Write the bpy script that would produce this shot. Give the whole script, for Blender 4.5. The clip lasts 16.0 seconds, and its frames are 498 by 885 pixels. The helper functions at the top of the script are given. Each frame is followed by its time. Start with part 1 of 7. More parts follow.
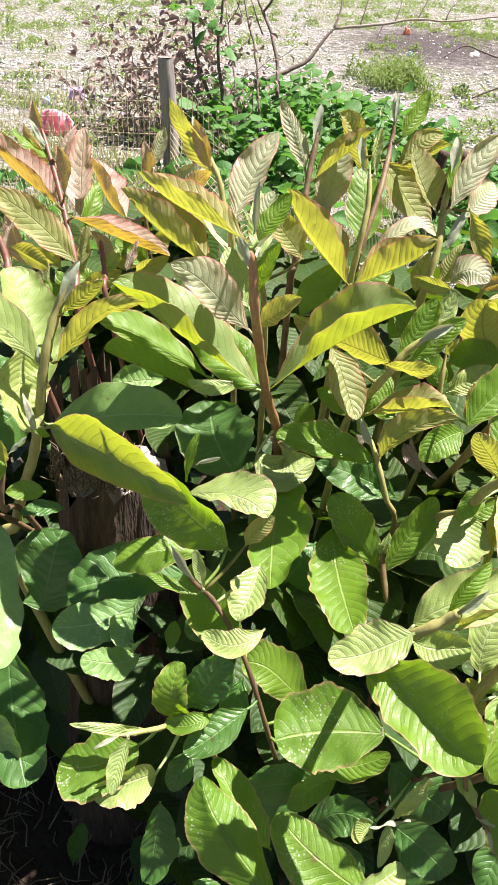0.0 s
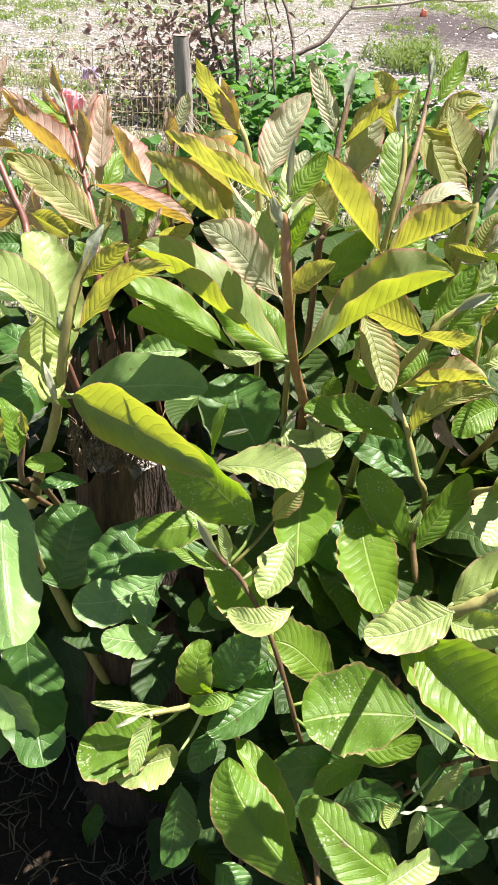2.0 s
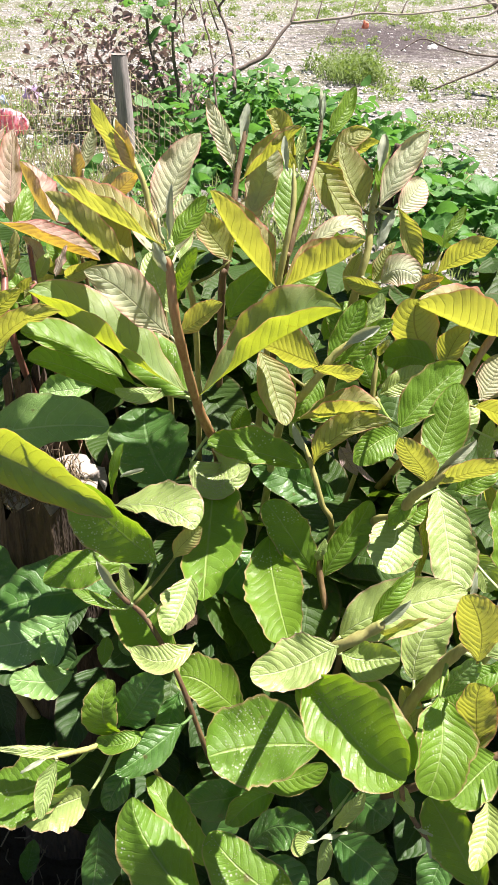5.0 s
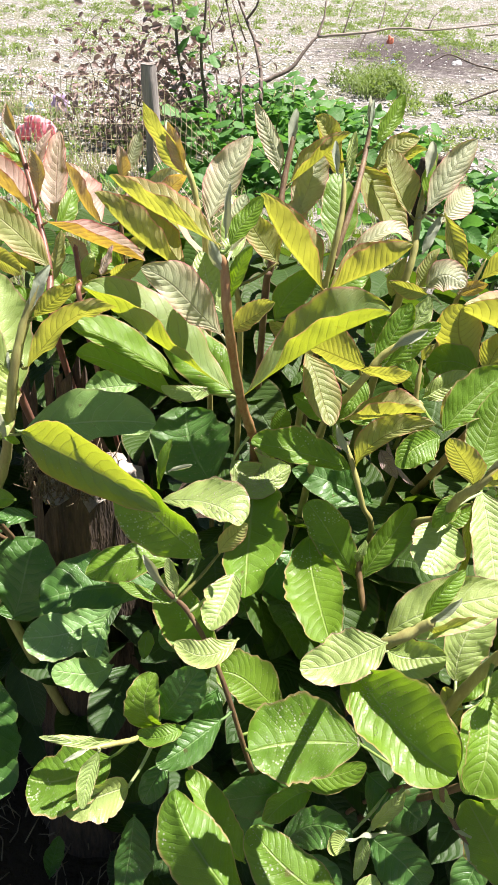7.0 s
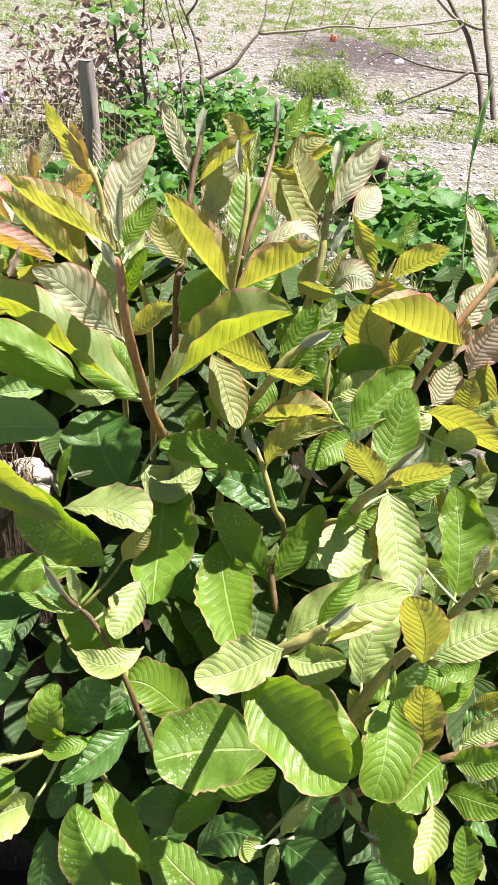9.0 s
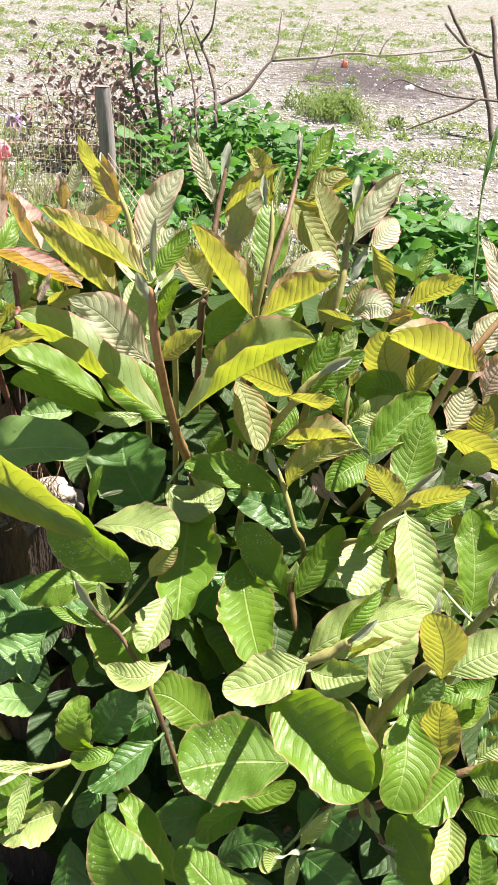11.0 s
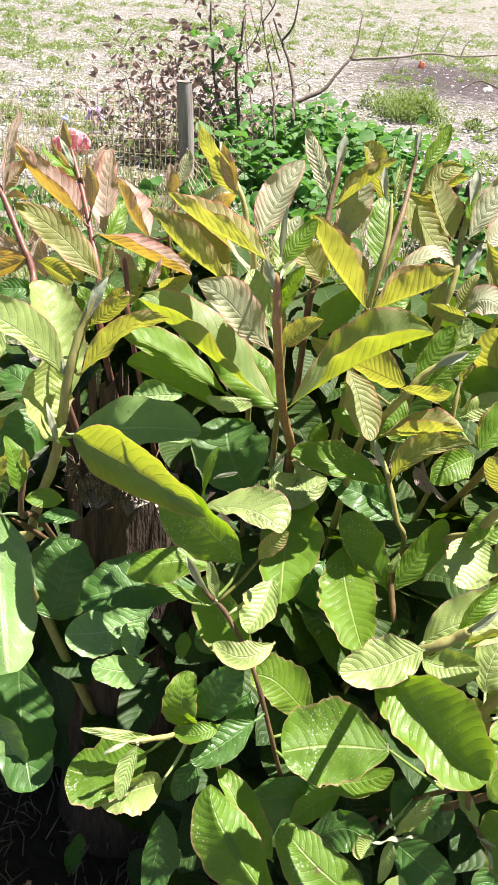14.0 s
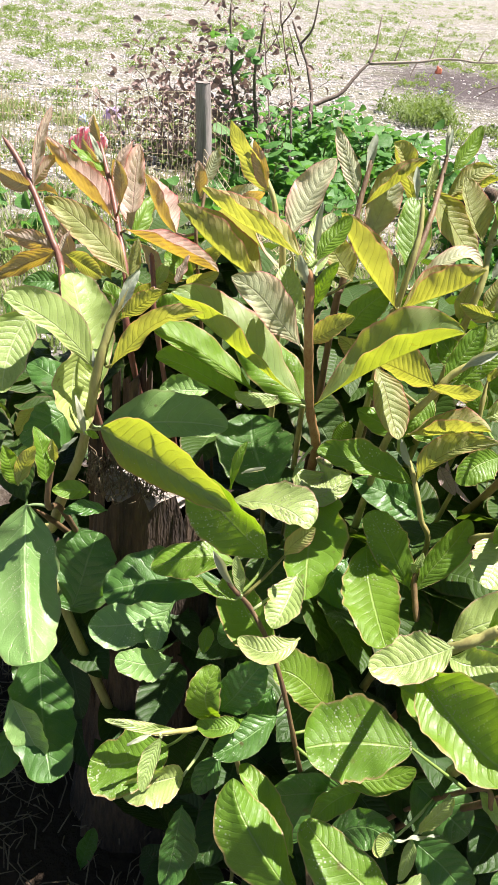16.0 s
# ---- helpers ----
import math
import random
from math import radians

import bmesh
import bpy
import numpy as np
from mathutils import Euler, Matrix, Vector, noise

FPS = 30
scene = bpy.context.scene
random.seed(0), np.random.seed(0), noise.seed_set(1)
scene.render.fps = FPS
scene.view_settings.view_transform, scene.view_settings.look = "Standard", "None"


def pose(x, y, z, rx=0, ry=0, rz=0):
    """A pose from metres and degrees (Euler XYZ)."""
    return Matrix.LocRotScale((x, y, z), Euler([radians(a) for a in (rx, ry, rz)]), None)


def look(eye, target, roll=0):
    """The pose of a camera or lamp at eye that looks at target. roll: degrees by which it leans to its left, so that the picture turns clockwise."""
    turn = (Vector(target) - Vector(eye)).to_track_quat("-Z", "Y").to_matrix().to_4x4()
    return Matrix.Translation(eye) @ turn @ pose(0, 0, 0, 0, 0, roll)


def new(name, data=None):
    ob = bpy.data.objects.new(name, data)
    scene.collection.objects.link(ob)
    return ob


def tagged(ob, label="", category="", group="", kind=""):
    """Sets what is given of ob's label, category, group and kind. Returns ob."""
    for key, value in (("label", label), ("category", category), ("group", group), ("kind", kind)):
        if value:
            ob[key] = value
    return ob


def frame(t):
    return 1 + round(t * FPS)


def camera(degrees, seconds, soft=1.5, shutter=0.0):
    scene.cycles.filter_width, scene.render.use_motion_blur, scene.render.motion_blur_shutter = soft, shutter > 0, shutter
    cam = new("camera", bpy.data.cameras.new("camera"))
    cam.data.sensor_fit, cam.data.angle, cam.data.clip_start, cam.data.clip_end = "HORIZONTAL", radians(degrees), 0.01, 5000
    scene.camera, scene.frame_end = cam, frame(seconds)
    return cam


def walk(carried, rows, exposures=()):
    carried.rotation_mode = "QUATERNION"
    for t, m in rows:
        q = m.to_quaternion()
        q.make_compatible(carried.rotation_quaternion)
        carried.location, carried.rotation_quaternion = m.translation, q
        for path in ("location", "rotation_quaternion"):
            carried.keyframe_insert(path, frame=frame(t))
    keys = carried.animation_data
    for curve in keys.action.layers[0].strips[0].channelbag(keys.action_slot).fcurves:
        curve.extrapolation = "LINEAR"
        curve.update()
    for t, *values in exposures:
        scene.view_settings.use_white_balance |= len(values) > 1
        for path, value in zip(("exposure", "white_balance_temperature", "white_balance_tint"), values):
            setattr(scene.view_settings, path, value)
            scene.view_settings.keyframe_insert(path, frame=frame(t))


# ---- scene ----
cam = camera(32.70, 16.0)
PATH = [
    (0, (0.0238, -0.0671, 1.1210), (-0.0065, 1.2925, 0.2781), 2.81),
    (0.5, (0.0265, -0.0669, 1.1218), (-0.0093, 1.2932, 0.2798), 2.79),
    (1, (0.0231, -0.0659, 1.1164), (-0.0221, 1.2936, 0.2739), 2.80),
    (1.5, (0.0185, -0.0543, 1.1113), (-0.0313, 1.2988, 0.2587), 2.57),
    (2, (0.0085, -0.0527, 1.0969), (-0.0377, 1.2923, 0.2315), 2.98),
    (2.5, (0.0264, -0.0433, 1.0994), (0.0006, 1.2939, 0.2211), 3.37),
    (3, (0.0702, -0.0430, 1.1055), (0.0707, 1.2954, 0.2287), 2.80),
    (3.5, (0.0653, -0.0442, 1.1119), (0.0852, 1.3023, 0.2478), 2.65),
    (6, (0.0577, -0.0527, 1.1251), (0.0700, 1.3086, 0.2846), 1.99),
    (6.5, (0.0428, -0.0587, 1.1257), (0.0393, 1.3074, 0.2929), 2.29),
    (7, (0.0342, -0.0589, 1.1164), (0.0292, 1.3084, 0.2855), 3.21),
    (7.5, (0.0535, -0.0501, 1.1135), (0.0653, 1.3130, 0.2758), 3.80),
    (8, (0.0670, -0.0465, 1.1142), (0.1132, 1.3165, 0.2774), 4.15),
    (8.5, (0.0794, -0.0411, 1.1153), (0.1488, 1.3219, 0.2802), 4.15),
    (9, (0.0750, -0.0479, 1.1182), (0.1569, 1.3174, 0.2879), 4.14),
    (11.5, (0.0492, -0.0712, 1.1336), (0.1057, 1.3156, 0.3376), 4.58),
    (12, (0.0340, -0.0684, 1.1222), (0.0781, 1.3126, 0.3154), 4.99),
    (12.5, (0.0247, -0.0707, 1.1234), (0.0435, 1.3091, 0.3135), 4.93),
    (13, (0.0193, -0.0791, 1.1244), (0.0200, 1.3010, 0.3149), 5.02),
    (13.5, (0.0191, -0.0810, 1.1248), (-0.0004, 1.2988, 0.3149), 4.85),
    (14, (0.0108, -0.0855, 1.1249), (-0.0250, 1.2955, 0.3177), 4.83),
    (14.5, (-0.0026, -0.0871, 1.1220), (-0.0438, 1.2934, 0.3141), 5.27),
    (15, (-0.0044, -0.0911, 1.1236), (-0.0510, 1.2903, 0.3177), 5.52),
    (15.5, (0.0077, -0.0940, 1.1299), (-0.0415, 1.2905, 0.3293), 5.52),
    (16, (-0.0060, -0.0910, 1.1188), (-0.0565, 1.2914, 0.3147), 5.72),
]
EXPOSURE = [(0.0, 1.80), (16.0, 1.80)]
walk(cam, [(t, look(eye, target, roll)) for t, eye, target, roll in PATH], EXPOSURE)

# ---- world and sun ----
SUN_AZ, SUN_EL = 71.0, 66.0          # degrees to the right of ahead, above the horizon
world = bpy.data.worlds.new("sky")
scene.world = world
world.use_nodes = True
wn = world.node_tree
sky = wn.nodes.new("ShaderNodeTexSky")
sky.sky_type, sky.sun_disc = "NISHITA", False
sky.sun_elevation, sky.sun_rotation = radians(SUN_EL), radians(SUN_AZ)
sky.air_density, sky.dust_density = 1.0, 1.2
wn.links.new(sky.outputs["Color"], wn.nodes["Background"].inputs["Color"])
wn.nodes["Background"].inputs["Strength"].default_value = 0.028
sun = new("sun", bpy.data.lights.new("sun", "SUN"))
sun.data.energy, sun.data.angle, sun.data.color = 5.0, radians(0.53), (1.0, 0.91, 0.88)
to_sun = Vector((math.sin(radians(SUN_AZ)) * math.cos(radians(SUN_EL)),
                 math.cos(radians(SUN_AZ)) * math.cos(radians(SUN_EL)), math.sin(radians(SUN_EL))))
sun.matrix_world = look(to_sun * 20, (0, 0, 0))

# ---- materials ----
def nodes_of(name):
    m = bpy.data.materials.new(name)
    m.use_nodes = True
    nt = m.node_tree
    return m, nt, nt.nodes["Principled BSDF"], nt.nodes["Material Output"]


def add(nt, kind, **inputs):
    n = nt.nodes.new(kind)
    for key, value in inputs.items():
        n.inputs[key].default_value = value
    return n


def math_node(nt, op, a, b=None, c=None):
    n = nt.nodes.new("ShaderNodeMath")
    n.operation = op
    for i, v in enumerate((a, b, c)):
        if v is None:
            continue
        if isinstance(v, (int, float)):
            n.inputs[i].default_value = v
        else:
            nt.links.new(v, n.inputs[i])
    return n.outputs[0]


def mix_color(nt, fac, a, b, blend="MIX"):
    n = nt.nodes.new("ShaderNodeMix")
    n.data_type, n.blend_type = "RGBA", blend
    for sock, v in ((n.inputs[0], fac), (n.inputs[6], a), (n.inputs[7], b)):
        if isinstance(v, (int, float)):
            sock.default_value = v
        elif isinstance(v, tuple):
            sock.default_value = (*v, 1.0)
        else:
            nt.links.new(v, sock)
    return n.outputs[2]


def noise_tex(nt, scale, detail=4.0, rough=0.6, coord="Object"):
    tc = nt.nodes.new("ShaderNodeTexCoord")
    n = add(nt, "ShaderNodeTexNoise", Scale=scale, Detail=detail, Roughness=rough)
    nt.links.new(tc.outputs[coord], n.inputs["Vector"])
    return n.outputs["Fac"]


def step(nt, value, lo, hi):
    n = nt.nodes.new("ShaderNodeMapRange")
    n.clamp = True
    nt.links.new(value, n.inputs["Value"])
    n.inputs["From Min"].default_value, n.inputs["From Max"].default_value = lo, hi
    return n.outputs["Result"]


def leaf_material(name, face, vein, glow, rim, flush=0.0, flush_color=(0.35, 0.17, 0.12), rough=0.42, thin=0.45, specks=0.0, veins=13.0, sheen=0.5, relief_depth=0.0015, edge=0.85, lateral_share=0.6, quilt=0.7, margin=0.0):
    """A leaf: pinnate veins, a tinted margin, blotches, and light that shines through."""
    m, nt, bsdf, out = nodes_of(name)
    uv = nt.nodes.new("ShaderNodeUVMap")
    sep = nt.nodes.new("ShaderNodeSeparateXYZ")
    nt.links.new(uv.outputs["UV"], sep.inputs[0])
    u, v = sep.outputs[0], math_node(nt, "ABSOLUTE", math_node(nt, "SUBTRACT", math_node(nt, "MULTIPLY", sep.outputs[1], 2.0), 1.0))
    phase = math_node(nt, "MULTIPLY", math_node(nt, "SUBTRACT", u, math_node(nt, "MULTIPLY", math_node(nt, "ADD", v, math_node(nt, "MULTIPLY", v, v)), 0.10)), veins)
    phase = math_node(nt, "ADD", phase, math_node(nt, "MULTIPLY", math_node(nt, "SUBTRACT", noise_tex(nt, 45.0, 2.0), 0.5), 0.7))
    tri = math_node(nt, "ABSOLUTE", math_node(nt, "SUBTRACT", math_node(nt, "FRACT", phase), 0.5))
    lateral = math_node(nt, "MULTIPLY", step(nt, tri, 0.055, 0.0), step(nt, v, 1.0, 0.6))
    midrib = step(nt, v, 0.045, 0.015)
    ribs = math_node(nt, "MAXIMUM", midrib, math_node(nt, "MULTIPLY", lateral, lateral_share))
    info = nt.nodes.new("ShaderNodeObjectInfo")
    blotch = noise_tex(nt, 22.0)
    fine = noise_tex(nt, 160.0, 3.0)
    tone = mix_color(nt, math_node(nt, "MULTIPLY", blotch, 0.55), face, tuple(c * 0.62 for c in face))
    tone = mix_color(nt, math_node(nt, "MULTIPLY", info.outputs["Random"], 0.35), tone, (face[0] * 1.5, face[1] * 1.15, face[2] * 0.9))
    other = math_node(nt, "FRACT", math_node(nt, "MULTIPLY", info.outputs["Random"], 7.31))
    tone = mix_color(nt, math_node(nt, "MULTIPLY", other, 0.45), tone, (face[0] * 0.55, face[1] * 0.72, face[2] * 0.6))
    tone = mix_color(nt, math_node(nt, "MULTIPLY", math_node(nt, "MULTIPLY", step(nt, blotch, 0.3, 0.7), flush), 1.0), tone, flush_color)
    if margin:
        tone = mix_color(nt, math_node(nt, "MULTIPLY", math_node(nt, "MULTIPLY", step(nt, v, 0.35, 1.0), step(nt, blotch, 0.15, 0.6)), margin), tone, rim)
    tone = mix_color(nt, ribs, tone, vein)
    cell = add(nt, "ShaderNodeTexVoronoi", Scale=480.0)
    cell.feature = "DISTANCE_TO_EDGE"
    ctc = nt.nodes.new("ShaderNodeTexCoord")
    nt.links.new(ctc.outputs["Object"], cell.inputs["Vector"])
    mesh_vein = step(nt, cell.outputs["Distance"], 0.10, 0.0)
    tone = mix_color(nt, math_node(nt, "MULTIPLY", mesh_vein, 0.16), tone, vein)
    spot = math_node(nt, "MULTIPLY", step(nt, noise_tex(nt, 75.0, 2.0), 0.70, 0.74), 0.7)
    tone = mix_color(nt, spot, tone, (0.10, 0.055, 0.025))
    tone = mix_color(nt, math_node(nt, "MULTIPLY", step(nt, fine, 0.45, 0.75), 0.25), tone, tuple(min(1, c * 1.5) for c in face))
    tone = mix_color(nt, math_node(nt, "MULTIPLY", step(nt, v, 0.915, 0.985), edge), tone, rim)
    if specks:
        vor = add(nt, "ShaderNodeTexVoronoi", Scale=360.0)
        tc = nt.nodes.new("ShaderNodeTexCoord")
        nt.links.new(tc.outputs["Object"], vor.inputs["Vector"])
        dots = math_node(nt, "MULTIPLY", step(nt, vor.outputs["Distance"], 0.34, 0.2), step(nt, noise_tex(nt, 24.0, 3.0), 0.56, 0.66))
        tone = mix_color(nt, math_node(nt, "MULTIPLY", dots, specks), tone, (0.62, 0.62, 0.46))
    nt.links.new(tone, bsdf.inputs["Base Color"])
    bsdf.inputs["Roughness"].default_value = rough
    bsdf.inputs["Specular IOR Level"].default_value = sheen
    bump = add(nt, "ShaderNodeBump", Strength=0.6, Distance=relief_depth)
    pillow = math_node(nt, "MULTIPLY", math_node(nt, "POWER", math_node(nt, "MULTIPLY", tri, 2.0), 0.6), quilt)
    net = noise_tex(nt, 420.0, 2.0)
    relief = math_node(nt, "SUBTRACT", math_node(nt, "ADD", math_node(nt, "MULTIPLY", math_node(nt, "ADD", fine, net), 0.10), pillow), math_node(nt, "ADD", math_node(nt, "MULTIPLY", ribs, 0.45), math_node(nt, "MULTIPLY", mesh_vein, 0.12)))
    nt.links.new(relief, bump.inputs["Height"])
    nt.links.new(bump.outputs[0], bsdf.inputs["Normal"])
    through_light = nt.nodes.new("ShaderNodeBsdfTranslucent")
    shine = mix_color(nt, math_node(nt, "MULTIPLY", ribs, 0.85), mix_color(nt, math_node(nt, "MULTIPLY", blotch, 0.5), glow, tuple(c * 0.75 for c in glow)), tuple(c * 0.45 for c in glow))
    shine = mix_color(nt, math_node(nt, "MULTIPLY", step(nt, v, 0.94, 0.99), edge * 0.7), shine, rim)
    nt.links.new(shine, through_light.inputs["Color"])
    nt.links.new(bump.outputs[0], through_light.inputs["Normal"])
    mixer = nt.nodes.new("ShaderNodeMixShader")
    mixer.inputs[0].default_value = thin
    nt.links.new(bsdf.outputs[0], mixer.inputs[1])
    nt.links.new(through_light.outputs[0], mixer.inputs[2])
    nt.links.new(mixer.outputs[0], out.inputs["Surface"])
    return m


def plain_material(name, dark, light, scale, rough=0.7, bump=0.4, depth=0.003, detail=6.0, stretch=None, thin=0.0):
    """A rough natural surface: two colours mixed by coarse and fine noise, with relief."""
    m, nt, bsdf, out = nodes_of(name)
    tc = nt.nodes.new("ShaderNodeTexCoord")
    vec = tc.outputs["Object"]
    if stretch:
        mp = add(nt, "ShaderNodeMapping", Scale=stretch)
        nt.links.new(vec, mp.inputs["Vector"])
        vec = mp.outputs[0]
    big = add(nt, "ShaderNodeTexNoise", Scale=scale, Detail=detail, Roughness=0.65)
    small = add(nt, "ShaderNodeTexNoise", Scale=scale * 7.3, Detail=3.0, Roughness=0.6)
    for n in (big, small):
        nt.links.new(vec, n.inputs["Vector"])
    info = nt.nodes.new("ShaderNodeObjectInfo")
    f = math_node(nt, "ADD", math_node(nt, "MULTIPLY", big.outputs["Fac"], 0.65), math_node(nt, "MULTIPLY", small.outputs["Fac"], 0.35))
    f = math_node(nt, "ADD", step(nt, f, 0.36, 0.64), math_node(nt, "MULTIPLY", math_node(nt, "SUBTRACT", info.outputs["Random"], 0.5), 0.3))
    nt.links.new(mix_color(nt, math_node(nt, "MAXIMUM", math_node(nt, "MINIMUM", f, 1.0), 0.0), dark, light), bsdf.inputs["Base Color"])
    bsdf.inputs["Roughness"].default_value = rough
    bp = add(nt, "ShaderNodeBump", Strength=bump, Distance=depth)
    nt.links.new(f, bp.inputs["Height"])
    nt.links.new(bp.outputs[0], bsdf.inputs["Normal"])
    if thin:
        tl = nt.nodes.new("ShaderNodeBsdfTranslucent")
        tl.inputs["Color"].default_value = (*light, 1.0)
        mixer = nt.nodes.new("ShaderNodeMixShader")
        mixer.inputs[0].default_value = thin
        nt.links.new(bsdf.outputs[0], mixer.inputs[1])
        nt.links.new(tl.outputs[0], mixer.inputs[2])
        nt.links.new(mixer.outputs[0], out.inputs["Surface"])
    return m


LEAF = {
    # lower, grown leaves: deep green, a little glossy
    "old": leaf_material("grown_leaf", (0.062, 0.155, 0.030), (0.15, 0.27, 0.08), (0.15, 0.40, 0.015), (0.13, 0.13, 0.05), rough=0.36, thin=0.32, specks=0.25, sheen=0.55, relief_depth=0.0016, edge=0.4, veins=10.0, lateral_share=0.4, quilt=0.6),
    "mid": leaf_material("green_leaf", (0.128, 0.245, 0.022), (0.27, 0.38, 0.09), (0.30, 0.50, 0.012), (0.38, 0.24, 0.12), rough=0.40, thin=0.40, specks=0.7, sheen=0.5, relief_depth=0.0014, edge=0.8, lateral_share=0.36, quilt=0.4),
    "pale": leaf_material("pale_leaf", (0.300, 0.420, 0.125), (0.45, 0.54, 0.24), (0.40, 0.54, 0.03), (0.44, 0.27, 0.18), flush=0.08, rough=0.42, thin=0.30, specks=0.7, sheen=0.7, relief_depth=0.0014, edge=0.9, lateral_share=0.45, quilt=0.42),
    "large": leaf_material("large_ribbed_leaf", (0.205, 0.330, 0.105), (0.36, 0.42, 0.17), (0.41, 0.48, 0.020), (0.46, 0.22, 0.15), flush=0.14, flush_color=(0.40, 0.34, 0.22), edge=1.0, rough=0.40, thin=0.46, sheen=0.7, relief_depth=0.0014, veins=15.0, lateral_share=0.7, quilt=0.45, margin=0.25),
    "blush": leaf_material("blushed_leaf", (0.42, 0.48, 0.29), (0.46, 0.46, 0.28), (0.48, 0.47, 0.05), (0.50, 0.21, 0.19), flush=0.22, flush_color=(0.58, 0.44, 0.38), edge=1.0, rough=0.44, thin=0.34, lateral_share=0.45, quilt=0.5, margin=0.5),
    "young": leaf_material("young_leaf", (0.31, 0.37, 0.125), (0.25, 0.24, 0.07), (0.47, 0.485, 0.045), (0.52, 0.20, 0.14), flush=0.12, flush_color=(0.48, 0.32, 0.25), edge=1.0, rough=0.46, thin=0.48, lateral_share=0.85, quilt=0.5, margin=0.4),
    "red": leaf_material("bronze_leaf", (0.47, 0.43, 0.33), (0.33, 0.19, 0.15), (0.56, 0.39, 0.03), (0.52, 0.15, 0.14), flush=0.6, flush_color=(0.64, 0.44, 0.43), edge=1.0, rough=0.46, thin=0.42, lateral_share=0.6, quilt=0.5, margin=0.55),
    "waxy": leaf_material("waxy_leaf", (0.170, 0.310, 0.090), (0.30, 0.42, 0.18), (0.18, 0.40, 0.02), (0.24, 0.20, 0.10), rough=0.38, thin=0.24, specks=0.6, sheen=0.7, relief_depth=0.0014, edge=0.4, veins=9.0, lateral_share=0.6, quilt=0.4),
    "bud": leaf_material("downy_bud", (0.32, 0.36, 0.27), (0.38, 0.41, 0.32), (0.5, 0.53, 0.2), (0.40, 0.30, 0.22), rough=0.7, thin=0.2, sheen=0.3, relief_depth=0.0002, lateral_share=0.0, edge=0.4),
    # filler leaves: base colours darkened to stand for shade deep in the shrub
    "inner": leaf_material("inner_shade_toned_leaf", (0.030, 0.066, 0.014), (0.06, 0.11, 0.035), (0.09, 0.18, 0.012), (0.06, 0.06, 0.03), rough=0.5, thin=0.2, sheen=0.3),
    "shade": leaf_material("crown_shade_toned_leaf", (0.040, 0.080, 0.012), (0.07, 0.12, 0.035), (0.12, 0.21, 0.010), (0.10, 0.09, 0.04), rough=0.5, thin=0.30, sheen=0.3),
    "weed": leaf_material("weed_leaf", (0.072, 0.182, 0.042), (0.13, 0.24, 0.08), (0.17, 0.42, 0.055), (0.06, 0.13, 0.03), rough=0.5, thin=0.32, veins=6.0, sheen=0.3),
    "dry": leaf_material("dry_leaf", (0.34, 0.255, 0.245), (0.16, 0.11, 0.10), (0.34, 0.22, 0.18), (0.10, 0.06, 0.05), rough=0.8, thin=0.15, sheen=0.15),
}
STEM = plain_material("green_stem", (0.22, 0.18, 0.06), (0.33, 0.34, 0.11), 60, 0.5, 0.3, 0.0008, stretch=(1, 1, 0.25))
STEM_RED = plain_material("reddish_stem", (0.12, 0.030, 0.022), (0.165, 0.085, 0.055), 50, 0.5, 0.3, 0.0008, stretch=(1, 1, 0.25))
STEM_RUST = plain_material("rust_brown_stem", (0.24, 0.095, 0.04), (0.36, 0.27, 0.11), 50, 0.5, 0.3, 0.0008, stretch=(1, 1, 0.25))
STEM_BROWN = plain_material("brown_stem", (0.085, 0.045, 0.025), (0.17, 0.115, 0.045), 50, 0.65, 0.5, 0.0012, stretch=(1, 1, 0.2))
WOOD_OLD = plain_material("weathered_post_wood", (0.13, 0.115, 0.105), (0.32, 0.29, 0.265), 22, 0.85, 0.9, 0.003, stretch=(1, 1, 0.08))
WOOD_CUT = plain_material("cut_wood_face", (0.15, 0.13, 0.11), (0.33, 0.30, 0.26), 40, 0.85, 0.4, 0.001)
STUMP_WOOD = plain_material("rotten_stump_wood", (0.028, 0.019, 0.013), (0.13, 0.085, 0.05), 26, 0.9, 1.0, 0.006, stretch=(1, 1, 0.15))
TWIG = plain_material("dead_twig_bark", (0.07, 0.05, 0.04), (0.20, 0.16, 0.125), 40, 0.85, 0.5, 0.002)
TWIG_PALE = plain_material("pale_twig_bark", (0.20, 0.165, 0.13), (0.36, 0.31, 0.26), 40, 0.85, 0.5, 0.002)


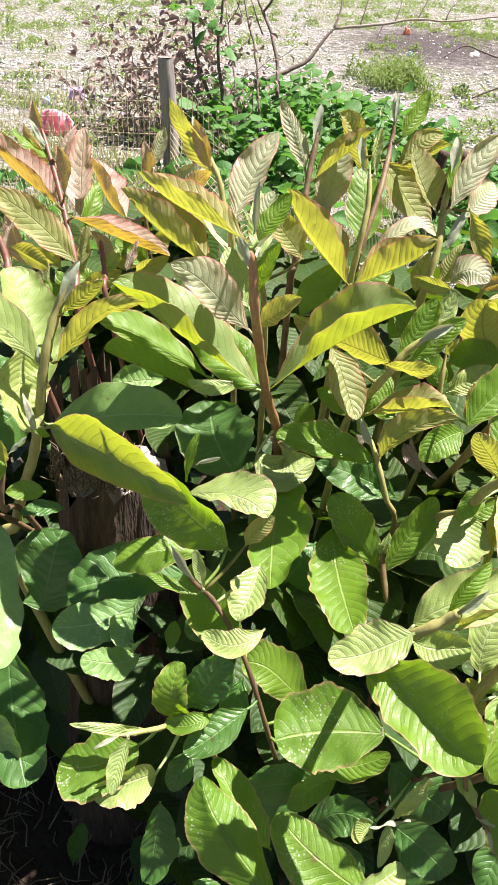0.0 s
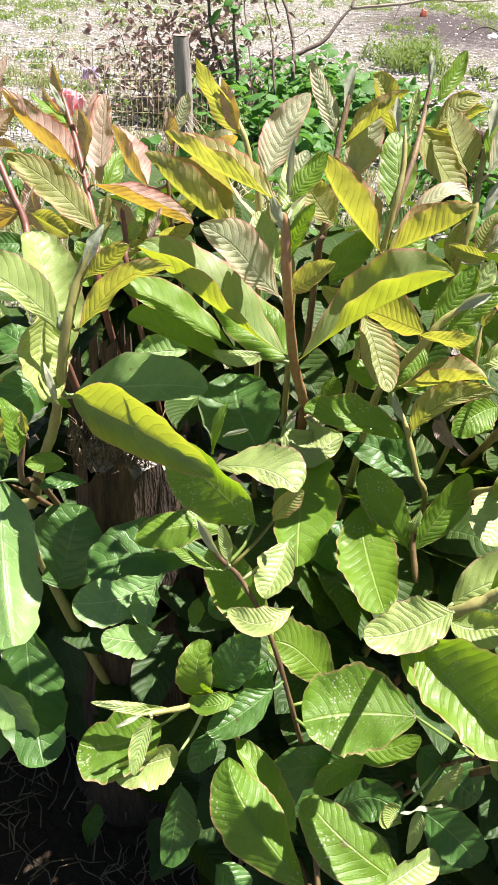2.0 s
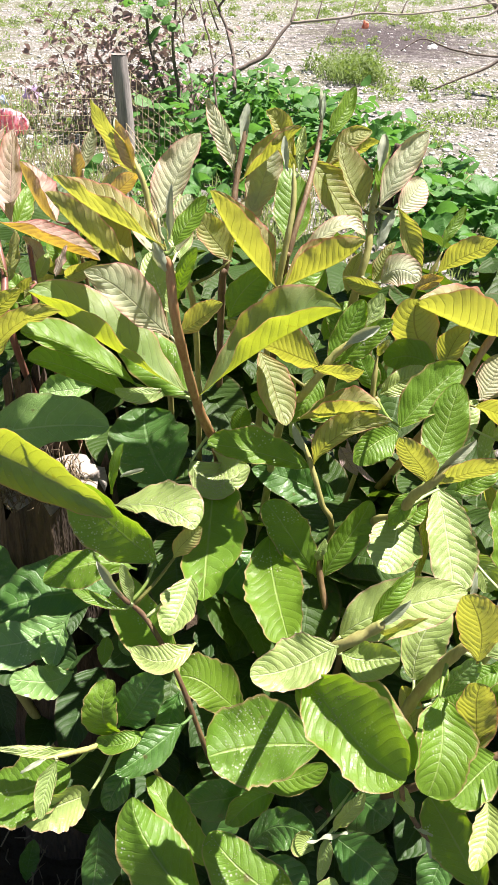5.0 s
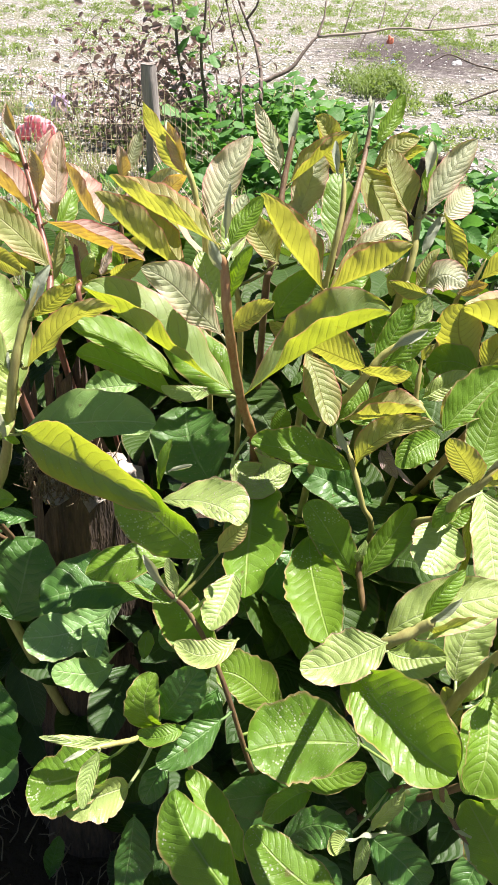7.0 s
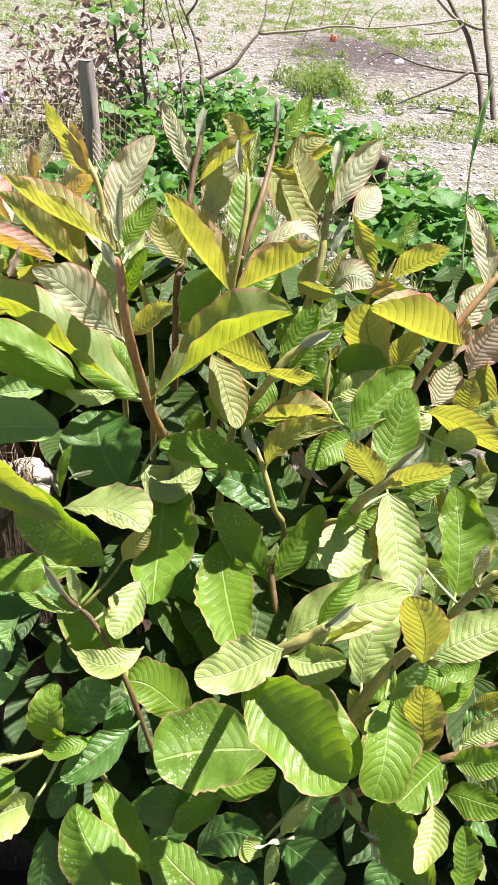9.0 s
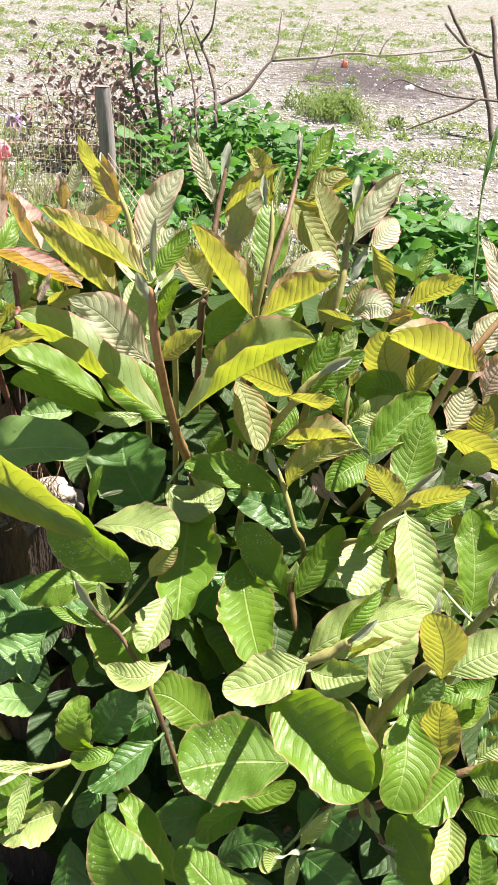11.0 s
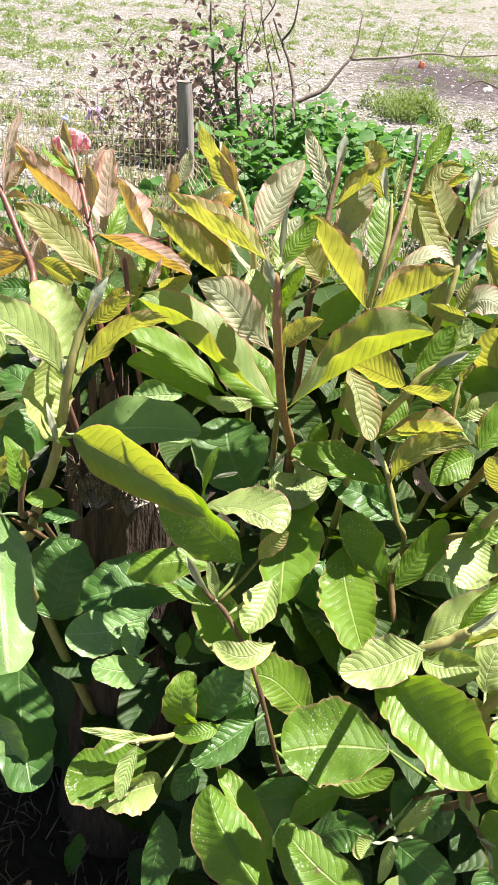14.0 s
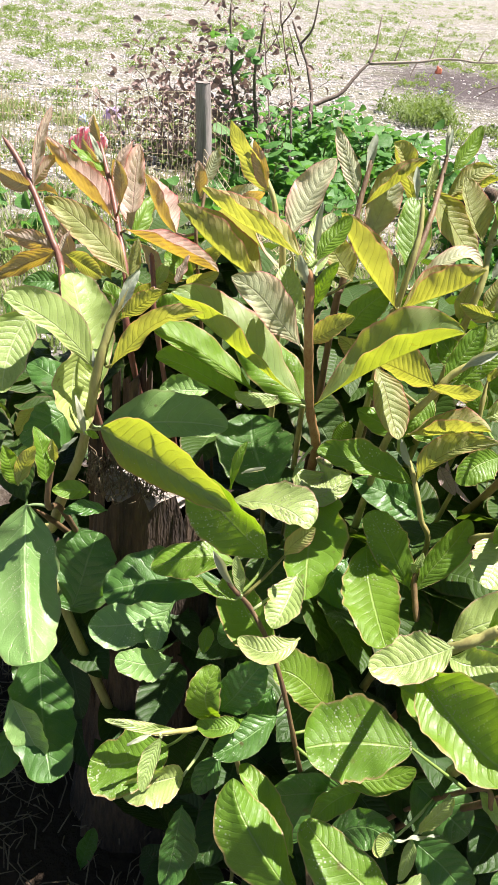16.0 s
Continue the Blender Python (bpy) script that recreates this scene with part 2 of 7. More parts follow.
def ground_material():
    m, nt, bsdf, out = nodes_of("stony_earth")
    n1, n2, n3 = noise_tex(nt, 1.1, 6), noise_tex(nt, 9.0, 6, 0.7), noise_tex(nt, 70.0, 4, 0.7)
    tc = nt.nodes.new("ShaderNodeTexCoord")
    vor = add(nt, "ShaderNodeTexVoronoi", Scale=34.0)
    nt.links.new(tc.outputs["Object"], vor.inputs["Vector"])
    earth = mix_color(nt, step(nt, n2, 0.41, 0.60), (0.085, 0.083, 0.068), (0.235, 0.222, 0.200))
    earth = mix_color(nt, math_node(nt, "MULTIPLY", step(nt, n3, 0.44, 0.68), 0.6), earth, (0.33, 0.305, 0.295))
    earth = mix_color(nt, math_node(nt, "MULTIPLY", step(nt, n1, 0.48, 0.60), 0.65), earth, (0.12, 0.125, 0.062))
    n4, n5 = noise_tex(nt, 3.2, 5, 0.7), noise_tex(nt, 24.0, 5, 0.75)
    earth = mix_color(nt, math_node(nt, "MULTIPLY", step(nt, n4, 0.50, 0.60), 0.55), earth, (0.125, 0.135, 0.07))
    earth = mix_color(nt, math_node(nt, "MULTIPLY", step(nt, n5, 0.54, 0.64), 0.75), earth, (0.10, 0.09, 0.075))
    # old fire place: ash and charred earth
    sep = nt.nodes.new("ShaderNodeSeparateXYZ")
    nt.links.new(tc.outputs["Object"], sep.inputs[0])
    dx = math_node(nt, "MULTIPLY", math_node(nt, "SUBTRACT", sep.outputs[0], 1.60), 0.80)
    dy = math_node(nt, "MULTIPLY", math_node(nt, "SUBTRACT", sep.outputs[1], 10.2), 0.42)
    far = math_node(nt, "SQRT", math_node(nt, "ADD", math_node(nt, "MULTIPLY", dx, dx), math_node(nt, "MULTIPLY", dy, dy)))
    far = math_node(nt, "ADD", far, math_node(nt, "MULTIPLY", math_node(nt, "SUBTRACT", n2, 0.5), 1.6))
    burnt = step(nt, far, 1.05, 0.40)
    earth = mix_color(nt, math_node(nt, "MULTIPLY", burnt, 0.9), earth, (0.055, 0.043, 0.045))
    # dark soil under the shrub, its colour deepened further for the shade there
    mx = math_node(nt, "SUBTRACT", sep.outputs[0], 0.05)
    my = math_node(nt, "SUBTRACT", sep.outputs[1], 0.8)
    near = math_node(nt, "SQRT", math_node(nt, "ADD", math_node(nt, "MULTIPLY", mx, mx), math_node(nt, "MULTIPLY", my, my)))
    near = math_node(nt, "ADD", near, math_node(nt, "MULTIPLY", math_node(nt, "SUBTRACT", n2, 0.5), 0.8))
    shaded_soil = step(nt, near, 1.5, 0.9)
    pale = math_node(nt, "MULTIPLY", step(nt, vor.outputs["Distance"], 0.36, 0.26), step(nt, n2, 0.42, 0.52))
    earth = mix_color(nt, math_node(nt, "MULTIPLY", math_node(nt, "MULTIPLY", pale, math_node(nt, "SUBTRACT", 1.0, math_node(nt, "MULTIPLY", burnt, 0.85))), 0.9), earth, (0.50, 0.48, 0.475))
    earth = mix_color(nt, shaded_soil, earth, mix_color(nt, n2, (0.022, 0.016, 0.011), (0.06, 0.043, 0.028)))
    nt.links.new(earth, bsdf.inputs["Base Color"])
    bsdf.inputs["Roughness"].default_value = 0.95
    bsdf.inputs["Specular IOR Level"].default_value = 0.15
    bp = add(nt, "ShaderNodeBump", Strength=0.8, Distance=0.02)
    nt.links.new(math_node(nt, "ADD", n3, math_node(nt, "MULTIPLY", vor.outputs["Distance"], -0.8)), bp.inputs["Height"])
    nt.links.new(bp.outputs[0], bsdf.inputs["Normal"])
    return m


GROUND = ground_material()


# ---- builders ----
def mesh_from(name, verts, faces, material, uvs=None, smooth=True):
    me = bpy.data.meshes.new(name)
    me.from_pydata(verts, [], faces)
    me.materials.append(material)
    if smooth:
        me.polygons.foreach_set("use_smooth", [True] * len(me.polygons))
    if uvs is not None:
        layer = me.uv_layers.new(name="UVMap")
        idx = np.empty(len(me.loops), dtype=np.int32)
        me.loops.foreach_get("vertex_index", idx)
        layer.data.foreach_set("uv", np.asarray(uvs, dtype=np.float32)[idx].ravel())
    me.update()
    return me


def part(name, me, parent, label="", m=None):
    ob = new(name, me)
    ob.parent = parent
    if m is not None:
        ob.matrix_parent_inverse = Matrix.Identity(4)
        ob.matrix_basis = parent.matrix_world.inverted() @ m if parent else m
    if label:
        ob["label"] = label
    return ob


def tube(points, radii, sides=8, close=True):
    """Vertices and faces of a bent, tapering round stem."""
    pts = [Vector(p) for p in points]
    verts, faces = [], []
    side = Vector((1, 0, 0))
    for i, p in enumerate(pts):
        d = (pts[min(i + 1, len(pts) - 1)] - pts[max(i - 1, 0)]).normalized()
        side = (side - d * side.dot(d))
        side = side.normalized() if side.length > 1e-4 else d.orthogonal().normalized()
        up = d.cross(side)
        for k in range(sides):
            a = 2 * math.pi * k / sides
            verts.append(p + (side * math.cos(a) + up * math.sin(a)) * radii[i])
    for i in range(len(pts) - 1):
        for k in range(sides):
            a, b = i * sides + k, i * sides + (k + 1) % sides
            faces.append((a, b, b + sides, a + sides))
    if close:
        faces.append(tuple(range(sides - 1, -1, -1)))
        n = (len(pts) - 1) * sides
        faces.append(tuple(range(n, n + sides)))
    return verts, faces


def curve_points(knots, n):
    """A smooth line through the knots (Catmull-Rom)."""
    k = [Vector(p) for p in knots]
    if len(k) == 2:
        return [k[0].lerp(k[1], i / n) for i in range(n + 1)]
    k = [k[0] * 2 - k[1]] + k + [k[-1] * 2 - k[-2]]
    segs = len(k) - 3
    out = []
    for i in range(n + 1):
        s = min(i / n * segs, segs - 1e-6)
        j, f = int(s), s - int(s)
        a, b, c, d = k[j], k[j + 1], k[j + 2], k[j + 3]
        out.append(0.5 * (2 * b + (c - a) * f + (2 * a - 5 * b + 4 * c - d) * f * f + (3 * b - a - 3 * c + d) * f ** 3))
    return out


def leaf_mesh(name, length, width, kind, arch, fold, rng, blunt=0.0, nu=None, nv=8, ripple=None, curl=0.0):
    """A blade with a thin stalk along +y, its upper face to +z: arched along the midrib, folded along it,
    ribbed between its side veins, its margin a little wavy."""
    veins = 13.0
    amp = length * (0.0042 if kind in ("young", "red", "blush", "large") else 0.0 if kind == "bud" else 0.0024) if ripple is None else ripple
    count = rng.uniform(0.72, 1.05) * (0.85 if kind in ("old", "mid") else 1.0)
    ph, ph2 = rng.uniform(0, 6), rng.uniform(0, 6)
    wave = length * rng.uniform(0.010, 0.030) * (1.7 if kind in ("old", "mid", "pale") else 1.0)
    sway = length * rng.uniform(-0.03, 0.03)
    tanf = math.tan(radians(fold))
    lean = rng.uniform(0.92, 1.08)
    seed = Vector((rng.uniform(0, 50), rng.uniform(0, 50), 0))
    swell = 0.042 if kind in ("old", "mid", "pale") else 0.018
    dish = rng.uniform(-0.34, 0.16)
    twist = radians(rng.uniform(-16, 16))
    tipcurl = length * rng.uniform(-0.5, 0.25)
    verts, uvs, faces = [], [], []
    nu = nu or (78 if length > 0.045 else 52)
    stalk = 0.045
    for i in range(nu + 1):
        u = i / nu
        b = max(0.0, (u - stalk) / (1 - stalk))
        peak = 0.80 + 0.45 * blunt
        shape = max(0.0, math.sin(math.pi * b ** peak)) ** (0.66 - 0.18 * blunt)
        half = max(0.5 * width * shape, 0.0011 if u < 0.98 else 0.0004)
        bow = arch * length * (4 * u * (1 - u)) - curl * length * max(0.0, u - 0.6) ** 2 * 3.0
        for j in range(nv + 1):
            v = -1 + 2 * j / nv
            av = abs(v)
            side_half = half * (lean if v > 0 else 2 - lean) * (1 + 0.09 * noise.noise(seed + Vector((u * 5, 9 if v > 0 else 3, 0))) + 0.03 * noise.noise(seed + Vector((u * 16, 5 if v > 0 else 1, 0))))
            x = v * side_half * math.cos(radians(fold)) + sway * math.sin(math.pi * u)
            z = bow + av ** 0.85 * side_half * tanf * math.cos(radians(fold))
            z += amp * abs(math.cos(math.pi * veins * (u * count - 0.10 * (av + av * av)))) * min(1.0, av * 4) * (1 - 0.45 * av) * min(1, shape * 2)
            z += wave * av * av * math.sin(u * 15 + ph + (2.1 if v > 0 else 0)) * min(1, shape * 1.5)
            z += wave * 0.5 * math.sin(u * 5 + ph2) * av
            z += length * 0.007 * noise.noise(seed + Vector((u * 10, v * 4, 7))) * min(1, shape * 2)
            z += length * swell * noise.noise(seed + Vector((u * 3.2, v * 1.4, 2))) * min(1, shape * 2) + dish * side_half * av * av
            z += tipcurl * max(0.0, u - 0.72) ** 2 * 2.5
            tw = twist * (u - 0.5)
            x, z = x * math.cos(tw) - z * math.sin(tw), x * math.sin(tw) + z * math.cos(tw)
            verts.append((x, u * length, z))
            uvs.append((u * count, 0.5 + 0.5 * v))
    for i in range(nu):
        for j in range(nv):
            a = i * (nv + 1) + j
            faces.append((a, a + 1, a + nv + 2, a + nv + 1))
    return mesh_from(name, verts, faces, LEAF[kind], uvs)


def leaf_pose(base, tip, roll):
    base, tip = Vector(base), Vector(tip)
    y = (tip - base).normalized()
    x = y.cross(Vector((0, 0, 1)))
    x = x.normalized() if x.length > 1e-3 else Vector((1, 0, 0))
    z = x.cross(y)
    m = Matrix((x, y, z)).transposed().to_4x4()
    m.translation = base
    return m @ Matrix.Rotation(radians(roll), 4, "Y")


leaf_rng = random.Random(7)


def leaf(thing, kind, base, tip, width, roll=0.0, arch=0.06, fold=14.0, blunt=0.0, curl=0.0, label=""):
    """One leaf of a shoot, from the foot of its stalk to its tip, in the world's metres."""
    length = (Vector(tip) - Vector(base)).length
    if kind == "bud":
        width *= 0.68
    me = leaf_mesh("leaf", length, width, kind, arch, fold, leaf_rng, blunt, curl=curl)
    return part("leaf", me, thing, label, leaf_pose(base, tip, roll))


def blade(thing, kind, base, mid, tip, a, b, full=1.1, taper=0.55, foot=None, ribs=1.0, label=""):
    """One leaf by its midrib (foot, middle, tip) and its two halves, each a width and the angle by which it
    turns up from level about the midrib. full: where it is widest; taper: how pointed (one number, or one for each half). ribs: how deeply quilted. foot: where its stalk meets the stem."""
    rng = leaf_rng
    base, mid, tip = Vector(base), Vector(mid), Vector(tip)
    ctrl = mid * 2 - (base + tip) * 0.5
    length = (mid - base).length + (tip - mid).length

    def spine(u):
        return base * (1 - u) ** 2 + ctrl * (2 * u * (1 - u)) + tip * u * u

    def along(u):
        return ((ctrl - base) * (1 - u) + (tip - ctrl) * u).normalized()

    t0 = along(0.5)
    x0 = t0.cross(Vector((0, 0, 1)))
    x0 = x0.normalized() if x0.length > 1e-3 else Vector((1, 0, 0))
    n0 = x0.cross(t0)
    if abs(a[1] + b[1]) < 30 and kind != "bud":
        lift = rng.uniform(6, 22)
        a, b = (a[0] * 1.04, a[1] + lift), (b[0] * 1.04, b[1] + lift)
    if kind == "bud":
        a, b = (a[0] * 0.95, a[1] + 38), (b[0] * 0.95, b[1] + 38)
    dirs = (n0 * math.sin(radians(a[1])) - x0 * math.cos(radians(a[1])), x0 * math.cos(radians(b[1])) + n0 * math.sin(radians(b[1])))
    small = length < 0.045
    nu, nh = (40, 3) if small else (84, 5)
    veins = 13.0 if kind != "old" else 10.0
    count = rng.uniform(0.85, 1.05)
    ribbed = kind in ("young", "red", "blush", "large")
    amp = 0.0 if kind == "bud" else min(length, 0.12) * (0.0036 if ribbed else 0.0025) * ribs * rng.uniform(0.7, 1.4)
    wave = length * rng.uniform(0.012, 0.028) * (0.5 if kind == "bud" else 1.0)
    ph, ph2 = rng.uniform(0, 6), rng.uniform(0, 6)
    cups = (rng.uniform(0.0, 0.5), rng.uniform(0.0, 0.5))
    fulls = full if isinstance(full, tuple) else (full * rng.uniform(0.88, 1.12), full * rng.uniform(0.88, 1.12))
    tapers = taper if isinstance(taper, tuple) else (taper, taper)
    uneven = 0.22 if max(tapers) < 0.46 else 0.12
    if max(tapers) < 0.46:
        wave *= 1.5
    bend = rng.uniform(-0.022, 0.022)
    seed = Vector((rng.uniform(0, 50), rng.uniform(0, 50), 0))
    verts, uvs, faces = [], [], []
    row = 2 * nh + 1
    for i in range(nu + 1):
        u = i / nu
        t = along(u)
        turn = t0.rotation_difference(t)
        f = max(0.0, (u - 0.03) / 0.97)
        shapes = [max(0.0, math.sin(math.pi * f ** e)) ** q * min(1.0, f / 0.3) ** 0.3 for e, q in zip(fulls, tapers)]
        p = spine(u) + n0 * (length * bend * math.sin(2 * math.pi * u))
        for j in range(row):
            v = (j - nh) / nh
            av = abs(v)
            k = 1 if v > 0 else 0
            s = shapes[k]
            d = turn @ dirs[k]
            n = (d.cross(t) if k else t.cross(d)).normalized()
            w = (b if k else a)[0]
            edge = 1 + uneven * noise.noise(seed + Vector((u * 4.5, 9 * k + 3, 0))) + 0.4 * uneven * noise.noise(seed + Vector((u * 15, 5 * k, 0)))
            half = max(w * s * edge, 0.0010 if u < 0.98 else 0.0004)
            rise = cups[k] * half * (av * av - av)
            rise += amp * (abs(math.cos(math.pi * veins * (u * count - 0.10 * (av + av * av)))) - 0.6) * min(1.0, av * 3) * (1 - 0.35 * av) * min(1, s * 1.6)
            rise += wave * av * av * (math.sin(u * 11 + ph + 2.1 * k) + 0.45 * math.sin(u * 27 + ph2 + k)) * min(1, s * 1.5) * 0.7
            rise += length * 0.034 * noise.noise(seed + Vector((u * 4.2, v * 1.7, 2))) * min(1, s * 2) * av
            rise += length * 0.006 * noise.noise(seed + Vector((u * 13, v * 5, 7))) * min(1, s * 2)
            verts.append(p + d * (half * av) + n * rise)
            uvs.append((u * count, 0.5 + 0.5 * v))
    for i in range(nu):
        for j in range(row - 1):
            q = i * row + j
            faces.append((q, q + 1, q + row + 1, q + row))
    if foot is not None:
        fv, ff = tube(curve_points((foot, Vector(foot).lerp(base, 0.55) - Vector((0, 0, 0.002)), spine(0.04)), 6), [0.0017, 0.0016, 0.0015, 0.0014, 0.0013, 0.0012, 0.0011], 6)
        k = len(verts)
        verts += fv
        faces += [tuple(i + k for i in f) for f in ff]
        uvs += [(0.0, 0.5)] * len(fv)
    return part("leaf", mesh_from("leaf", verts, faces, LEAF[kind], uvs), thing, label, Matrix.Identity(4))


DUST = plain_material("plant_dust", (0.20, 0.21, 0.09), (0.52, 0.52, 0.33), 700, 0.9, 0.0, 0.001)


def crumbs(ob, count, near=(0.5, 0.0), spread=0.3):
    """Tiny crumbs of fallen blossom strewn on a leaf. near: along and across the leaf; spread: how far, as shares of it."""
    rng = random.Random(count)
    faces_of = [f for f in ob.data.polygons if len(f.vertices) == 4]
    nv = 10 if len(faces_of) >= 800 else 6
    rows = len(faces_of) // nv
    verts, faces = [], []
    for _ in range(count):
        i = int(min(max(rng.gauss(near[0], spread * 0.5), 0.05), 0.95) * rows)
        j = int(min(max(rng.gauss(0.5 + 0.5 * near[1], spread * 0.5), 0.04), 0.96) * nv)
        f = faces_of[min(i * nv + j, len(faces_of) - 1)]
        c = [ob.data.vertices[v].co for v in f.vertices]
        p = c[0].lerp(c[1], rng.random()).lerp(c[3].lerp(c[2], rng.random()), rng.random())
        up = f.normal if f.normal.z > 0 else -f.normal
        r = rng.uniform(0.00018, 0.0005)
        k = len(verts)
        p = p + up * r * 0.5
        verts += [p + Vector(d) * r * rng.uniform(0.7, 1.4) for d in ((1, 0, 0), (0, 1, 0), (-1, 0, 0), (0, -1, 0), (0, 0, 1), (0, 0, -1))]
        faces += [(k + x, k + y, k + 4) for x, y in ((0, 1), (1, 2), (2, 3), (3, 0))] + [(k + y, k + x, k + 5) for x, y in ((0, 1), (1, 2), (2, 3), (3, 0))]
    return tagged(new("blossom_dust", mesh_from("blossom_dust", verts, faces, DUST, smooth=False)), "pale crumbs of blossom dust strewn on a leaf", "plant dust", kind="stuff")


def stem(thing, knots, r0, r1, material=None, name="stem", label=""):
    pts = curve_points(knots, 6 * (len(knots) - 1) + 4)
    n = len(pts) - 1
    radii = [1.15 * (r0 + (r1 - r0) * i / n) * (1 + 0.08 * math.sin(i * 1.9)) * (1.0, 0.9, 0.7, 0.45, 0.2)[max(0, i - n + 4)] for i in range(n + 1)]
    v, f = tube(pts, radii, 10)
    return part(name, mesh_from(name, v, f, material or STEM), thing, label, Matrix.Identity(4))


def shoot(base, label):
    ob = new("leafy_shoot")
    ob.location = base
    bpy.context.view_layer.update()
    return tagged(ob, label, "shrub shoot", "shoots of the coppiced shrub")


# ---- ground ----
def build_ground():
    n, verts, faces = 150, [], []
    for i in range(n + 1):
        for j in range(n + 1):
            x = (j / n - 0.5)
            y = i / n
            x, y = x * 16, -4 + y * 28
            h = 0.03 * noise.noise(Vector((x * 0.9, y * 0.9, 0))) + 0.012 * noise.noise(Vector((x * 4, y * 4, 3)))
            verts.append((x, y, h))
    for i in range(n):
        for j in range(n):
            a = i * (n + 1) + j
            faces.append((a, a + 1, a + n + 2, a + n + 1))
    far = 400.0
    k = len(verts)
    c = [(-8, -4), (8, -4), (8, 24), (-8, 24)]
    o = [(-far, -far), (far, -far), (far, far), (-far, far)]
    verts += [(x, y, -0.03) for x, y in c] + [(x, y, -0.03) for x, y in o]
    for i in range(4):
        faces.append((k + i, k + 4 + i, k + 4 + (i + 1) % 4, k + (i + 1) % 4))
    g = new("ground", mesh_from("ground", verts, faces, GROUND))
    return tagged(g, "pale stony dry earth with gravel, weeds and straw", "ground", kind="structure")


build_ground()


# ---- the shrub: shoots from one old stump ----
s = shoot((0.036, 0.731, 0.020), 'upright reddish shoot with large ribbed pale green leaves')
stem(s, [(0.036, 0.831, 0.020), (0.043, 0.835, 0.300), (0.040, 0.800, 0.539), (0.037, 0.700, 0.655), (0.032, 0.645, 0.705), (0.021, 0.618, 0.755), (0.010, 0.564, 0.849), (0.006, 0.561, 0.892), (0.002, 0.561, 0.906)], 0.0056, 0.0028, STEM_RUST)
blade(s, 'large', (0.017, 0.612, 0.760), (-0.043, 0.600, 0.804), (-0.110, 0.590, 0.860), (0.025, 53), (0.041, 49), (2.30, 1.35), (0.80, 0.50), (0.020, 0.615, 0.761), ribs=1.3)
blade(s, 'mid', (-0.031, 0.645, 0.747), (-0.084, 0.636, 0.786), (-0.129, 0.622, 0.810), (0.008, -80), (0.024, 38), 1.20, 0.55, (0.022, 0.621, 0.750))
blade(s, 'mid', (-0.035, 0.650, 0.725), (-0.086, 0.640, 0.763), (-0.128, 0.630, 0.780), (0.007, -78), (0.020, 51), 1.20, 0.55)
blade(s, 'pale', (0.001, 0.628, 0.755), (-0.026, 0.622, 0.753), (-0.050, 0.618, 0.759), (0.009, -68), (0.005, 60), 1.00, 0.50, (0.022, 0.621, 0.750))
blade(s, 'large', (0.024, 0.620, 0.752), (0.084, 0.602, 0.814), (0.141, 0.585, 0.855), (0.042, 51), (0.033, 49), (1.15, 2.00), (0.60, 0.80), ribs=1.6)
blade(s, 'young', (0.008, 0.588, 0.828), (0.027, 0.575, 0.847), (0.046, 0.565, 0.866), (0.012, 57), (0.008, -68), 1.00, 0.62, (0.013, 0.578, 0.822))
blade(s, 'blush', (0.007, 0.578, 0.828), (-0.024, 0.563, 0.867), (-0.056, 0.548, 0.895), (0.013, -85), (0.019, 65), 1.10, 0.67, (0.013, 0.578, 0.822))
blade(s, 'pale', (0.005, 0.600, 0.839), (-0.009, 0.612, 0.860), (-0.017, 0.630, 0.882), (0.011, -30), (0.012, 30), 1.10, 0.55, (0.013, 0.578, 0.822))
blade(s, 'mid', (0.009, 0.564, 0.864), (0.016, 0.562, 0.889), (0.026, 0.560, 0.912), (0.006, -74), (0.007, 77), 1.10, 0.55, (0.008, 0.559, 0.867))
blade(s, 'bud', (0.008, 0.560, 0.886), (0.001, 0.556, 0.899), (-0.005, 0.552, 0.917), (0.006, 61), (0.006, -62), 1.10, 0.55)
blade(s, 'bud', (0.006, 0.560, 0.917), (0.006, 0.560, 0.935), (0.008, 0.562, 0.957), (0.003, 50), (0.004, -48), 1.10, 0.55)
blade(s, 'mid', (0.009, 0.562, 0.910), (0.019, 0.568, 0.927), (0.032, 0.575, 0.945), (0.009, 30), (0.009, -30), 1.10, 0.55, (0.002, 0.561, 0.906))
blade(s, 'blush', (0.009, 0.582, 0.897), (0.014, 0.592, 0.920), (0.018, 0.602, 0.939), (0.009, 27), (0.010, -16), 1.10, 0.67, (0.005, 0.561, 0.897))
blade(s, 'young', (0.002, 0.572, 0.907), (-0.048, 0.610, 0.916), (-0.096, 0.650, 0.935), (0.018, 82), (0.026, 30), 1.10, 0.62, (0.002, 0.561, 0.906))
crumbs(blade(s, 'pale', (0.015, 0.640, 0.674), (0.040, 0.618, 0.659), (0.072, 0.630, 0.675), (0.045, 20), (0.015, -55), 1.00, 0.45, (0.034, 0.658, 0.692)), 840, (0.50, 0.00), 0.35)
blade(s, 'mid', (0.057, 0.700, 0.660), (0.063, 0.705, 0.678), (0.065, 0.710, 0.693), (0.010, 36), (0.011, -33), 1.10, 0.55, (0.037, 0.694, 0.661))
blade(s, 'waxy', (-0.075, 0.662, 0.736), (-0.101, 0.656, 0.735), (-0.126, 0.650, 0.733), (0.012, -45), (0.016, 56), 1.00, 0.45)
leaf(s, 'pale', (0.011, 0.599, 0.886), (0.007, 0.647, 0.925), 0.022, -3, 0.05, 16)
leaf(s, 'mid', (0.019, 0.622, 0.752), (-0.059, 0.682, 0.794), 0.048, -39, 0.05, 13)

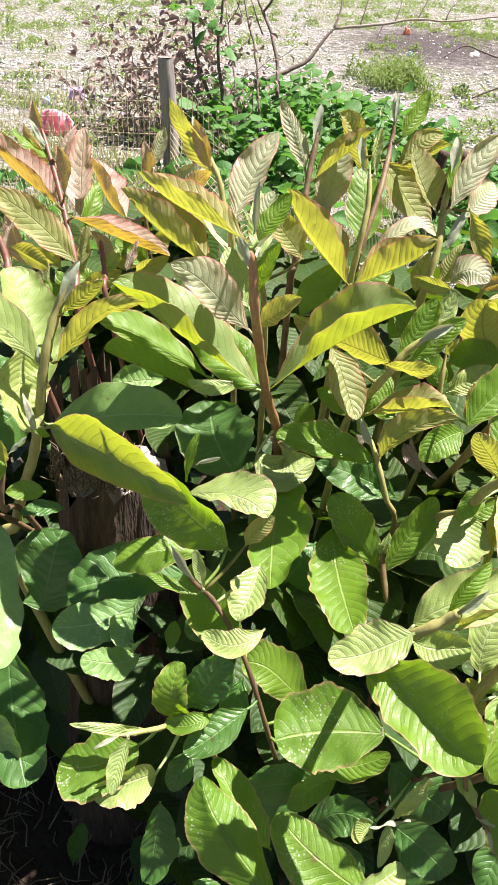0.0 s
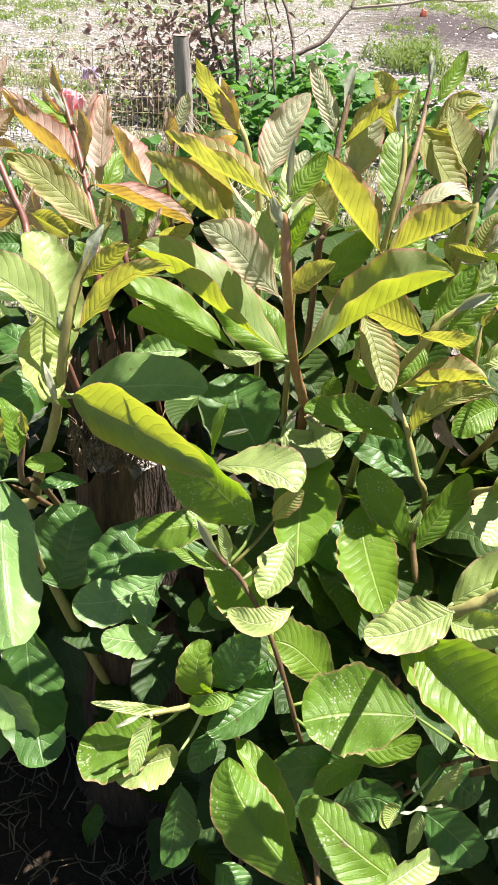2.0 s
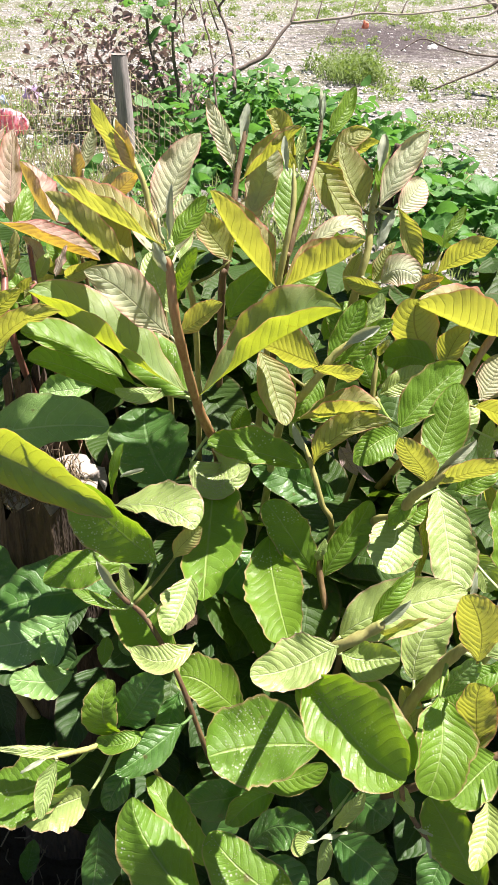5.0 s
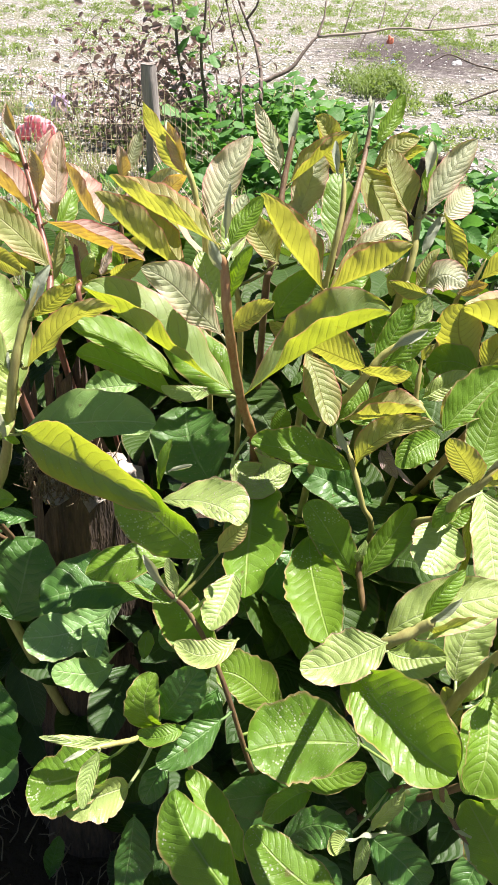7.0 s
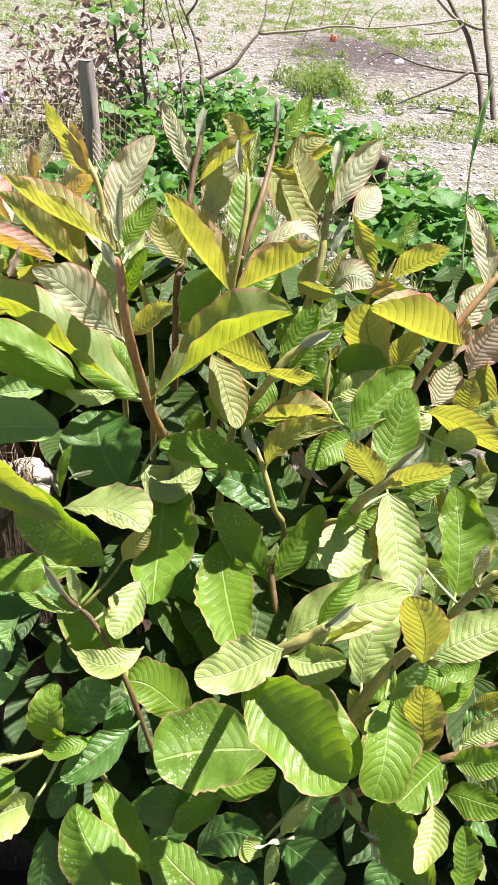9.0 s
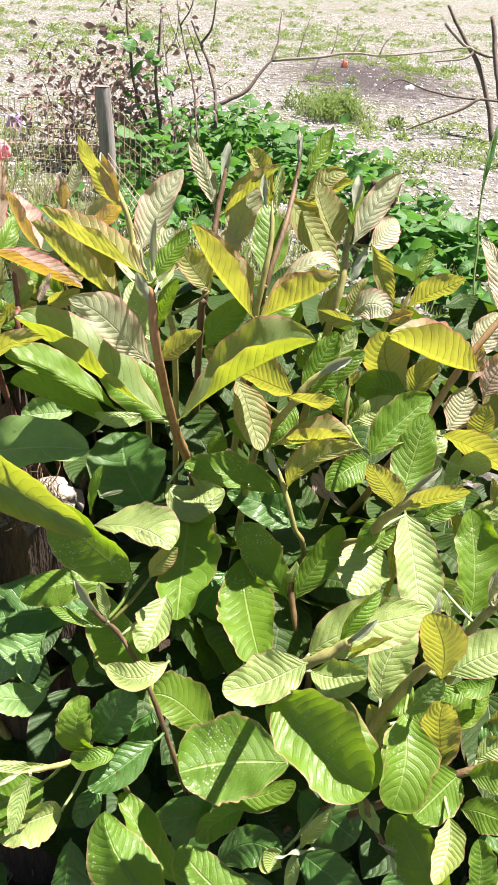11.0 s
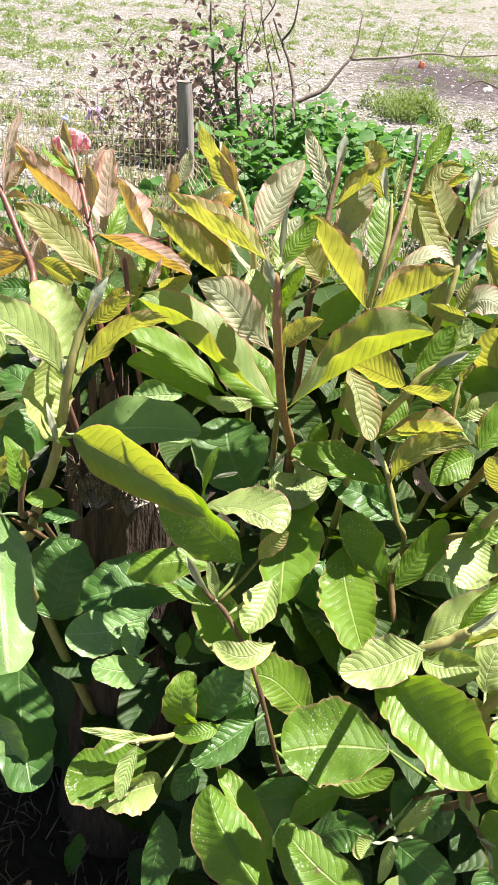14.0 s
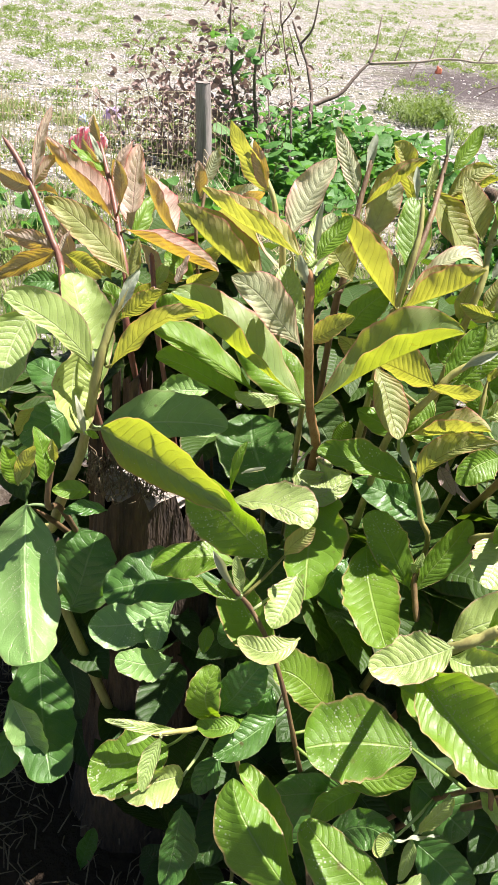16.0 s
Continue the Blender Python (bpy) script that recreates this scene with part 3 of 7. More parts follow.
s = shoot((0.018, 0.813, 0.020), 'shaded green shoot with ribbed bronze and pale leaves')
stem(s, [(0.018, 0.813, 0.020), (0.017, 0.793, 0.423), (0.016, 0.713, 0.785), (-0.007, 0.700, 0.841), (-0.011, 0.690, 0.872)], 0.0031, 0.0022, STEM)
blade(s, 'blush', (-0.017, 0.692, 0.888), (-0.001, 0.712, 0.921), (0.019, 0.732, 0.956), (0.020, 29), (0.012, -22), 1.00, 0.67, (-0.011, 0.690, 0.872))
blade(s, 'young', (-0.031, 0.690, 0.840), (-0.087, 0.740, 0.853), (-0.139, 0.800, 0.879), (0.027, 101), (0.038, 27), 1.10, 0.67, (-0.009, 0.698, 0.847))
blade(s, 'young', (0.050, 0.712, 0.846), (0.033, 0.714, 0.866), (0.018, 0.716, 0.891), (0.011, -56), (0.017, 63), 1.00, 0.62, (0.010, 0.704, 0.824))
leaf(s, 'blush', (-0.016, 0.711, 0.840), (-0.099, 0.831, 0.866), 0.060, 47, 0.04, 10)

s = shoot((-0.002, 0.841, 0.020), 'slender green shoot ending in folded young leaves')
stem(s, [(-0.002, 0.841, 0.020), (-0.011, 0.821, 0.446), (-0.020, 0.741, 0.831), (-0.030, 0.757, 0.877), (-0.038, 0.764, 0.907), (-0.055, 0.780, 0.934), (-0.063, 0.790, 0.950)], 0.0031, 0.0021, STEM)
leaf(s, 'young', (-0.041, 0.765, 0.909), (-0.092, 0.800, 0.967), 0.035, 72, -0.01, 13)
leaf(s, 'bud', (-0.046, 0.771, 0.919), (-0.065, 0.788, 0.956), 0.014, -36, 0.05, 14)
leaf(s, 'red', (-0.045, 0.764, 0.912), (-0.062, 0.781, 0.955), 0.018, -63, 0.03, 24)
leaf(s, 'red', (-0.084, 0.851, 0.859), (-0.051, 0.848, 0.891), 0.023, -68, 0.05, 23)

s = shoot((0.031, 0.876, 0.020), 'brown-stemmed shoot with downy buds and pinkish young leaves')
stem(s, [(0.031, 0.876, 0.020), (0.035, 0.856, 0.416), (0.039, 0.776, 0.773), (0.043, 0.770, 0.819), (0.048, 0.782, 0.857), (0.051, 0.806, 0.896), (0.057, 0.827, 0.930), (0.060, 0.838, 0.947)], 0.0037, 0.0024, STEM_BROWN)
blade(s, 'blush', (0.048, 0.815, 0.901), (0.037, 0.832, 0.933), (0.019, 0.850, 0.965), (0.011, -54), (0.008, 26), 1.00, 0.67, (0.052, 0.810, 0.902))
blade(s, 'bud', (0.055, 0.822, 0.924), (0.057, 0.832, 0.944), (0.060, 0.841, 0.963), (0.006, 13), (0.006, -24), 1.10, 0.55)
blade(s, 'young', (0.056, 0.809, 0.896), (0.086, 0.806, 0.923), (0.113, 0.803, 0.950), (0.020, 55), (0.015, 52), 1.00, 0.67, (0.051, 0.806, 0.897))
blade(s, 'blush', (0.066, 0.828, 0.851), (0.080, 0.842, 0.894), (0.092, 0.858, 0.928), (0.019, 46), (0.017, -39), 1.00, 0.62, (0.049, 0.791, 0.873))
leaf(s, 'young', (0.109, 0.821, 0.900), (0.080, 0.853, 0.953), 0.029, 84, 0.03, 20)
leaf(s, 'young', (0.046, 0.759, 0.840), (0.019, 0.755, 0.872), 0.022, -99, 0.05, 22)
leaf(s, 'blush', (0.053, 0.815, 0.834), (0.079, 0.845, 0.881), 0.027, 53, 0.05, 15)

s = shoot((0.057, 0.795, 0.020), 'green shoot with bright yellow backlit young leaves')
stem(s, [(0.057, 0.795, 0.020), (0.073, 0.775, 0.426), (0.088, 0.695, 0.792), (0.092, 0.680, 0.833), (0.099, 0.685, 0.880), (0.103, 0.696, 0.907), (0.102, 0.712, 0.938)], 0.0034, 0.0019, STEM)
blade(s, 'bud', (0.097, 0.707, 0.932), (0.093, 0.712, 0.946), (0.093, 0.719, 0.959), (0.003, -19), (0.005, 8), 1.10, 0.55)
blade(s, 'pale', (0.107, 0.706, 0.930), (0.107, 0.714, 0.948), (0.110, 0.722, 0.967), (0.004, -5), (0.005, -8), 1.10, 0.55, (0.102, 0.707, 0.929))
blade(s, 'young', (0.092, 0.673, 0.837), (0.057, 0.690, 0.869), (0.029, 0.706, 0.913), (0.032, 77), (0.030, 48), 1.00, 0.62, (0.093, 0.680, 0.840))
blade(s, 'young', (0.094, 0.671, 0.837), (0.135, 0.674, 0.857), (0.167, 0.676, 0.883), (0.029, 55), (0.034, 67), 1.05, 0.62, (0.093, 0.680, 0.840))
blade(s, 'mid', (0.049, 0.668, 0.806), (0.061, 0.675, 0.832), (0.084, 0.684, 0.851), (0.012, 54), (0.016, -69), 1.00, 0.45, (0.089, 0.691, 0.809))
leaf(s, 'mid', (0.095, 0.692, 0.825), (0.136, 0.707, 0.847), 0.026, 51, 0.05, 12)

s = shoot((0.063, 0.819, 0.020), 'tall thin brown shoot with a slim grey bud')
stem(s, [(0.063, 0.819, 0.020), (0.080, 0.799, 0.436), (0.098, 0.719, 0.812), (0.103, 0.714, 0.859), (0.118, 0.748, 0.904), (0.129, 0.799, 0.935), (0.132, 0.813, 0.961)], 0.0034, 0.0019, STEM_BROWN)
blade(s, 'young', (0.109, 0.823, 0.915), (0.093, 0.826, 0.942), (0.078, 0.822, 0.960), (0.009, -58), (0.013, 63), 1.10, 0.67, (0.130, 0.802, 0.938))
blade(s, 'young', (0.117, 0.780, 0.928), (0.146, 0.776, 0.893), (0.174, 0.768, 0.865), (0.021, 43), (0.017, -45), 1.00, 0.62, (0.126, 0.783, 0.925))
blade(s, 'mid', (0.102, 0.722, 0.858), (0.105, 0.747, 0.888), (0.100, 0.776, 0.918), (0.017, -3), (0.017, 1), 1.00, 0.50, (0.103, 0.714, 0.859))
blade(s, 'blush', (0.109, 0.718, 0.843), (0.144, 0.726, 0.877), (0.174, 0.730, 0.870), (0.011, 23), (0.009, -31), 1.20, 0.62, (0.100, 0.712, 0.847))
blade(s, 'young', (0.135, 0.798, 0.914), (0.156, 0.804, 0.935), (0.181, 0.808, 0.947), (0.011, 45), (0.011, -51), 1.10, 0.67, (0.127, 0.791, 0.929))
blade(s, 'mid', (0.138, 0.796, 0.942), (0.150, 0.806, 0.961), (0.162, 0.820, 0.985), (0.009, 48), (0.008, -42), 1.10, 0.55, (0.130, 0.802, 0.938))
leaf(s, 'bud', (0.131, 0.809, 0.955), (0.130, 0.823, 0.982), 0.008, -8, 0.05, 15)
leaf(s, 'bud', (0.132, 0.809, 0.956), (0.133, 0.818, 0.979), 0.007, 14, 0.05, 14)
leaf(s, 'young', (0.137, 0.805, 0.911), (0.190, 0.823, 0.937), 0.025, -67, 0.02, 19)

s = shoot((0.101, 0.839, 0.020), 'stout green shoot with two tall leaf buds')
stem(s, [(0.101, 0.839, 0.020), (0.134, 0.819, 0.422), (0.168, 0.739, 0.784), (0.172, 0.729, 0.824), (0.179, 0.737, 0.856), (0.182, 0.757, 0.889), (0.189, 0.773, 0.923), (0.193, 0.775, 0.936)], 0.0041, 0.0024, STEM)
blade(s, 'young', (0.174, 0.751, 0.887), (0.157, 0.766, 0.913), (0.148, 0.786, 0.941), (0.007, -10), (0.022, 19), 1.00, 0.62, (0.181, 0.754, 0.885))
blade(s, 'bud', (0.184, 0.757, 0.923), (0.186, 0.765, 0.938), (0.188, 0.775, 0.952), (0.006, 5), (0.007, -6), 1.10, 0.55)
blade(s, 'blush', (0.185, 0.742, 0.891), (0.204, 0.756, 0.925), (0.229, 0.774, 0.956), (0.014, 36), (0.012, -43), 1.10, 0.67, (0.181, 0.754, 0.885))
blade(s, 'blush', (0.208, 0.768, 0.877), (0.223, 0.785, 0.893), (0.237, 0.804, 0.904), (0.014, 48), (0.015, -50), 1.10, 0.67, (0.182, 0.757, 0.890))
blade(s, 'young', (0.204, 0.748, 0.893), (0.219, 0.752, 0.861), (0.235, 0.752, 0.832), (0.012, 78), (0.010, -73), 1.00, 0.62, (0.182, 0.757, 0.890))
blade(s, 'blush', (0.188, 0.703, 0.832), (0.203, 0.697, 0.850), (0.222, 0.690, 0.842), (0.016, 38), (0.016, -60), 1.00, 0.54, (0.173, 0.729, 0.831))
leaf(s, 'mid', (0.188, 0.758, 0.900), (0.191, 0.782, 0.948), 0.023, 50, 0.03, 10)
leaf(s, 'bud', (0.187, 0.737, 0.855), (0.205, 0.754, 0.892), 0.015, 47, 0.05, 14)
leaf(s, 'young', (0.188, 0.688, 0.834), (0.152, 0.688, 0.844), 0.017, -94, 0.05, 24)
leaf(s, 'young', (0.190, 0.738, 0.819), (0.206, 0.761, 0.856), 0.024, -28, 0.01, 11)
leaf(s, 'young', (0.163, 0.732, 0.811), (0.174, 0.755, 0.847), 0.023, -33, 0.02, 14)

s = shoot((0.062, 0.741, 0.020), 'leaning green shoot with silvery downy young leaves')
stem(s, [(0.062, 0.741, 0.020), (0.079, 0.721, 0.372), (0.096, 0.641, 0.685), (0.109, 0.618, 0.743), (0.128, 0.600, 0.788), (0.141, 0.601, 0.809), (0.160, 0.602, 0.825)], 0.0037, 0.0026, STEM)
blade(s, 'young', (0.112, 0.607, 0.741), (0.150, 0.590, 0.757), (0.182, 0.580, 0.768), (0.025, 39), (0.021, 58), 1.05, 0.62, (0.109, 0.618, 0.743))
blade(s, 'mid', (0.135, 0.600, 0.796), (0.149, 0.610, 0.824), (0.163, 0.620, 0.851), (0.011, 34), (0.013, -59), 1.10, 0.55)
blade(s, 'pale', (0.147, 0.612, 0.798), (0.166, 0.618, 0.828), (0.179, 0.628, 0.854), (0.011, 66), (0.009, -49), 1.10, 0.55, (0.138, 0.600, 0.806))
blade(s, 'bud', (0.146, 0.592, 0.819), (0.159, 0.594, 0.832), (0.175, 0.597, 0.837), (0.006, 86), (0.007, -86), 1.10, 0.55)
blade(s, 'mid', (0.141, 0.598, 0.797), (0.165, 0.600, 0.823), (0.186, 0.603, 0.841), (0.008, 56), (0.010, -57), 1.10, 0.55, (0.135, 0.599, 0.800))
blade(s, 'young', (0.122, 0.601, 0.795), (0.140, 0.575, 0.804), (0.160, 0.560, 0.815), (0.008, -69), (0.008, 71), 1.10, 0.67, (0.129, 0.600, 0.790))
blade(s, 'young', (0.131, 0.610, 0.793), (0.105, 0.628, 0.794), (0.079, 0.648, 0.794), (0.026, 84), (0.014, -77), 1.00, 0.62, (0.129, 0.600, 0.790))
blade(s, 'young', (0.076, 0.628, 0.798), (0.090, 0.602, 0.776), (0.102, 0.576, 0.752), (0.017, 16), (0.015, -0), 1.00, 0.62, (0.121, 0.606, 0.772))
leaf(s, 'mid', (0.116, 0.680, 0.728), (0.078, 0.693, 0.750), 0.026, -48, 0.05, 13)
leaf(s, 'mid', (0.118, 0.677, 0.704), (0.072, 0.686, 0.721), 0.027, -56, 0.05, 12)
leaf(s, 'mid', (0.151, 0.667, 0.705), (0.116, 0.680, 0.728), 0.024, -54, 0.05, 11)
leaf(s, 'mid', (0.133, 0.627, 0.775), (0.110, 0.604, 0.739), 0.023, -50, 0.05, 15)

s = shoot((-0.123, 0.852, 0.020), 'stout red-stemmed shoot with dark bronze leaves')
stem(s, [(-0.123, 0.852, 0.020), (-0.181, 0.832, 0.396), (-0.240, 0.752, 0.733), (-0.263, 0.791, 0.801), (-0.277, 0.805, 0.826), (-0.305, 0.838, 0.865), (-0.331, 0.865, 0.893), (-0.351, 0.877, 0.913)], 0.0041, 0.0027, STEM_RED)
blade(s, 'red', (-0.305, 0.838, 0.868), (-0.305, 0.860, 0.909), (-0.296, 0.886, 0.948), (0.005, 25), (0.010, 13), 1.10, 0.67)
leaf(s, 'red', (-0.307, 0.841, 0.869), (-0.346, 0.837, 0.885), 0.023, -93, 0.06, 24)
leaf(s, 'red', (-0.307, 0.848, 0.862), (-0.284, 0.859, 0.859), 0.016, -52, 0.13, 34)
leaf(s, 'red', (-0.268, 0.799, 0.815), (-0.327, 0.794, 0.829), 0.025, 92, 0.04, 24)
leaf(s, 'red', (-0.267, 0.798, 0.813), (-0.326, 0.750, 0.793), 0.033, 67, 0.03, 21)
leaf(s, 'red', (-0.267, 0.807, 0.808), (-0.261, 0.833, 0.833), 0.018, -39, 0.03, 17)
leaf(s, 'young', (-0.261, 0.807, 0.808), (-0.213, 0.779, 0.797), 0.028, -91, 0.05, 23)
leaf(s, 'old', (-0.259, 0.782, 0.785), (-0.299, 0.769, 0.785), 0.023, -60, 0.05, 12)
leaf(s, 'red', (-0.315, 0.861, 0.865), (-0.297, 0.901, 0.893), 0.027, -77, 0.01, 12)

s = shoot((0.093, 0.702, 0.020), 'short green shoot with a downy bud between leaves')
stem(s, [(0.093, 0.702, 0.020), (0.123, 0.682, 0.330), (0.153, 0.602, 0.601), (0.140, 0.592, 0.662), (0.127, 0.604, 0.700), (0.117, 0.615, 0.718)], 0.0027, 0.0021, STEM)
blade(s, 'mid', (0.130, 0.603, 0.691), (0.079, 0.602, 0.707), (0.033, 0.604, 0.713), (0.012, -48), (0.020, 37), 1.00, 0.45)
blade(s, 'young', (0.131, 0.603, 0.695), (0.151, 0.594, 0.733), (0.194, 0.588, 0.753), (0.017, 51), (0.006, -69), 1.00, 0.62)
leaf(s, 'bud', (0.123, 0.603, 0.709), (0.110, 0.603, 0.738), 0.012, 123, 0.06, 15)
leaf(s, 'pale', (0.120, 0.608, 0.716), (0.108, 0.610, 0.738), 0.012, 138, 0.06, 15)
leaf(s, 'old', (0.153, 0.645, 0.632), (0.076, 0.648, 0.659), 0.042, -48, 0.05, 11)
leaf(s, 'dry', (0.168, 0.659, 0.690), (0.197, 0.630, 0.660), 0.016, 159, 0.09, 22)
leaf(s, 'dry', (0.161, 0.655, 0.683), (0.177, 0.632, 0.666), 0.015, 50, 0.06, 15)

s = shoot((0.112, 0.745, 0.020), 'thin bare green shoot with a small yellow leaf')
stem(s, [(0.112, 0.745, 0.020), (0.149, 0.725, 0.384), (0.187, 0.645, 0.708), (0.183, 0.637, 0.752), (0.185, 0.649, 0.790)], 0.0024, 0.0021, STEM)
blade(s, 'mid', (0.210, 0.627, 0.718), (0.188, 0.615, 0.714), (0.169, 0.604, 0.697), (0.018, -46), (0.013, 47), 1.00, 0.45, (0.189, 0.640, 0.729))
blade(s, 'mid', (0.200, 0.585, 0.746), (0.224, 0.600, 0.771), (0.255, 0.618, 0.794), (0.022, 45), (0.016, -36), 1.10, 0.50, (0.188, 0.635, 0.747), ribs=1.8)
leaf(s, 'young', (0.185, 0.647, 0.786), (0.194, 0.646, 0.803), 0.009, 57, 0.05, 22)
leaf(s, 'mid', (0.188, 0.648, 0.750), (0.167, 0.669, 0.785), 0.023, -47, 0.05, 13)
leaf(s, 'pale', (0.191, 0.646, 0.748), (0.232, 0.661, 0.770), 0.024, 56, 0.06, 16)

s = shoot((-0.094, 0.901, 0.020), 'red-stemmed shoot with bronze-tinted young leaves')
stem(s, [(-0.094, 0.901, 0.020), (-0.140, 0.881, 0.384), (-0.187, 0.801, 0.707), (-0.200, 0.835, 0.781), (-0.216, 0.871, 0.820), (-0.232, 0.904, 0.855), (-0.247, 0.932, 0.882), (-0.258, 0.951, 0.903)], 0.0041, 0.0022, STEM_RED)
blade(s, 'red', (-0.211, 0.867, 0.827), (-0.151, 0.845, 0.811), (-0.092, 0.822, 0.802), (0.024, 47), (0.017, 72), 1.00, 0.67, (-0.215, 0.869, 0.818))
blade(s, 'red', (-0.221, 0.868, 0.836), (-0.268, 0.885, 0.863), (-0.314, 0.905, 0.912), (0.021, 79), (0.029, 47), 1.00, 0.67, (-0.220, 0.880, 0.830))
blade(s, 'young', (-0.195, 0.828, 0.783), (-0.241, 0.842, 0.825), (-0.301, 0.862, 0.853), (0.019, -43), (0.019, 49), 1.10, 0.62, (-0.199, 0.831, 0.776))
blade(s, 'red', (-0.218, 0.878, 0.846), (-0.216, 0.880, 0.874), (-0.224, 0.885, 0.898), (0.009, -43), (0.008, 37), 1.10, 0.67, (-0.223, 0.885, 0.835))
blade(s, 'red', (-0.217, 0.945, 0.798), (-0.222, 0.985, 0.842), (-0.225, 1.028, 0.889), (0.020, -14), (0.014, 18), 1.00, 0.62)
leaf(s, 'red', (-0.259, 0.832, 0.778), (-0.285, 0.873, 0.826), 0.030, -67, 0.02, 16)
leaf(s, 'mid', (-0.215, 0.956, 0.787), (-0.202, 1.007, 0.831), 0.026, 44, 0.05, 16)
leaf(s, 'mid', (-0.206, 0.833, 0.720), (-0.251, 0.842, 0.755), 0.032, -33, 0.07, 16)
leaf(s, 'young', (-0.206, 0.865, 0.735), (-0.157, 0.882, 0.760), 0.029, 95, 0.03, 15)
leaf(s, 'mid', (-0.202, 0.875, 0.713), (-0.239, 0.897, 0.749), 0.028, -50, 0.06, 14)
leaf(s, 'red', (-0.229, 0.907, 0.851), (-0.233, 0.920, 0.891), 0.021, 136, 0.05, 19)
leaf(s, 'mid', (-0.246, 0.926, 0.873), (-0.289, 0.932, 0.903), 0.023, 1, 0.02, 8)
leaf(s, 'bud', (-0.249, 0.932, 0.882), (-0.268, 0.940, 0.915), 0.011, -37, 0.05, 14)
leaf(s, 'red', (-0.257, 0.950, 0.901), (-0.271, 0.967, 0.930), 0.015, -66, 0.03, 21)
leaf(s, 'red', (-0.245, 0.934, 0.866), (-0.286, 0.967, 0.903), 0.024, -98, 0.01, 18)
leaf(s, 'young', (-0.200, 0.847, 0.763), (-0.199, 0.889, 0.810), 0.032, 136, 0.03, 16)
leaf(s, 'red', (-0.218, 0.970, 0.790), (-0.196, 1.013, 0.821), 0.032, -81, 0.03, 14)
leaf(s, 'red', (-0.242, 0.971, 0.850), (-0.234, 1.023, 0.896), 0.034, -40, 0.03, 18)
leaf(s, 'young', (-0.220, 0.850, 0.768), (-0.257, 0.852, 0.791), 0.022, 73, 0.06, 26)

s = shoot((-0.078, 0.907, 0.020), 'short red shoot with few small pale leaves')
stem(s, [(-0.078, 0.907, 0.020), (-0.118, 0.887, 0.397), (-0.158, 0.807, 0.734), (-0.166, 0.830, 0.772), (-0.173, 0.851, 0.797), (-0.175, 0.856, 0.805)], 0.0030, 0.0024, STEM_RED)
leaf(s, 'mid', (-0.172, 0.860, 0.725), (-0.129, 0.866, 0.753), 0.028, 58, 0.05, 11)
leaf(s, 'young', (-0.172, 0.904, 0.758), (-0.126, 0.920, 0.783), 0.032, 96, 0.03, 15)
leaf(s, 'mid', (-0.182, 0.863, 0.730), (-0.214, 0.882, 0.763), 0.028, -37, 0.05, 12)
leaf(s, 'red', (-0.175, 0.903, 0.758), (-0.200, 0.934, 0.788), 0.025, 110, 0.04, 19)
leaf(s, 'pale', (-0.168, 0.841, 0.771), (-0.155, 0.857, 0.796), 0.016, 49, 0.05, 13)
leaf(s, 'young', (-0.164, 0.830, 0.772), (-0.174, 0.801, 0.763), 0.016, 73, 0.02, 16)

s = shoot((-0.060, 0.985, 0.020), 'small sprig with two upright reddish leaves')
stem(s, [(-0.060, 0.985, 0.020), (-0.093, 0.965, 0.431), (-0.126, 0.885, 0.801), (-0.128, 0.932, 0.840), (-0.127, 0.947, 0.864)], 0.0021, 0.0018, STEM_BROWN)
blade(s, 'red', (-0.152, 0.909, 0.813), (-0.186, 0.940, 0.833), (-0.207, 0.971, 0.866), (0.022, 99), (0.030, 20), 1.00, 0.67, (-0.128, 0.885, 0.824))
blade(s, 'red', (-0.134, 0.957, 0.846), (-0.136, 0.955, 0.869), (-0.140, 0.960, 0.891), (0.006, -65), (0.010, 65), 1.10, 0.67, (-0.128, 0.942, 0.855))
blade(s, 'blush', (-0.130, 0.957, 0.861), (-0.123, 0.965, 0.883), (-0.117, 0.972, 0.906), (0.008, 40), (0.009, -38), 1.10, 0.67, (-0.127, 0.947, 0.864))
leaf(s, 'young', (-0.122, 0.874, 0.785), (-0.095, 0.893, 0.814), 0.025, -83, 0.03, 13)
leaf(s, 'mid', (-0.129, 0.886, 0.766), (-0.167, 0.902, 0.793), 0.026, -50, 0.05, 12)
leaf(s, 'blush', (-0.110, 0.957, 0.841), (-0.064, 0.973, 0.866), 0.026, 69, 0.05, 13)
leaf(s, 'red', (-0.137, 0.806, 0.789), (-0.127, 0.824, 0.818), 0.018, -20, 0.01, 13)
leaf(s, 'young', (-0.124, 0.787, 0.796), (-0.087, 0.778, 0.818), 0.021, 99, 0.05, 24)

s = shoot((-0.195, 1.060, 0.020), 'stout green shoot with broad sunlit pale leaves')
stem(s, [(-0.103, 0.679, 0.020), (-0.249, 0.665, 0.478), (-0.234, 0.640, 0.562), (-0.213, 0.612, 0.628), (-0.192, 0.592, 0.683), (-0.180, 0.584, 0.732), (-0.171, 0.584, 0.785), (-0.160, 0.598, 0.829), (-0.144, 0.608, 0.863)], 0.0054, 0.0033, STEM)
crumbs(blade(s, 'pale', (-0.174, 0.585, 0.781), (-0.206, 0.572, 0.826), (-0.245, 0.560, 0.851), (0.009, -63), (0.023, 53), 1.10, 0.50, (-0.169, 0.587, 0.783)), 100, (0.30, 0.00), 0.50)
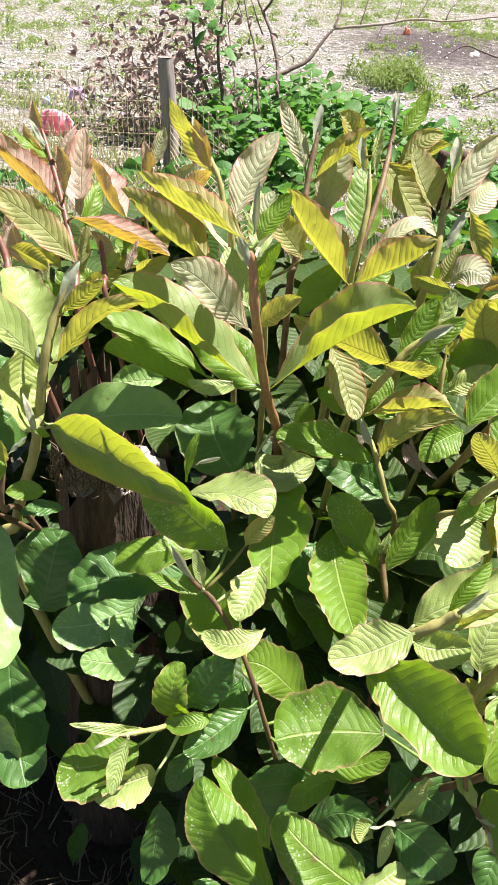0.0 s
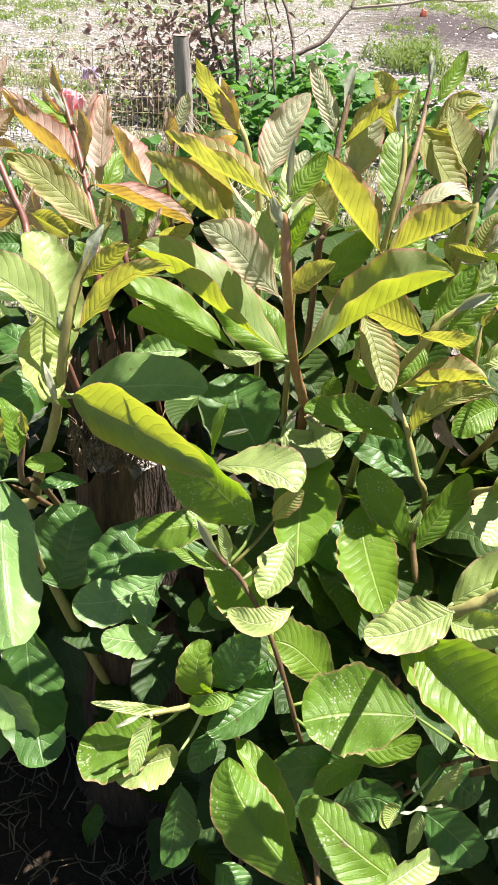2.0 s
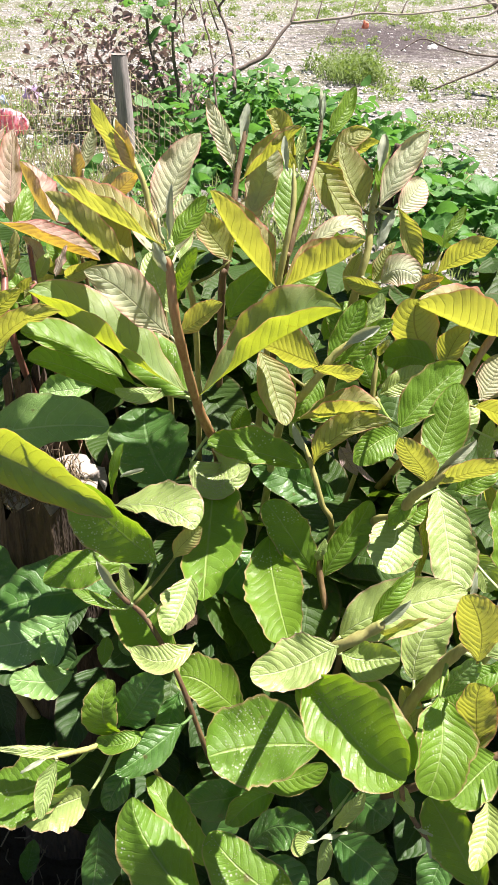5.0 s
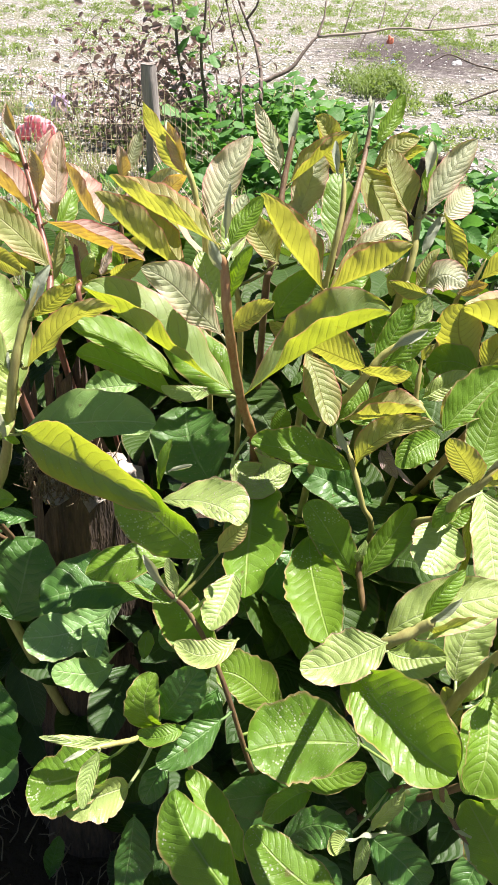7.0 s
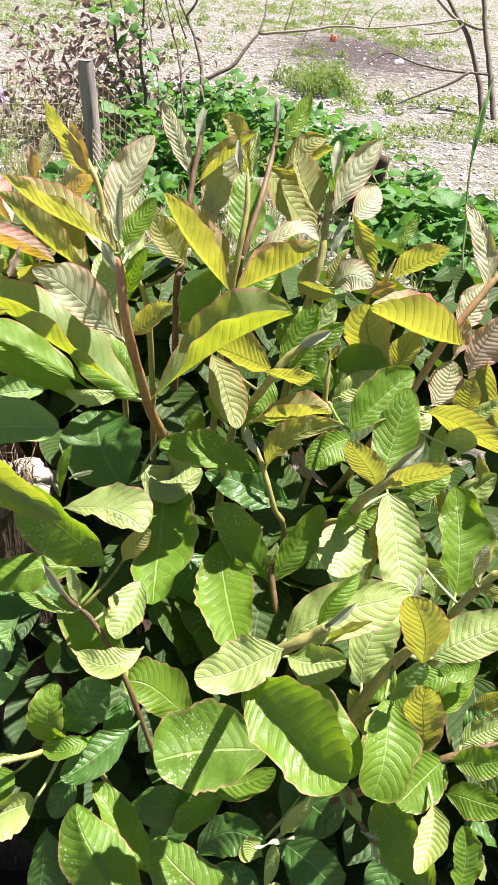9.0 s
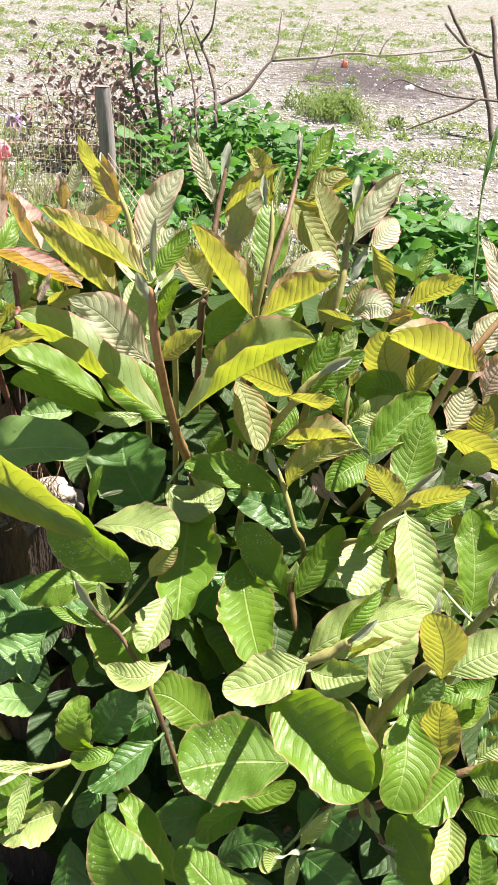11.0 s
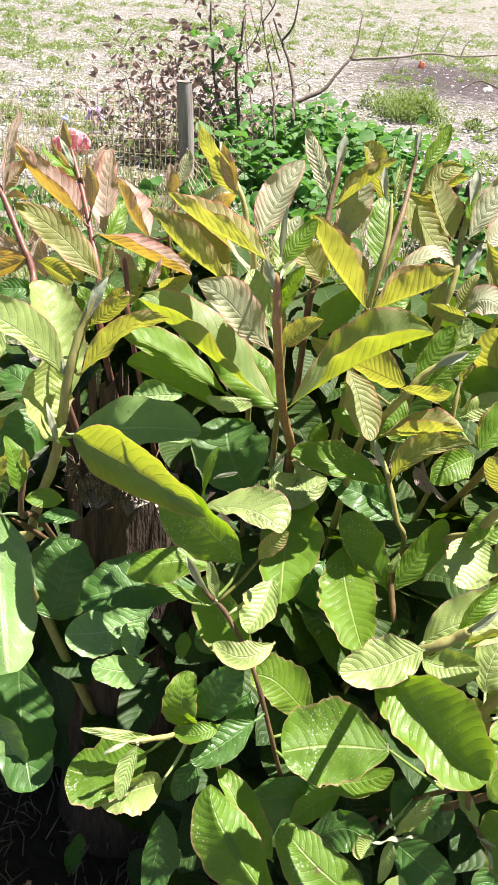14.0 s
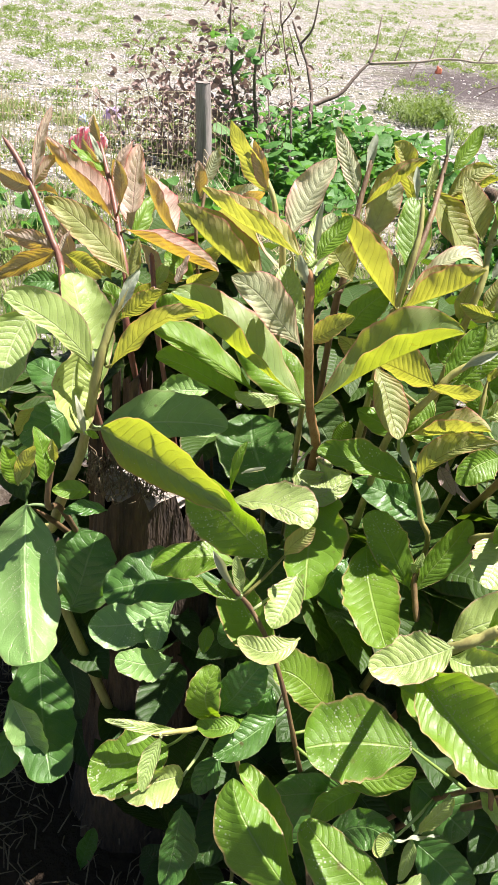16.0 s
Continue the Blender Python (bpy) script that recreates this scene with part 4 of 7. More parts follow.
blade(s, 'pale', (-0.181, 0.618, 0.739), (-0.198, 0.640, 0.797), (-0.217, 0.665, 0.840), (0.029, 9), (0.028, -0), 1.15, 0.42, (-0.175, 0.584, 0.744))
crumbs(blade(s, 'pale', (-0.188, 0.602, 0.797), (-0.196, 0.588, 0.760), (-0.182, 0.565, 0.726), (0.024, -39), (0.024, 38), 0.95, 0.45, (-0.166, 0.590, 0.798)), 120, (0.60, 0.00), 0.50)
blade(s, 'pale', (-0.231, 0.600, 0.828), (-0.246, 0.578, 0.800), (-0.248, 0.550, 0.766), (0.018, -25), (0.024, 44), 1.00, 0.50)
blade(s, 'young', (-0.160, 0.580, 0.787), (-0.127, 0.572, 0.830), (-0.078, 0.565, 0.855), (0.008, -55), (0.014, 58), 1.00, 0.67, (-0.167, 0.588, 0.790))
blade(s, 'young', (-0.154, 0.592, 0.829), (-0.138, 0.596, 0.842), (-0.119, 0.600, 0.858), (0.011, -67), (0.011, 63), 1.10, 0.62, (-0.160, 0.597, 0.827))
blade(s, 'bud', (-0.159, 0.596, 0.830), (-0.150, 0.602, 0.852), (-0.141, 0.612, 0.869), (0.006, 48), (0.007, -51), 1.10, 0.55)
blade(s, 'waxy', (-0.178, 0.606, 0.710), (-0.113, 0.598, 0.729), (-0.051, 0.586, 0.738), (0.028, 41), (0.021, -39), 1.00, 0.50, (-0.178, 0.580, 0.731))
crumbs(blade(s, 'large', (-0.165, 0.556, 0.740), (-0.108, 0.532, 0.728), (-0.036, 0.498, 0.708), (0.046, 111), (0.022, -33), 0.95, 0.62, (-0.179, 0.575, 0.725), ribs=1.8), 80, (0.50, 0.00), 0.60)
leaf(s, 'bud', (-0.179, 0.565, 0.725), (-0.189, 0.573, 0.760), 0.010, -24, 0.05, 15)
leaf(s, 'bud', (-0.175, 0.583, 0.785), (-0.176, 0.586, 0.800), 0.005, 15, 0.05, 13)
leaf(s, 'mid', (-0.164, 0.556, 0.729), (-0.175, 0.549, 0.738), 0.007, -60, 0.05, 14)

s = shoot((-0.127, 0.777, 0.020), 'low sprig with small folded bright green leaves')
stem(s, [(-0.127, 0.777, 0.020), (-0.179, 0.747, 0.340), (-0.213, 0.620, 0.590), (-0.207, 0.538, 0.661), (-0.201, 0.537, 0.709), (-0.199, 0.538, 0.720)], 0.0031, 0.0021, STEM_BROWN)
blade(s, 'old', (-0.206, 0.600, 0.481), (-0.194, 0.616, 0.528), (-0.184, 0.640, 0.560), (0.038, 16), (0.031, -8), 1.10, 0.42, ribs=4.0)
crumbs(blade(s, 'waxy', (-0.229, 0.545, 0.660), (-0.219, 0.502, 0.606), (-0.192, 0.430, 0.572), (0.035, -30), (0.041, -25), 1.15, 0.42, (-0.207, 0.541, 0.658)), 400, (0.60, 0.00), 0.40)
blade(s, 'old', (-0.202, 0.600, 0.015), (-0.195, 0.605, 0.055), (-0.186, 0.612, 0.094), (0.012, 54), (0.013, -50), 1.10, 0.55)
leaf(s, 'mid', (-0.203, 0.524, 0.696), (-0.217, 0.539, 0.743), 0.023, 11, 0.05, 15)
leaf(s, 'young', (-0.198, 0.534, 0.713), (-0.200, 0.535, 0.735), 0.010, -63, 0.05, 23)
leaf(s, 'bud', (-0.197, 0.537, 0.718), (-0.177, 0.534, 0.741), 0.009, 32, 0.03, 11)
leaf(s, 'young', (-0.225, 0.512, 0.697), (-0.209, 0.514, 0.739), 0.017, -75, 0.05, 25)
leaf(s, 'mid', (-0.229, 0.521, 0.692), (-0.239, 0.520, 0.732), 0.019, -56, 0.05, 13)
leaf(s, 'mid', (-0.170, 0.548, 0.675), (-0.203, 0.538, 0.679), 0.019, -49, 0.05, 13, 0.3)
leaf(s, 'old', (-0.156, 0.557, 0.650), (-0.195, 0.545, 0.652), 0.021, -10, 0.05, 14, 0.3)
leaf(s, 'old', (-0.209, 0.657, 0.706), (-0.259, 0.623, 0.672), 0.050, -55, 0.05, 10, 0.5)
leaf(s, 'young', (-0.242, 0.616, 0.718), (-0.255, 0.601, 0.693), 0.017, 83, 0.03, 16)
leaf(s, 'old', (-0.214, 0.679, 0.704), (-0.277, 0.709, 0.721), 0.039, -35, 0.05, 12, 0.3)

s = shoot((-0.102, 0.838, 0.020), 'low brown shoot with hanging broad dark green leaves')
stem(s, [(-0.102, 0.838, 0.020), (-0.163, 0.818, 0.272), (-0.213, 0.700, 0.484), (-0.226, 0.640, 0.561), (-0.233, 0.576, 0.628)], 0.0033, 0.0026, STEM_BROWN)
blade(s, 'old', (-0.216, 0.526, 0.508), (-0.203, 0.482, 0.454), (-0.178, 0.425, 0.425), (0.031, 12), (0.031, -10), 1.10, 0.34)
blade(s, 'waxy', (-0.232, 0.476, 0.474), (-0.214, 0.462, 0.451), (-0.195, 0.448, 0.429), (0.024, 59), (0.017, -49), 1.00, 0.40)
leaf(s, 'old', (-0.240, 0.636, 0.453), (-0.175, 0.668, 0.504), 0.064, -159, 0.09, 20, 0.5)
leaf(s, 'old', (-0.215, 0.565, 0.369), (-0.266, 0.589, 0.415), 0.043, -31, 0.05, 13, 0.6)
leaf(s, 'old', (-0.238, 0.504, 0.406), (-0.249, 0.461, 0.371), 0.034, -29, 0.05, 14, 0.6)

s = shoot((0.042, 0.580, 0.020), 'brown shoot with dusty rounded leaves and downy tip')
stem(s, [(0.042, 0.580, 0.020), (0.052, 0.547, 0.233), (0.061, 0.455, 0.405), (0.044, 0.433, 0.504), (0.017, 0.442, 0.594), (-0.009, 0.464, 0.631), (-0.028, 0.465, 0.653), (-0.037, 0.468, 0.668)], 0.0021, 0.0018, STEM_BROWN)
crumbs(blade(s, 'mid', (0.001, 0.487, 0.670), (-0.040, 0.503, 0.697), (-0.077, 0.522, 0.722), (0.031, -83), (0.025, 87), 1.00, 0.50, (-0.022, 0.465, 0.646), ribs=2.0), 180, (0.60, 0.30), 0.40)
blade(s, 'mid', (-0.040, 0.515, 0.718), (-0.037, 0.518, 0.743), (-0.030, 0.525, 0.761), (0.004, 32), (0.004, -34), 1.10, 0.55)
blade(s, 'bud', (-0.032, 0.515, 0.735), (-0.023, 0.512, 0.741), (-0.012, 0.508, 0.748), (0.003, -84), (0.003, 91), 1.10, 0.55)
crumbs(blade(s, 'pale', (-0.042, 0.532, 0.694), (-0.002, 0.507, 0.713), (0.030, 0.486, 0.708), (0.025, 26), (0.012, -23), 1.35, 0.45), 480, (0.60, 0.00), 0.45)
blade(s, 'young', (0.012, 0.488, 0.674), (0.022, 0.487, 0.694), (0.035, 0.489, 0.707), (0.009, 69), (0.009, -62), 1.10, 0.67, (-0.019, 0.466, 0.643))
blade(s, 'pale', (0.026, 0.497, 0.650), (0.019, 0.470, 0.637), (0.008, 0.452, 0.626), (0.017, 26), (0.019, 33), 0.95, 0.42, (-0.009, 0.464, 0.632))
blade(s, 'pale', (0.033, 0.442, 0.628), (0.009, 0.425, 0.624), (-0.018, 0.440, 0.622), (0.010, -35), (0.012, 34), 1.00, 0.50, (0.010, 0.447, 0.608))
blade(s, 'mid', (0.018, 0.468, 0.588), (-0.014, 0.484, 0.613), (-0.029, 0.504, 0.642), (0.026, -42), (0.016, 33), 0.95, 0.50, (0.018, 0.441, 0.591))
blade(s, 'mid', (-0.027, 0.462, 0.642), (-0.045, 0.460, 0.653), (-0.065, 0.458, 0.665), (0.005, -44), (0.005, 21), 1.10, 0.55, (-0.022, 0.465, 0.646))
blade(s, 'bud', (-0.027, 0.463, 0.656), (-0.037, 0.465, 0.672), (-0.047, 0.470, 0.685), (0.005, -73), (0.006, 74), 1.10, 0.55)
blade(s, 'pale', (-0.019, 0.463, 0.647), (-0.024, 0.470, 0.662), (-0.028, 0.476, 0.678), (0.005, -34), (0.006, 43), 1.10, 0.55, (-0.022, 0.465, 0.646))
blade(s, 'old', (-0.038, 0.548, 0.589), (-0.100, 0.538, 0.587), (-0.154, 0.530, 0.573), (0.026, -40), (0.033, 18), 1.25, 0.42)
crumbs(blade(s, 'mid', (-0.026, 0.542, 0.616), (-0.071, 0.532, 0.628), (-0.108, 0.526, 0.612), (0.019, -60), (0.018, 19), 1.10, 0.50, ribs=1.5), 120, (0.50, 0.00), 0.40)
blade(s, 'waxy', (-0.081, 0.512, 0.590), (-0.115, 0.494, 0.573), (-0.155, 0.478, 0.578), (0.021, -54), (0.019, 27), 1.25, 0.42, ribs=2.5)
blade(s, 'waxy', (-0.085, 0.502, 0.590), (-0.090, 0.488, 0.575), (-0.092, 0.470, 0.566), (0.010, 1), (0.015, 10), 1.10, 0.42, ribs=1.6)
blade(s, 'old', (0.024, 0.425, 0.553), (-0.001, 0.402, 0.547), (-0.027, 0.385, 0.539), (0.014, -51), (0.015, 34), 1.00, 0.50, (0.031, 0.435, 0.553))
crumbs(blade(s, 'mid', (0.077, 0.450, 0.530), (0.045, 0.452, 0.566), (0.015, 0.457, 0.573), (0.017, -51), (0.022, 41), 1.10, 0.40, (0.039, 0.433, 0.523)), 120, (0.50, 0.00), 0.60)
blade(s, 'mid', (0.084, 0.397, 0.515), (0.115, 0.397, 0.523), (0.142, 0.397, 0.541), (0.009, 23), (0.013, -39), 1.00, 0.50, (0.043, 0.433, 0.508))
blade(s, 'mid', (0.104, 0.402, 0.499), (0.081, 0.392, 0.496), (0.064, 0.382, 0.479), (0.012, -45), (0.013, 56), 1.00, 0.45)
leaf(s, 'old', (0.012, 0.513, 0.595), (-0.037, 0.491, 0.563), 0.039, -46, 0.05, 13, 0.6)

s = shoot((0.043, 0.726, 0.020), 'shoot with a long dusty leaf rolled at its top')
stem(s, [(0.043, 0.726, 0.020), (0.053, 0.706, 0.294), (0.063, 0.626, 0.529), (0.063, 0.654, 0.612), (0.044, 0.655, 0.672)], 0.0033, 0.0030, STEM)
blade(s, 'mid', (0.040, 0.655, 0.661), (0.037, 0.580, 0.635), (0.036, 0.497, 0.622), (0.035, 10), (0.023, -18), 1.05, 0.36, (0.047, 0.655, 0.664))
crumbs(blade(s, 'old', (-0.002, 0.648, 0.634), (-0.027, 0.670, 0.668), (-0.034, 0.700, 0.693), (0.035, -25), (0.040, 28), 1.00, 0.40, (0.050, 0.656, 0.656)), 220, (0.50, 0.00), 0.50)
leaf(s, 'old', (0.081, 0.606, 0.592), (0.034, 0.553, 0.546), 0.058, -42, 0.06, 13, 0.5)

s = shoot((0.098, 0.623, 0.020), 'brown shoot with a pair of erect green leaves')
stem(s, [(0.098, 0.623, 0.020), (0.130, 0.603, 0.286), (0.162, 0.523, 0.512), (0.151, 0.532, 0.565), (0.141, 0.552, 0.606), (0.138, 0.560, 0.629)], 0.0031, 0.0025, STEM_BROWN)
blade(s, 'mid', (0.138, 0.552, 0.604), (0.111, 0.566, 0.642), (0.088, 0.580, 0.668), (0.017, -59), (0.020, 56), 1.10, 0.45)
blade(s, 'mid', (0.143, 0.552, 0.602), (0.163, 0.564, 0.638), (0.183, 0.576, 0.676), (0.016, 62), (0.016, -50), 1.10, 0.50)
blade(s, 'mid', (0.093, 0.582, 0.631), (0.099, 0.530, 0.610), (0.110, 0.466, 0.606), (0.023, 17), (0.026, -16), 0.95, 0.36, (0.138, 0.560, 0.629))
leaf(s, 'pale', (0.139, 0.556, 0.619), (0.143, 0.558, 0.645), 0.013, 86, 0.04, 10)
leaf(s, 'old', (0.159, 0.613, 0.563), (0.181, 0.574, 0.516), 0.048, -2, 0.11, 22, 0.5)
leaf(s, 'old', (0.129, 0.601, 0.563), (0.083, 0.602, 0.566), 0.035, -42, 0.06, 10, 0.5)
leaf(s, 'old', (0.165, 0.675, 0.605), (0.116, 0.682, 0.618), 0.039, -55, 0.05, 9, 0.5)
leaf(s, 'old', (0.220, 0.612, 0.539), (0.182, 0.635, 0.577), 0.037, -41, 0.05, 12, 0.5)
leaf(s, 'mid', (0.194, 0.586, 0.574), (0.156, 0.556, 0.546), 0.033, -64, 0.07, 17, 0.5)

s = shoot((0.077, 0.580, 0.020), 'thick green shoot with a grey bud and broad leaves')
stem(s, [(0.077, 0.580, 0.020), (0.101, 0.610, 0.290), (0.122, 0.550, 0.500), (0.127, 0.430, 0.640), (0.129, 0.360, 0.709), (0.152, 0.354, 0.733), (0.159, 0.352, 0.742)], 0.0046, 0.0030, STEM)
crumbs(blade(s, 'mid', (0.110, 0.348, 0.697), (0.136, 0.308, 0.690), (0.168, 0.276, 0.687), (0.040, 73), (0.024, -7), 1.05, 0.38, (0.128, 0.364, 0.704)), 320, (0.25, -0.10), 0.35)
blade(s, 'pale', (0.131, 0.352, 0.720), (0.106, 0.345, 0.709), (0.074, 0.338, 0.705), (0.015, -40), (0.018, 35), 0.95, 0.42)
blade(s, 'pale', (0.138, 0.382, 0.683), (0.157, 0.380, 0.679), (0.179, 0.376, 0.687), (0.014, 66), (0.015, -40), 1.10, 0.42, (0.127, 0.381, 0.688))
blade(s, 'pale', (0.133, 0.374, 0.704), (0.169, 0.374, 0.733), (0.216, 0.377, 0.747), (0.018, 33), (0.019, -42), 0.95, 0.50, (0.127, 0.372, 0.697))
blade(s, 'mid', (0.152, 0.358, 0.734), (0.161, 0.362, 0.753), (0.178, 0.375, 0.765), (0.007, 71), (0.008, -57), 1.10, 0.55, (0.151, 0.354, 0.732))
blade(s, 'bud', (0.154, 0.352, 0.739), (0.163, 0.354, 0.747), (0.174, 0.357, 0.757), (0.004, 84), (0.005, -82), 1.10, 0.55)
blade(s, 'young', (0.155, 0.356, 0.730), (0.177, 0.362, 0.726), (0.199, 0.370, 0.730), (0.013, -78), (0.010, 67), 1.10, 0.67, (0.151, 0.354, 0.732))
leaf(s, 'mid', (0.105, 0.379, 0.651), (0.188, 0.327, 0.627), 0.064, 12, 0.07, 18, 0.6)

s = shoot((0.050, 0.580, 0.020), 'low shoot with strongly ribbed green leaves in shade')
stem(s, [(0.050, 0.580, 0.020), (0.063, 0.499, 0.212), (0.075, 0.359, 0.363), (0.060, 0.442, 0.423), (0.053, 0.475, 0.437)], 0.0025, 0.0022, STEM_BROWN)
blade(s, 'mid', (0.057, 0.283, 0.505), (0.010, 0.316, 0.543), (-0.008, 0.346, 0.565), (0.032, -57), (0.027, -12), 0.85, 0.70, ribs=4.0)
blade(s, 'mid', (0.049, 0.350, 0.471), (0.021, 0.368, 0.499), (-0.003, 0.400, 0.516), (0.012, 19), (0.018, 35), 1.00, 0.45)
blade(s, 'old', (0.081, 0.402, 0.417), (0.110, 0.397, 0.459), (0.137, 0.382, 0.456), (0.015, 30), (0.019, -57), 0.90, 0.42, (0.067, 0.398, 0.405), ribs=2.0)
leaf(s, 'old', (0.090, 0.406, 0.495), (0.025, 0.397, 0.484), 0.043, -66, 0.08, 21, 0.6)
leaf(s, 'old', (0.152, 0.435, 0.483), (0.206, 0.406, 0.453), 0.058, 50, 0.07, 12, 0.8)
leaf(s, 'bud', (0.160, 0.351, 0.523), (0.124, 0.343, 0.517), 0.010, 31, 0.01, 10)
leaf(s, 'old', (0.211, 0.427, 0.393), (0.178, 0.389, 0.371), 0.036, -41, 0.07, 18, 0.6)
leaf(s, 'old', (0.093, 0.404, 0.397), (0.137, 0.389, 0.373), 0.037, 43, 0.06, 13, 0.7)
leaf(s, 'old', (0.046, 0.407, 0.404), (0.068, 0.441, 0.458), 0.037, 28, 0.04, 14, 0.6)
leaf(s, 'old', (-0.013, 0.324, 0.463), (0.015, 0.311, 0.441), 0.030, 16, 0.07, 11, 0.5)

s = shoot((0.005, 0.580, 0.020), 'bent tan sprig with crumpled rounded sunlit leaves')
stem(s, [(0.005, 0.580, 0.020), (-0.001, 0.554, 0.245), (-0.006, 0.469, 0.430), (-0.029, 0.423, 0.528), (-0.053, 0.393, 0.556), (-0.080, 0.375, 0.567)], 0.0022, 0.0019, STEM)
blade(s, 'waxy', (-0.077, 0.482, 0.548), (-0.101, 0.466, 0.551), (-0.125, 0.455, 0.566), (0.015, -58), (0.013, 41), 1.00, 0.45, ribs=3.0)
blade(s, 'mid', (-0.065, 0.400, 0.529), (-0.096, 0.380, 0.525), (-0.127, 0.372, 0.532), (0.027, -51), (0.025, 53), 1.10, 0.36, (-0.049, 0.397, 0.553), ribs=2.6)
blade(s, 'pale', (-0.050, 0.392, 0.502), (-0.073, 0.376, 0.509), (-0.100, 0.366, 0.503), (0.019, -63), (0.017, 70), 1.00, 0.45, (-0.031, 0.420, 0.533))
blade(s, 'pale', (-0.052, 0.405, 0.541), (-0.081, 0.386, 0.562), (-0.117, 0.380, 0.572), (0.005, -60), (0.004, 39), 1.10, 0.55, (-0.045, 0.401, 0.551))
blade(s, 'pale', (-0.069, 0.375, 0.568), (-0.076, 0.362, 0.551), (-0.079, 0.347, 0.533), (0.006, -32), (0.008, 24), 1.10, 0.55, (-0.072, 0.380, 0.564))
blade(s, 'mid', (-0.028, 0.420, 0.540), (-0.039, 0.410, 0.576), (-0.032, 0.425, 0.601), (0.016, -44), (0.013, 47), 1.00, 0.42, (-0.031, 0.420, 0.533), ribs=3.0)
blade(s, 'old', (-0.028, 0.413, 0.561), (-0.011, 0.413, 0.590), (0.005, 0.420, 0.615), (0.017, 61), (0.017, -63), 1.00, 0.40, (-0.038, 0.410, 0.545), ribs=3.0)
blade(s, 'mid', (-0.006, 0.410, 0.560), (-0.023, 0.396, 0.561), (-0.045, 0.405, 0.552), (0.007, -27), (0.009, 30), 1.00, 0.45, (-0.035, 0.415, 0.540), ribs=2.5)
blade(s, 'old', (-0.054, 0.430, 0.411), (-0.057, 0.415, 0.374), (-0.064, 0.395, 0.334), (0.022, -12), (0.012, 12), 1.00, 0.40)
leaf(s, 'bud', (-0.078, 0.376, 0.567), (-0.096, 0.366, 0.562), 0.006, -32, 0.05, 15)
leaf(s, 'old', (-0.023, 0.418, 0.501), (-0.041, 0.399, 0.471), 0.024, -23, 0.05, 13, 0.5)
leaf(s, 'old', (0.017, 0.468, 0.542), (0.004, 0.443, 0.503), 0.027, -16, 0.05, 15, 0.5)
leaf(s, 'mid', (-0.047, 0.492, 0.582), (-0.049, 0.471, 0.568), 0.014, 1, 0.06, 13)

s = shoot((0.136, 0.753, 0.020), 'tall reddish shoot with arching pink-edged leaves')
stem(s, [(0.136, 0.753, 0.020), (0.190, 0.850, 0.364), (0.233, 0.690, 0.650), (0.257, 0.663, 0.724), (0.276, 0.667, 0.763), (0.298, 0.678, 0.802), (0.329, 0.695, 0.842), (0.352, 0.709, 0.868)], 0.0041, 0.0027, STEM_RUST)
blade(s, 'young', (0.316, 0.677, 0.794), (0.266, 0.672, 0.806), (0.218, 0.674, 0.826), (0.041, 67), (0.042, 43), 1.00, 0.54, (0.299, 0.678, 0.803))
blade(s, 'blush', (0.330, 0.693, 0.836), (0.328, 0.715, 0.876), (0.310, 0.743, 0.909), (0.011, -39), (0.009, 25), 1.00, 0.62, (0.327, 0.694, 0.840))
blade(s, 'young', (0.283, 0.657, 0.732), (0.318, 0.642, 0.725), (0.362, 0.626, 0.709), (0.017, -70), (0.022, 67), 1.00, 0.57, (0.264, 0.662, 0.740))
blade(s, 'young', (0.330, 0.680, 0.713), (0.332, 0.680, 0.735), (0.332, 0.682, 0.757), (0.016, 28), (0.010, -44), 0.90, 0.62)
blade(s, 'red', (0.332, 0.702, 0.753), (0.343, 0.708, 0.782), (0.356, 0.715, 0.808), (0.016, 64), (0.025, -69), 1.00, 0.62)
blade(s, 'blush', (0.321, 0.722, 0.786), (0.332, 0.737, 0.808), (0.347, 0.752, 0.828), (0.013, 30), (0.016, -53), 1.00, 0.62, (0.308, 0.683, 0.815))
blade(s, 'blush', (0.302, 0.700, 0.714), (0.315, 0.712, 0.735), (0.320, 0.724, 0.756), (0.017, 18), (0.017, -36), 1.00, 0.57, (0.258, 0.663, 0.726))
blade(s, 'pale', (0.299, 0.645, 0.668), (0.301, 0.650, 0.696), (0.303, 0.655, 0.719), (0.009, 22), (0.007, -26), 1.10, 0.55)
blade(s, 'pale', (0.305, 0.642, 0.703), (0.316, 0.638, 0.715), (0.331, 0.633, 0.709), (0.010, 73), (0.018, -81), 1.00, 0.45, (0.258, 0.663, 0.726))
blade(s, 'young', (0.345, 0.605, 0.664), (0.338, 0.610, 0.688), (0.328, 0.615, 0.712), (0.007, -58), (0.006, 58), 1.10, 0.67)
blade(s, 'young', (0.250, 0.684, 0.764), (0.223, 0.680, 0.797), (0.219, 0.672, 0.832), (0.022, 69), (0.023, -69), 1.00, 0.57, (0.272, 0.665, 0.756))
blade(s, 'mid', (0.246, 0.672, 0.763), (0.220, 0.676, 0.773), (0.198, 0.680, 0.763), (0.016, -60), (0.017, 62), 1.00, 0.50, (0.269, 0.664, 0.751))
blade(s, 'young', (0.257, 0.690, 0.755), (0.263, 0.692, 0.777), (0.271, 0.680, 0.804), (0.015, -56), (0.014, 58), 1.00, 0.62, (0.272, 0.665, 0.756))
leaf(s, 'young', (0.212, 0.631, 0.723), (0.237, 0.642, 0.777), 0.027, 27, 0.05, 24)
leaf(s, 'young', (0.203, 0.672, 0.731), (0.241, 0.691, 0.780), 0.034, 80, 0.02, 14)
